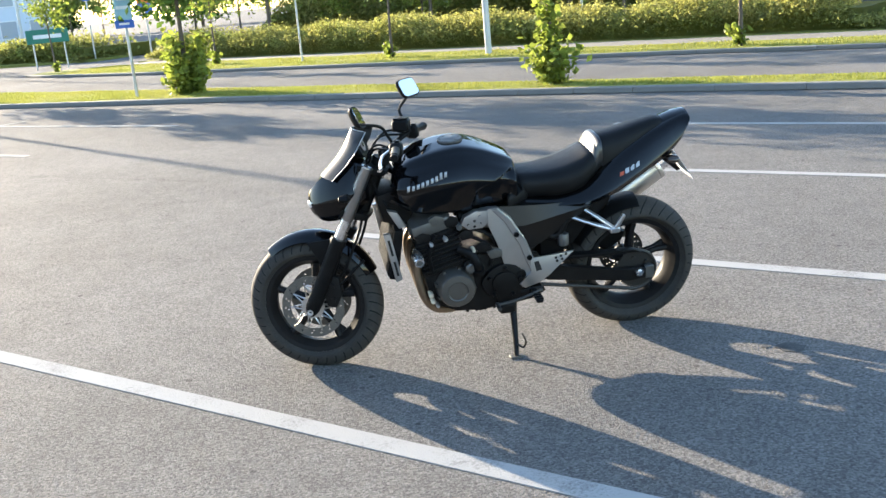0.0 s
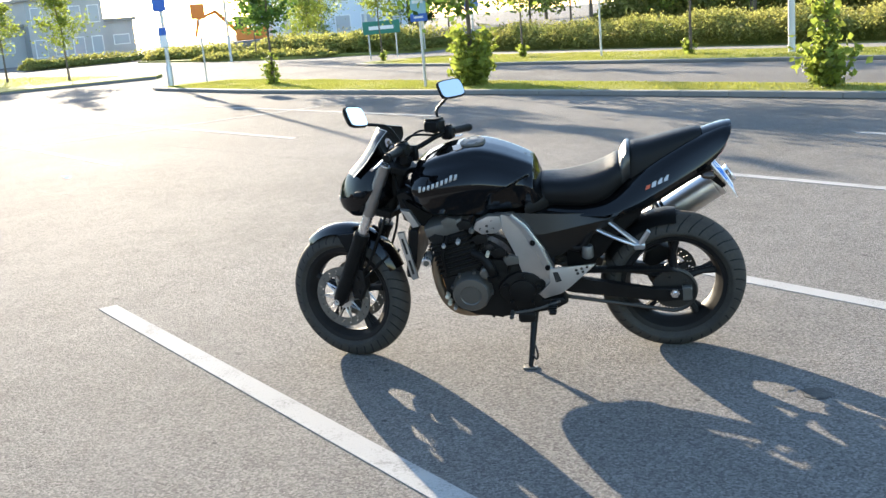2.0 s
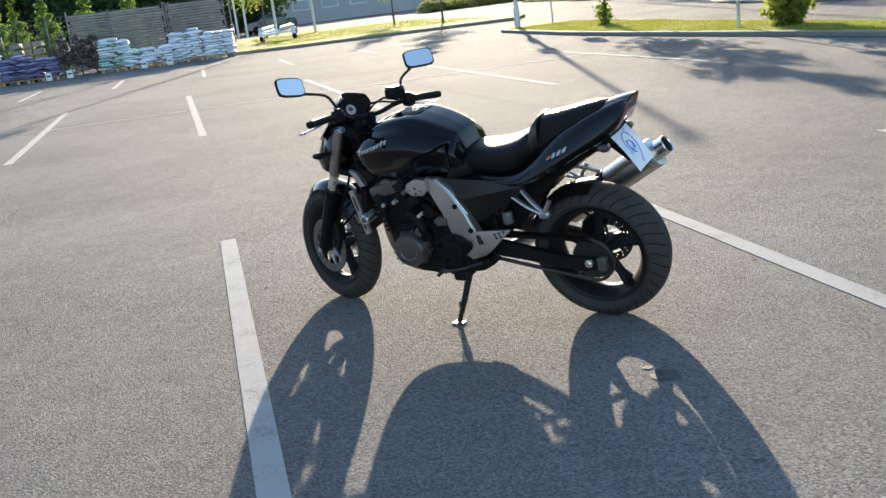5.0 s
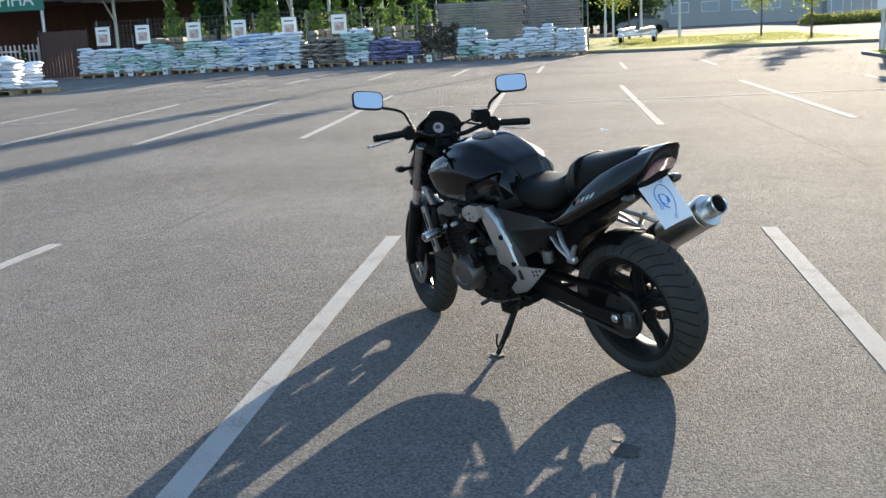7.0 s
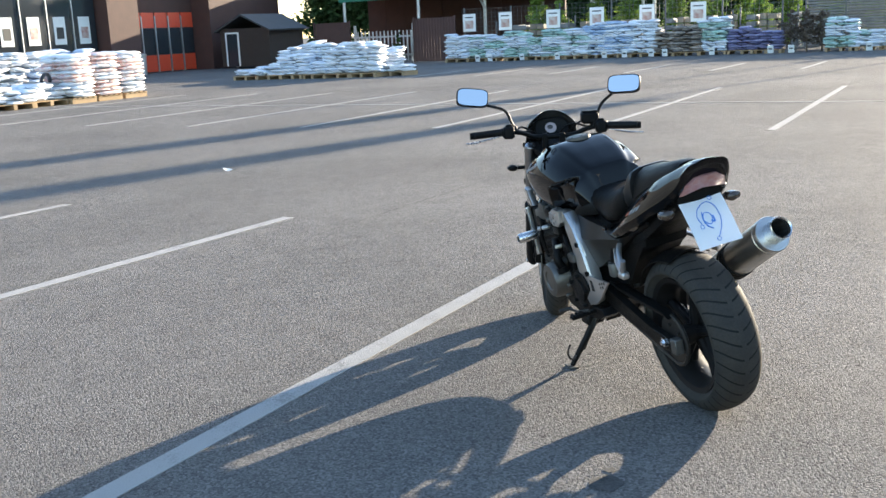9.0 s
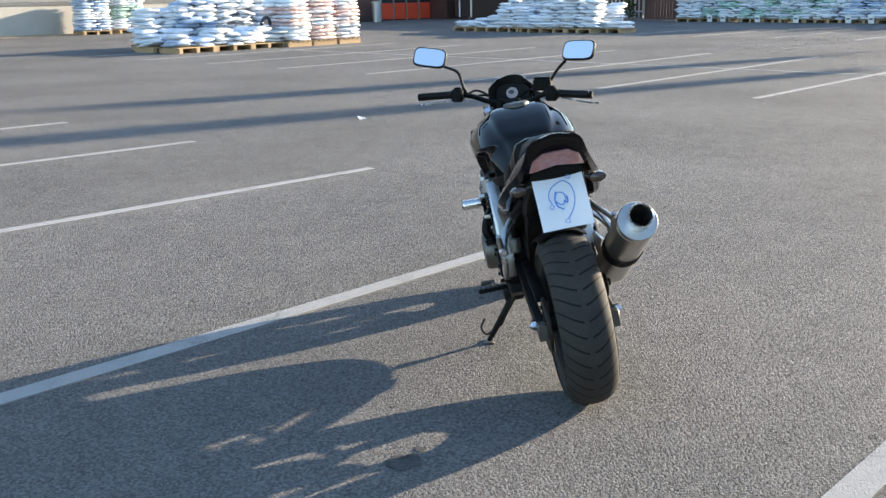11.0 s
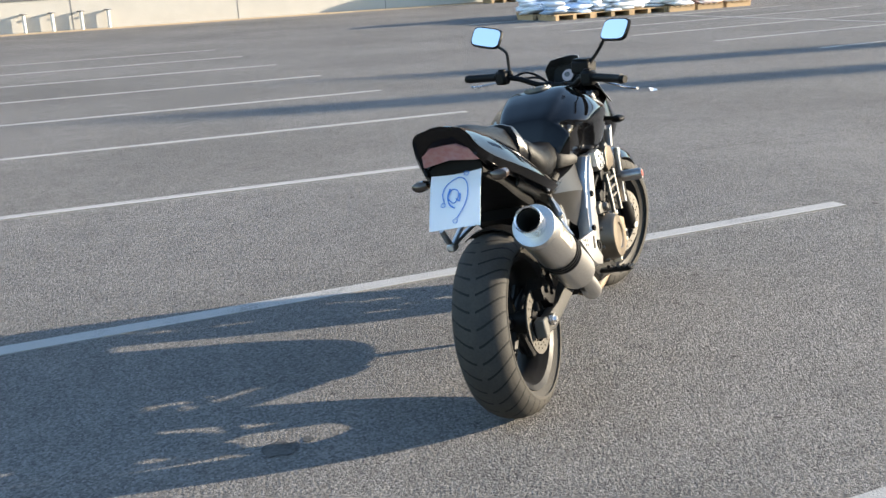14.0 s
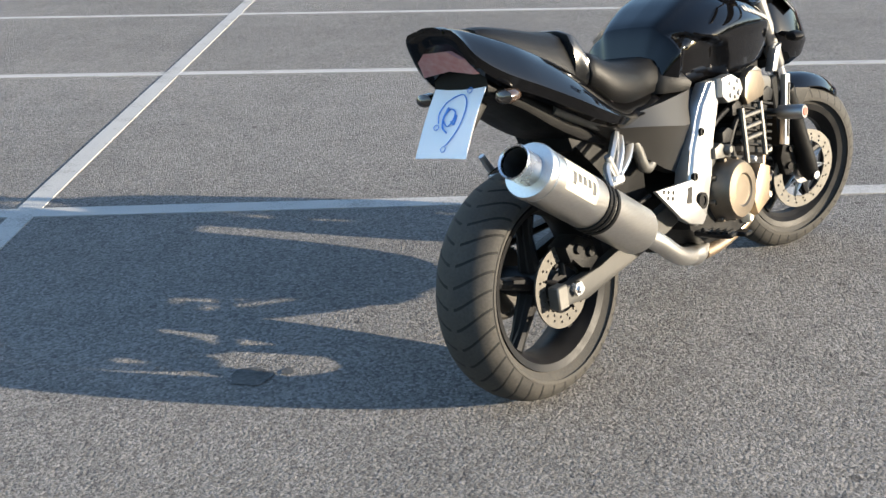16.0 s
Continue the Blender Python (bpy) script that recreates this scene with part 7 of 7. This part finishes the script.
for k in range(10):
    flat_box("wall_panel", BROWN, shade_wall, 50.2, 50.4, 20.2 + 1.35 * k, 21.53 + 1.35 * k, 0, 3.68)
ys = empty("yard_sign", lot(36.6, 22.05, 0, 90), "green yard sign with white letters", "sign")
flat_box("board", SIGN_GREEN, ys, 0.0, 4.6, 0.0, 0.12, 2.97, 4.17, "green board", 0.02)
flat_box("printed_line", WHITE, ys, 1.9, 3.3, 0.12, 0.125, 3.9, 3.98, "small white printed bar")
cu = bpy.data.curves.new("letters", "FONT")
cu.body, cu.size, cu.extrude, cu.align_x = "VIHERPIHA", 0.78, 0.012, "CENTER"
tmp = bpy.data.objects.new("tmp", cu)
me = bpy.data.meshes.new_from_object(tmp)
bpy.data.objects.remove(tmp)
me.materials.append(WHITE)
letters = new("lettering", me)
letters.parent = ys
letters.matrix_basis = Matrix.Translation((2.3, 0.13, 3.2)) @ Matrix.Rotation(radians(180), 4, "Z") @ Matrix.Rotation(radians(90), 4, "X")
tagged(letters, "white letters")
for x in (0.2, 4.4):
    bm = bmesh.new()
    tube(bm, [(x, -0.08, 0), (x, -0.08, 4.12)], 0.08, 8)
    part("post", bm, GALV, ys, "", 60)
# gate, brown screens, playhouse
gate = empty("picket_gate", lot(35.5, 23.5, 0, 90), "grey picket gate of the yard", "gate")
for k in range(15):
    flat_box("picket", GALV, gate, -1.5 + 0.21 * k, -1.44 + 0.21 * k, -0.02, 0.02, 0.1, 1.5 + 0.02 * (k % 2))
for z in (0.35, 1.2):
    flat_box("rail", GALV, gate, -1.55, 1.6, 0.02, 0.06, z, z + 0.08)
for x in (-1.6, 1.62):
    flat_box("post", GALV, gate, x - 0.05, x + 0.05, -0.05, 0.05, 0, 1.8)
for q0, q1, h in ((19.7, 21.8, 2.0), (25.4, 27.4, 2.0)):
    scr = empty("board_screen", lot(35.4, (q0 + q1) / 2, 0, 90), "brown stained board screen by the gate", "screen")
    n = int((q1 - q0) / 0.15)
    for k in range(n):
        x = -(q1 - q0) / 2 + 0.15 * k
        flat_box("board", BROWN, scr, x, x + 0.142, -0.015 - 0.008 * (k % 2), 0.015, 0.05, h)
    flat_box("post", BROWN, scr, -(q1 - q0) / 2 - 0.05, -(q1 - q0) / 2, -0.05, 0.05, 0, h + 0.05)
    flat_box("post", BROWN, scr, (q1 - q0) / 2, (q1 - q0) / 2 + 0.05, -0.05, 0.05, 0, h + 0.05)
tree("potted_conifer", lot(34.8, 22.3, 0), "dark green potted conifer by the gate", 1.5, 0.1, 0.35, 420, 0.07, NEEDLE, 0.03, (), 81, 14, 0.9, category="shrub")
hut = empty("garden_hut", lot(35.6, 30.8, 0, 90), "small dark wooden garden hut with white door frame", "hut")
flat_box("body", DARK_WOOD, hut, -1.5, 1.5, -1.4, 1.4, 0.1, 1.95, "", 0.02)
bm = bmesh.new()
prism(bm, [(-1.75, 1.85), (0, 2.65), (1.75, 1.85), (1.72, 1.78), (0, 2.55), (-1.72, 1.78)], -1.65, 1.65)
part("roof", bm, ROOF, hut, "dark felt roof")
for k in range(12):
    flat_box("cladding_board", DARK_WOOD, hut, -1.52, 1.52, 1.4, 1.425 + 0.004 * (k % 2), 0.15 + 0.15 * k, 0.285 + 0.15 * k)
for x0, x1, z0, z1 in ((0.35, 0.43, 0.12, 1.75), (1.12, 1.20, 0.12, 1.75), (0.35, 1.2, 1.70, 1.78)):
    flat_box("door_frame", WHITE, hut, x0, x1, 1.43, 1.47, z0, z1, "white door frame")
flat_box("door", GLASS_DARK, hut, 0.43, 1.12, 1.43, 1.45, 0.12, 1.70, "dark glazed door")

# store building
store = tagged(empty("store_building", lot(0, 0, 0), "large store building with grey panels and brown entrance", "building"), kind="structure")
flat_box("plinth", PLINTH, store, -34, 19.5, 33.85, 34.25, 0, 1.08, "pale concrete plinth")
for k in range(9):
    flat_box("plinth_joint", FLASH, store, -30.4 + 5.75 * k, -30.37 + 5.75 * k, 33.845, 33.87, 0.02, 1.06)
flat_box("flashing", FLASH, store, -34, 19.5, 33.82, 34.3, 1.08, 1.20, "dark flashing strip")
for k in range(9):
    s = -30.55 + 5.75 * k
    flat_box("wall_panel", PANEL, store, s + 0.06, min(s + 5.69, 19.5), 33.9, 34.3, 1.2, 8.0, "", 0.01)
    flat_box("panel_joint", GALV, store, s - 0.075, s + 0.075, 33.86, 34.0, 1.2, 8.0)
flat_box("wall", PANEL, store, -34, 19.5, 34.3, 60, 0, 8.05, "grey rear volume")
flat_box("wall", BROWN, store, 19.5, 28.1, 34.5, 60, 0, 8, "brown clad volume")
flat_box("sill_wall", RED, store, 19.5, 28.1, 34.2, 34.5, 0, 0.85, "red low wall below the windows")
for k in range(6):
    s = 19.7 + 1.4 * k
    flat_box("window_pane", GLASS_DARK, store, s, s + 1.32, 34.36, 34.42, 0.9, 4.2, "dark shop window")
    flat_box("window_frame", GALV, store, s - 0.05, s, 34.3, 34.44, 0.85, 4.25, "grey mullion")
    if k != 1:
        flat_box("window_poster", WHITE, store, s + 0.3, s + 0.94, 34.33, 34.35, 1.55, 2.75, "white poster in the window")
        flat_box("printed_line", PHOTO if k % 2 else DARK_MARK, store, s + 0.42, s + 0.82, 34.32, 34.331, 1.8, 2.3, "printed block")
    else:
        bm = bmesh.new()
        lathe(bm, [(0.0006, 34.32), (0.5, 34.32), (0.52, 34.34)], 24, Matrix.Translation((s + 0.66, 0, 2.5)))
        part("window_poster", bm, TAN_STOCK, store, "round poster in the window", 30)
flat_box("fascia", FLASH, store, 19.5, 28.1, 34.2, 34.5, 4.25, 4.9, "dark fascia")
flat_box("wall", BROWN, store, 28.1, 30.0, 33.6, 60, 0, 8, "brown brick pier")
flat_box("wall", BROWN, store, 34.75, 40.5, 33.4, 60, 0, 8, "brown brick pier")
flat_box("wall", BROWN, store, 30.0, 34.75, 34.6, 60, 2.9, 8, "brown wall above the doors")
flat_box("entrance_recess", FLASH, store, 30.0, 34.75, 35.2, 35.4, 0, 2.9, "dark entrance hall")
for k in range(5):
    s = 30.1 + 0.92 * k
    flat_box("door_frame", GALV, store, s, s + 0.07, 34.5, 34.62, 0, 2.75, "grey door frame")
    flat_box("door_panel", RED, store, s + 0.07, s + 0.90, 34.53, 34.58, 0.05, 0.85, "red door panel")
    flat_box("door_pane", GLASS_DARK, store, s + 0.07, s + 0.90, 34.54, 34.57, 0.87, 2.15, "dark door glass")
    flat_box("door_panel", RED, store, s + 0.07, s + 0.90, 34.53, 34.58, 2.17, 2.9, "red transom panel")
flat_box("brick_course", DARK_WOOD, store, 28.0, 30.1, 33.55, 33.6, 0, 0.3)
bn = empty("waste_bin", lot(29.3, 33.0, 0), "grey waste bin beside the entrance", "bin")
bm = bmesh.new()
lathe(bm, [(0.0006, 0.0), (0.2, 0.0), (0.23, 0.85), (0.25, 0.87), (0.25, 0.95), (0.12, 1.0), (0.0006, 1.0)], 20, Matrix.Rotation(radians(90), 4, "X"))
part("body", bm, GALV, bn, "", 40)
for k, q in enumerate((31.9,)):
    bo = empty("bollard", lot(34.8, q, 0), "grey post before the entrance", "bollard")
    bm = bmesh.new()
    tube(bm, [(0, 0, 0), (0, 0, 1.0), (0, 0, 1.04)], [0.06, 0.06, 0.03], 10)
    part("post", bm, GALV, bo, "", 60)

# ---- far things ----
def facade(name, m, w, d, h, floors, cols, wall_mat, label, pane=GLASS_DARK, roof=ROOF, shut=WHITE):
    root = empty(name, m, label, "building")
    flat_box("wall", wall_mat, root, -w / 2, w / 2, -d, 0, 0, h)
    flat_box("roof", roof, root, -w / 2 - 0.3, w / 2 + 0.3, -d - 0.3, 0.3, h, h + 0.35)
    for i in range(floors):
        for j in range(cols):
            x, z = -w / 2 + (j + 0.5) * w / cols, (i + 0.5) * h / floors
            a, b = 0.27 * w / cols, (0.26 if floors > 1 else 0.12) * h / floors
            wd = flat_box("window", shut, root, x - a - 0.08, x + a + 0.08, 0.0, 0.05, z - b - 0.08, z + b + 0.08)
            flat_box("pane", pane, wd, x - a, x + a, 0.05, 0.07, z - b, z + b)
    return root


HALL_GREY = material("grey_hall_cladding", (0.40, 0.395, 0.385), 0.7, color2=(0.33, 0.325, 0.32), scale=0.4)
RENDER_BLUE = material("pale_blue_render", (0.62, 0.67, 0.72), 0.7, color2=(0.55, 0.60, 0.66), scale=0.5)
BRICK_BROWN = material("brown_facade", (0.16, 0.10, 0.08), 0.8, color2=(0.12, 0.08, 0.065), scale=1)
CREAM = material("cream_facade", (0.55, 0.53, 0.48), 0.75, color2=(0.46, 0.44, 0.40), scale=0.3)
# Far panes are lightened in colour to stand for glare haze
HAZED_PANE = material("hazed_window", (0.36, 0.39, 0.42), 0.15, color2=(0.42, 0.45, 0.47), scale=0.5)
facade("apartment_building", lot(88, -52, 0, -120 + 180), 16, 12, 18, 6, 6, RENDER_BLUE, "pale blue and white apartment building", HAZED_PANE)
facade("apartment_building", lot(30, -62, 0, 0), 18, 10, 12, 4, 6, BRICK_BROWN, "brown apartment building behind trees")
facade("apartment_building", lot(-14, -64, 0, 0), 22, 10, 11, 4, 7, CREAM, "cream apartment building behind trees")
hall = facade("industrial_hall", lot(104, -23.8, 0, 97), 28, 14, 3.8, 1, 9, HALL_GREY, "long low pale industrial hall", HAZED_PANE, GREY_STOCK)
up = facade("industrial_hall", lot(103.4, -30, 0, 97), 8, 10, 6.3, 2, 4, HALL_GREY, "taller pale part of the industrial hall", HAZED_PANE, GREY_STOCK)


def car(m, paint, label):
    root = empty("car", m, label, "car")
    bm = bmesh.new()
    side = [(-2.1, 0.35), (-2.12, 0.75), (-1.95, 0.95), (-1.3, 1.0), (-0.75, 1.40), (0.45, 1.43), (1.05, 1.02), (1.9, 0.88), (2.12, 0.68), (2.12, 0.35)]
    rings = []
    for y, k in ((-0.85, 0.94), (-0.80, 1.0), (0.80, 1.0), (0.85, 0.94)):
        rings.append([(x, y * (0.86 if z > 1.1 else 1.0), 0.3 + (z - 0.3) * k) for x, z in side])
    loft(bm, rings)
    part("body", bm, paint, root, "", 35)
    for x0, x1, x2, x3 in ((-1.12, -0.72, -0.15, -0.15), (-0.05, -0.05, 0.42, 0.88)):
        for sgn in (1, -1):
            bm = bmesh.new()
            prism(bm, [(x0, 1.03), (x1, 1.34), (x2, 1.37), (x3, 1.03)], 0.715 * sgn, 0.80 * sgn)
            part("window", bm, GLASS_DARK, root)
    for x in (-1.3, 1.3):
        for sgn in (1, -1):
            bm = bmesh.new()
            lathe(bm, [(0.0006, -0.09), (0.2, -0.1), (0.31, -0.1), (0.32, -0.06), (0.32, 0.06), (0.31, 0.1), (0.2, 0.1), (0.0006, 0.09)], 20, Matrix.Translation((x, 0.8 * sgn, 0.32)))
            part("wheel", bm, PLASTIC, root, "", 40)
    return root


DARK_CAR = material("dark_car_paint", (0.02, 0.022, 0.026), 0.2, 0.3, color2=(0.025, 0.027, 0.03), coat=1)
WHITE_CAR = material("white_car_paint", (0.7, 0.7, 0.7), 0.25, color2=(0.64, 0.64, 0.64), coat=1)
car(lot(74, -5.7, 0, 110), DARK_CAR, "dark parked car beyond the grass island")
car(lot(-1.5, -29, 0.3, 12), WHITE_CAR, "white parked car behind the hedge")
car(lot(5.2, -34, 0.3, 30), DARK_CAR, "dark parked car behind the hedge")
TRAILER_STEEL = material("bright_galvanised", (0.72, 0.73, 0.74), 0.5, 0.3, color2=(0.6, 0.61, 0.62), scale=8)
tr = empty("boat_trailer", lot(44.0, -3.9, Z, 165), "galvanised boat trailer parked on the grass", "trailer")
for y in (-0.6, 0.6):
    bm = bmesh.new()
    tube(bm, smooth_path([(-1.9, y, 0.5), (0.5, y, 0.45), (1.6, y * 0.5, 0.45), (2.6, 0, 0.43)], 4), 0.06, 6)
    part("beam", bm, TRAILER_STEEL, tr, "", 60)
    bm = bmesh.new()
    lathe(bm, [(0.17, -0.08), (0.25, -0.08), (0.27, 0.0), (0.25, 0.08), (0.17, 0.08), (0.17, -0.08)], 18, Matrix.Translation((-0.6, y * 1.35, 0.27)))
    wh = part("wheel", bm, PLASTIC, tr, "black trailer tyre", 40)
    bm = bmesh.new()
    lathe(bm, [(0.0006, -0.06), (0.17, -0.05), (0.17, 0.05), (0.0006, 0.06)], 18, Matrix.Translation((-0.6, y * 1.35, 0.27)))
    part("rim", bm, TRAILER_STEEL, wh, "pale wheel rim", 40)
    bm = bmesh.new()
    lathe(bm, [(0.33, -0.11), (0.34, 0.11)], 14, Matrix.Translation((-0.6, y * 1.35, 0.27)), False, 0.1, math.pi - 0.1)
    part("mudguard", bm, TRAILER_STEEL, tr, "pale mudguard", 60)
for x in (-1.7, -1.2, -0.6, -0.1, 0.5, 1.0):
    bm = bmesh.new()
    tube(bm, [(x, -0.62, 0.72), (x, -0.3, 0.5), (x, 0.3, 0.5), (x, 0.62, 0.72)], 0.05, 6)
    part("cross_member", bm, TRAILER_STEEL, tr, "", 60)
for y in (-0.45, 0.45):
    bm = bmesh.new()
    tube(bm, [(-1.9, y, 0.72), (1.0, y, 0.66)], 0.07, 8)
    part("bunk_rail", bm, TRAILER_STEEL, tr, "pale padded bunk rail", 60)
dg = empty("excavator", lot(84, -41, 0, 60), "orange excavator at the far road works", "excavator")
flat_box("track", FLASH, dg, -1.6, 1.6, -1.2, -0.7, 0, 0.7, "", 0.15)
flat_box("track", FLASH, dg, -1.6, 1.6, 0.7, 1.2, 0, 0.7, "", 0.15)
flat_box("body", ORANGE, dg, -1.7, 1.2, -1.1, 1.1, 0.75, 1.9, "orange body", 0.1)
flat_box("cab", GLASS_DARK, dg, 0.1, 1.2, 0.1, 1.05, 1.9, 2.9, "dark cab", 0.08)
bm = bmesh.new()
tube(bm, [(1.1, -0.3, 1.6), (3.0, -0.3, 3.6), (4.6, -0.3, 3.0), (5.0, -0.3, 1.4)], [0.22, 0.2, 0.16, 0.12], 6)
part("boom", bm, ORANGE, dg, "orange boom", 40)

# sandy strip and low bollards along the foot of the store wall
SAND = material("dry_sand", (0.42, 0.31, 0.19), 0.95, color2=(0.30, 0.22, 0.14), scale=1.5, bump=0.004, bump_scale=50, fine=0.25)
rnd = random.Random(77)
bm = bmesh.new()
old = None
for i in range(141):
    s = -20 + i * 0.25
    edge = 32.75 + 0.05 * math.sin(s * 1.7) + rnd.uniform(-0.03, 0.03)
    col = [bm.verts.new(lot(s, q, z).translation) for q, z in ((edge, 0.003), (edge + 0.15, 0.014), (33.84, 0.024))]
    if old:
        for k in range(2):
            bm.faces.new((old[k], col[k], col[k + 1], old[k + 1]))
    old = col
strip = part("ground_strip", bm, SAND, None, "", 60)
tagged(strip, "narrow strip of dry tan sand along the wall", "sand strip", kind="structure")
UPRIGHT = Matrix.Rotation(math.pi / 2, 4, "X")
post = empty("bollard", lot(-3.2, 33.69, 0.016), "low pale steel post with flat dark cap by the wall", "bollard", "bollards along the store wall")
bm = bmesh.new()
lathe(bm, [(0.0006, 0.0), (0.055, 0.0), (0.055, 0.6), (0.0006, 0.6)], 14, UPRIGHT)
part("post", bm, WHITE_POLE, post, "", 40)
bm = bmesh.new()
lathe(bm, [(0.0006, 0.6), (0.13, 0.605), (0.14, 0.62), (0.13, 0.64), (0.0006, 0.645)], 18, UPRIGHT)
part("cap", bm, FLASH, post, "flat dark cap", 40)
for s in (-2.3, -1.35, -0.45):
    copy_thing(post, lot(s, 33.69, 0.016))
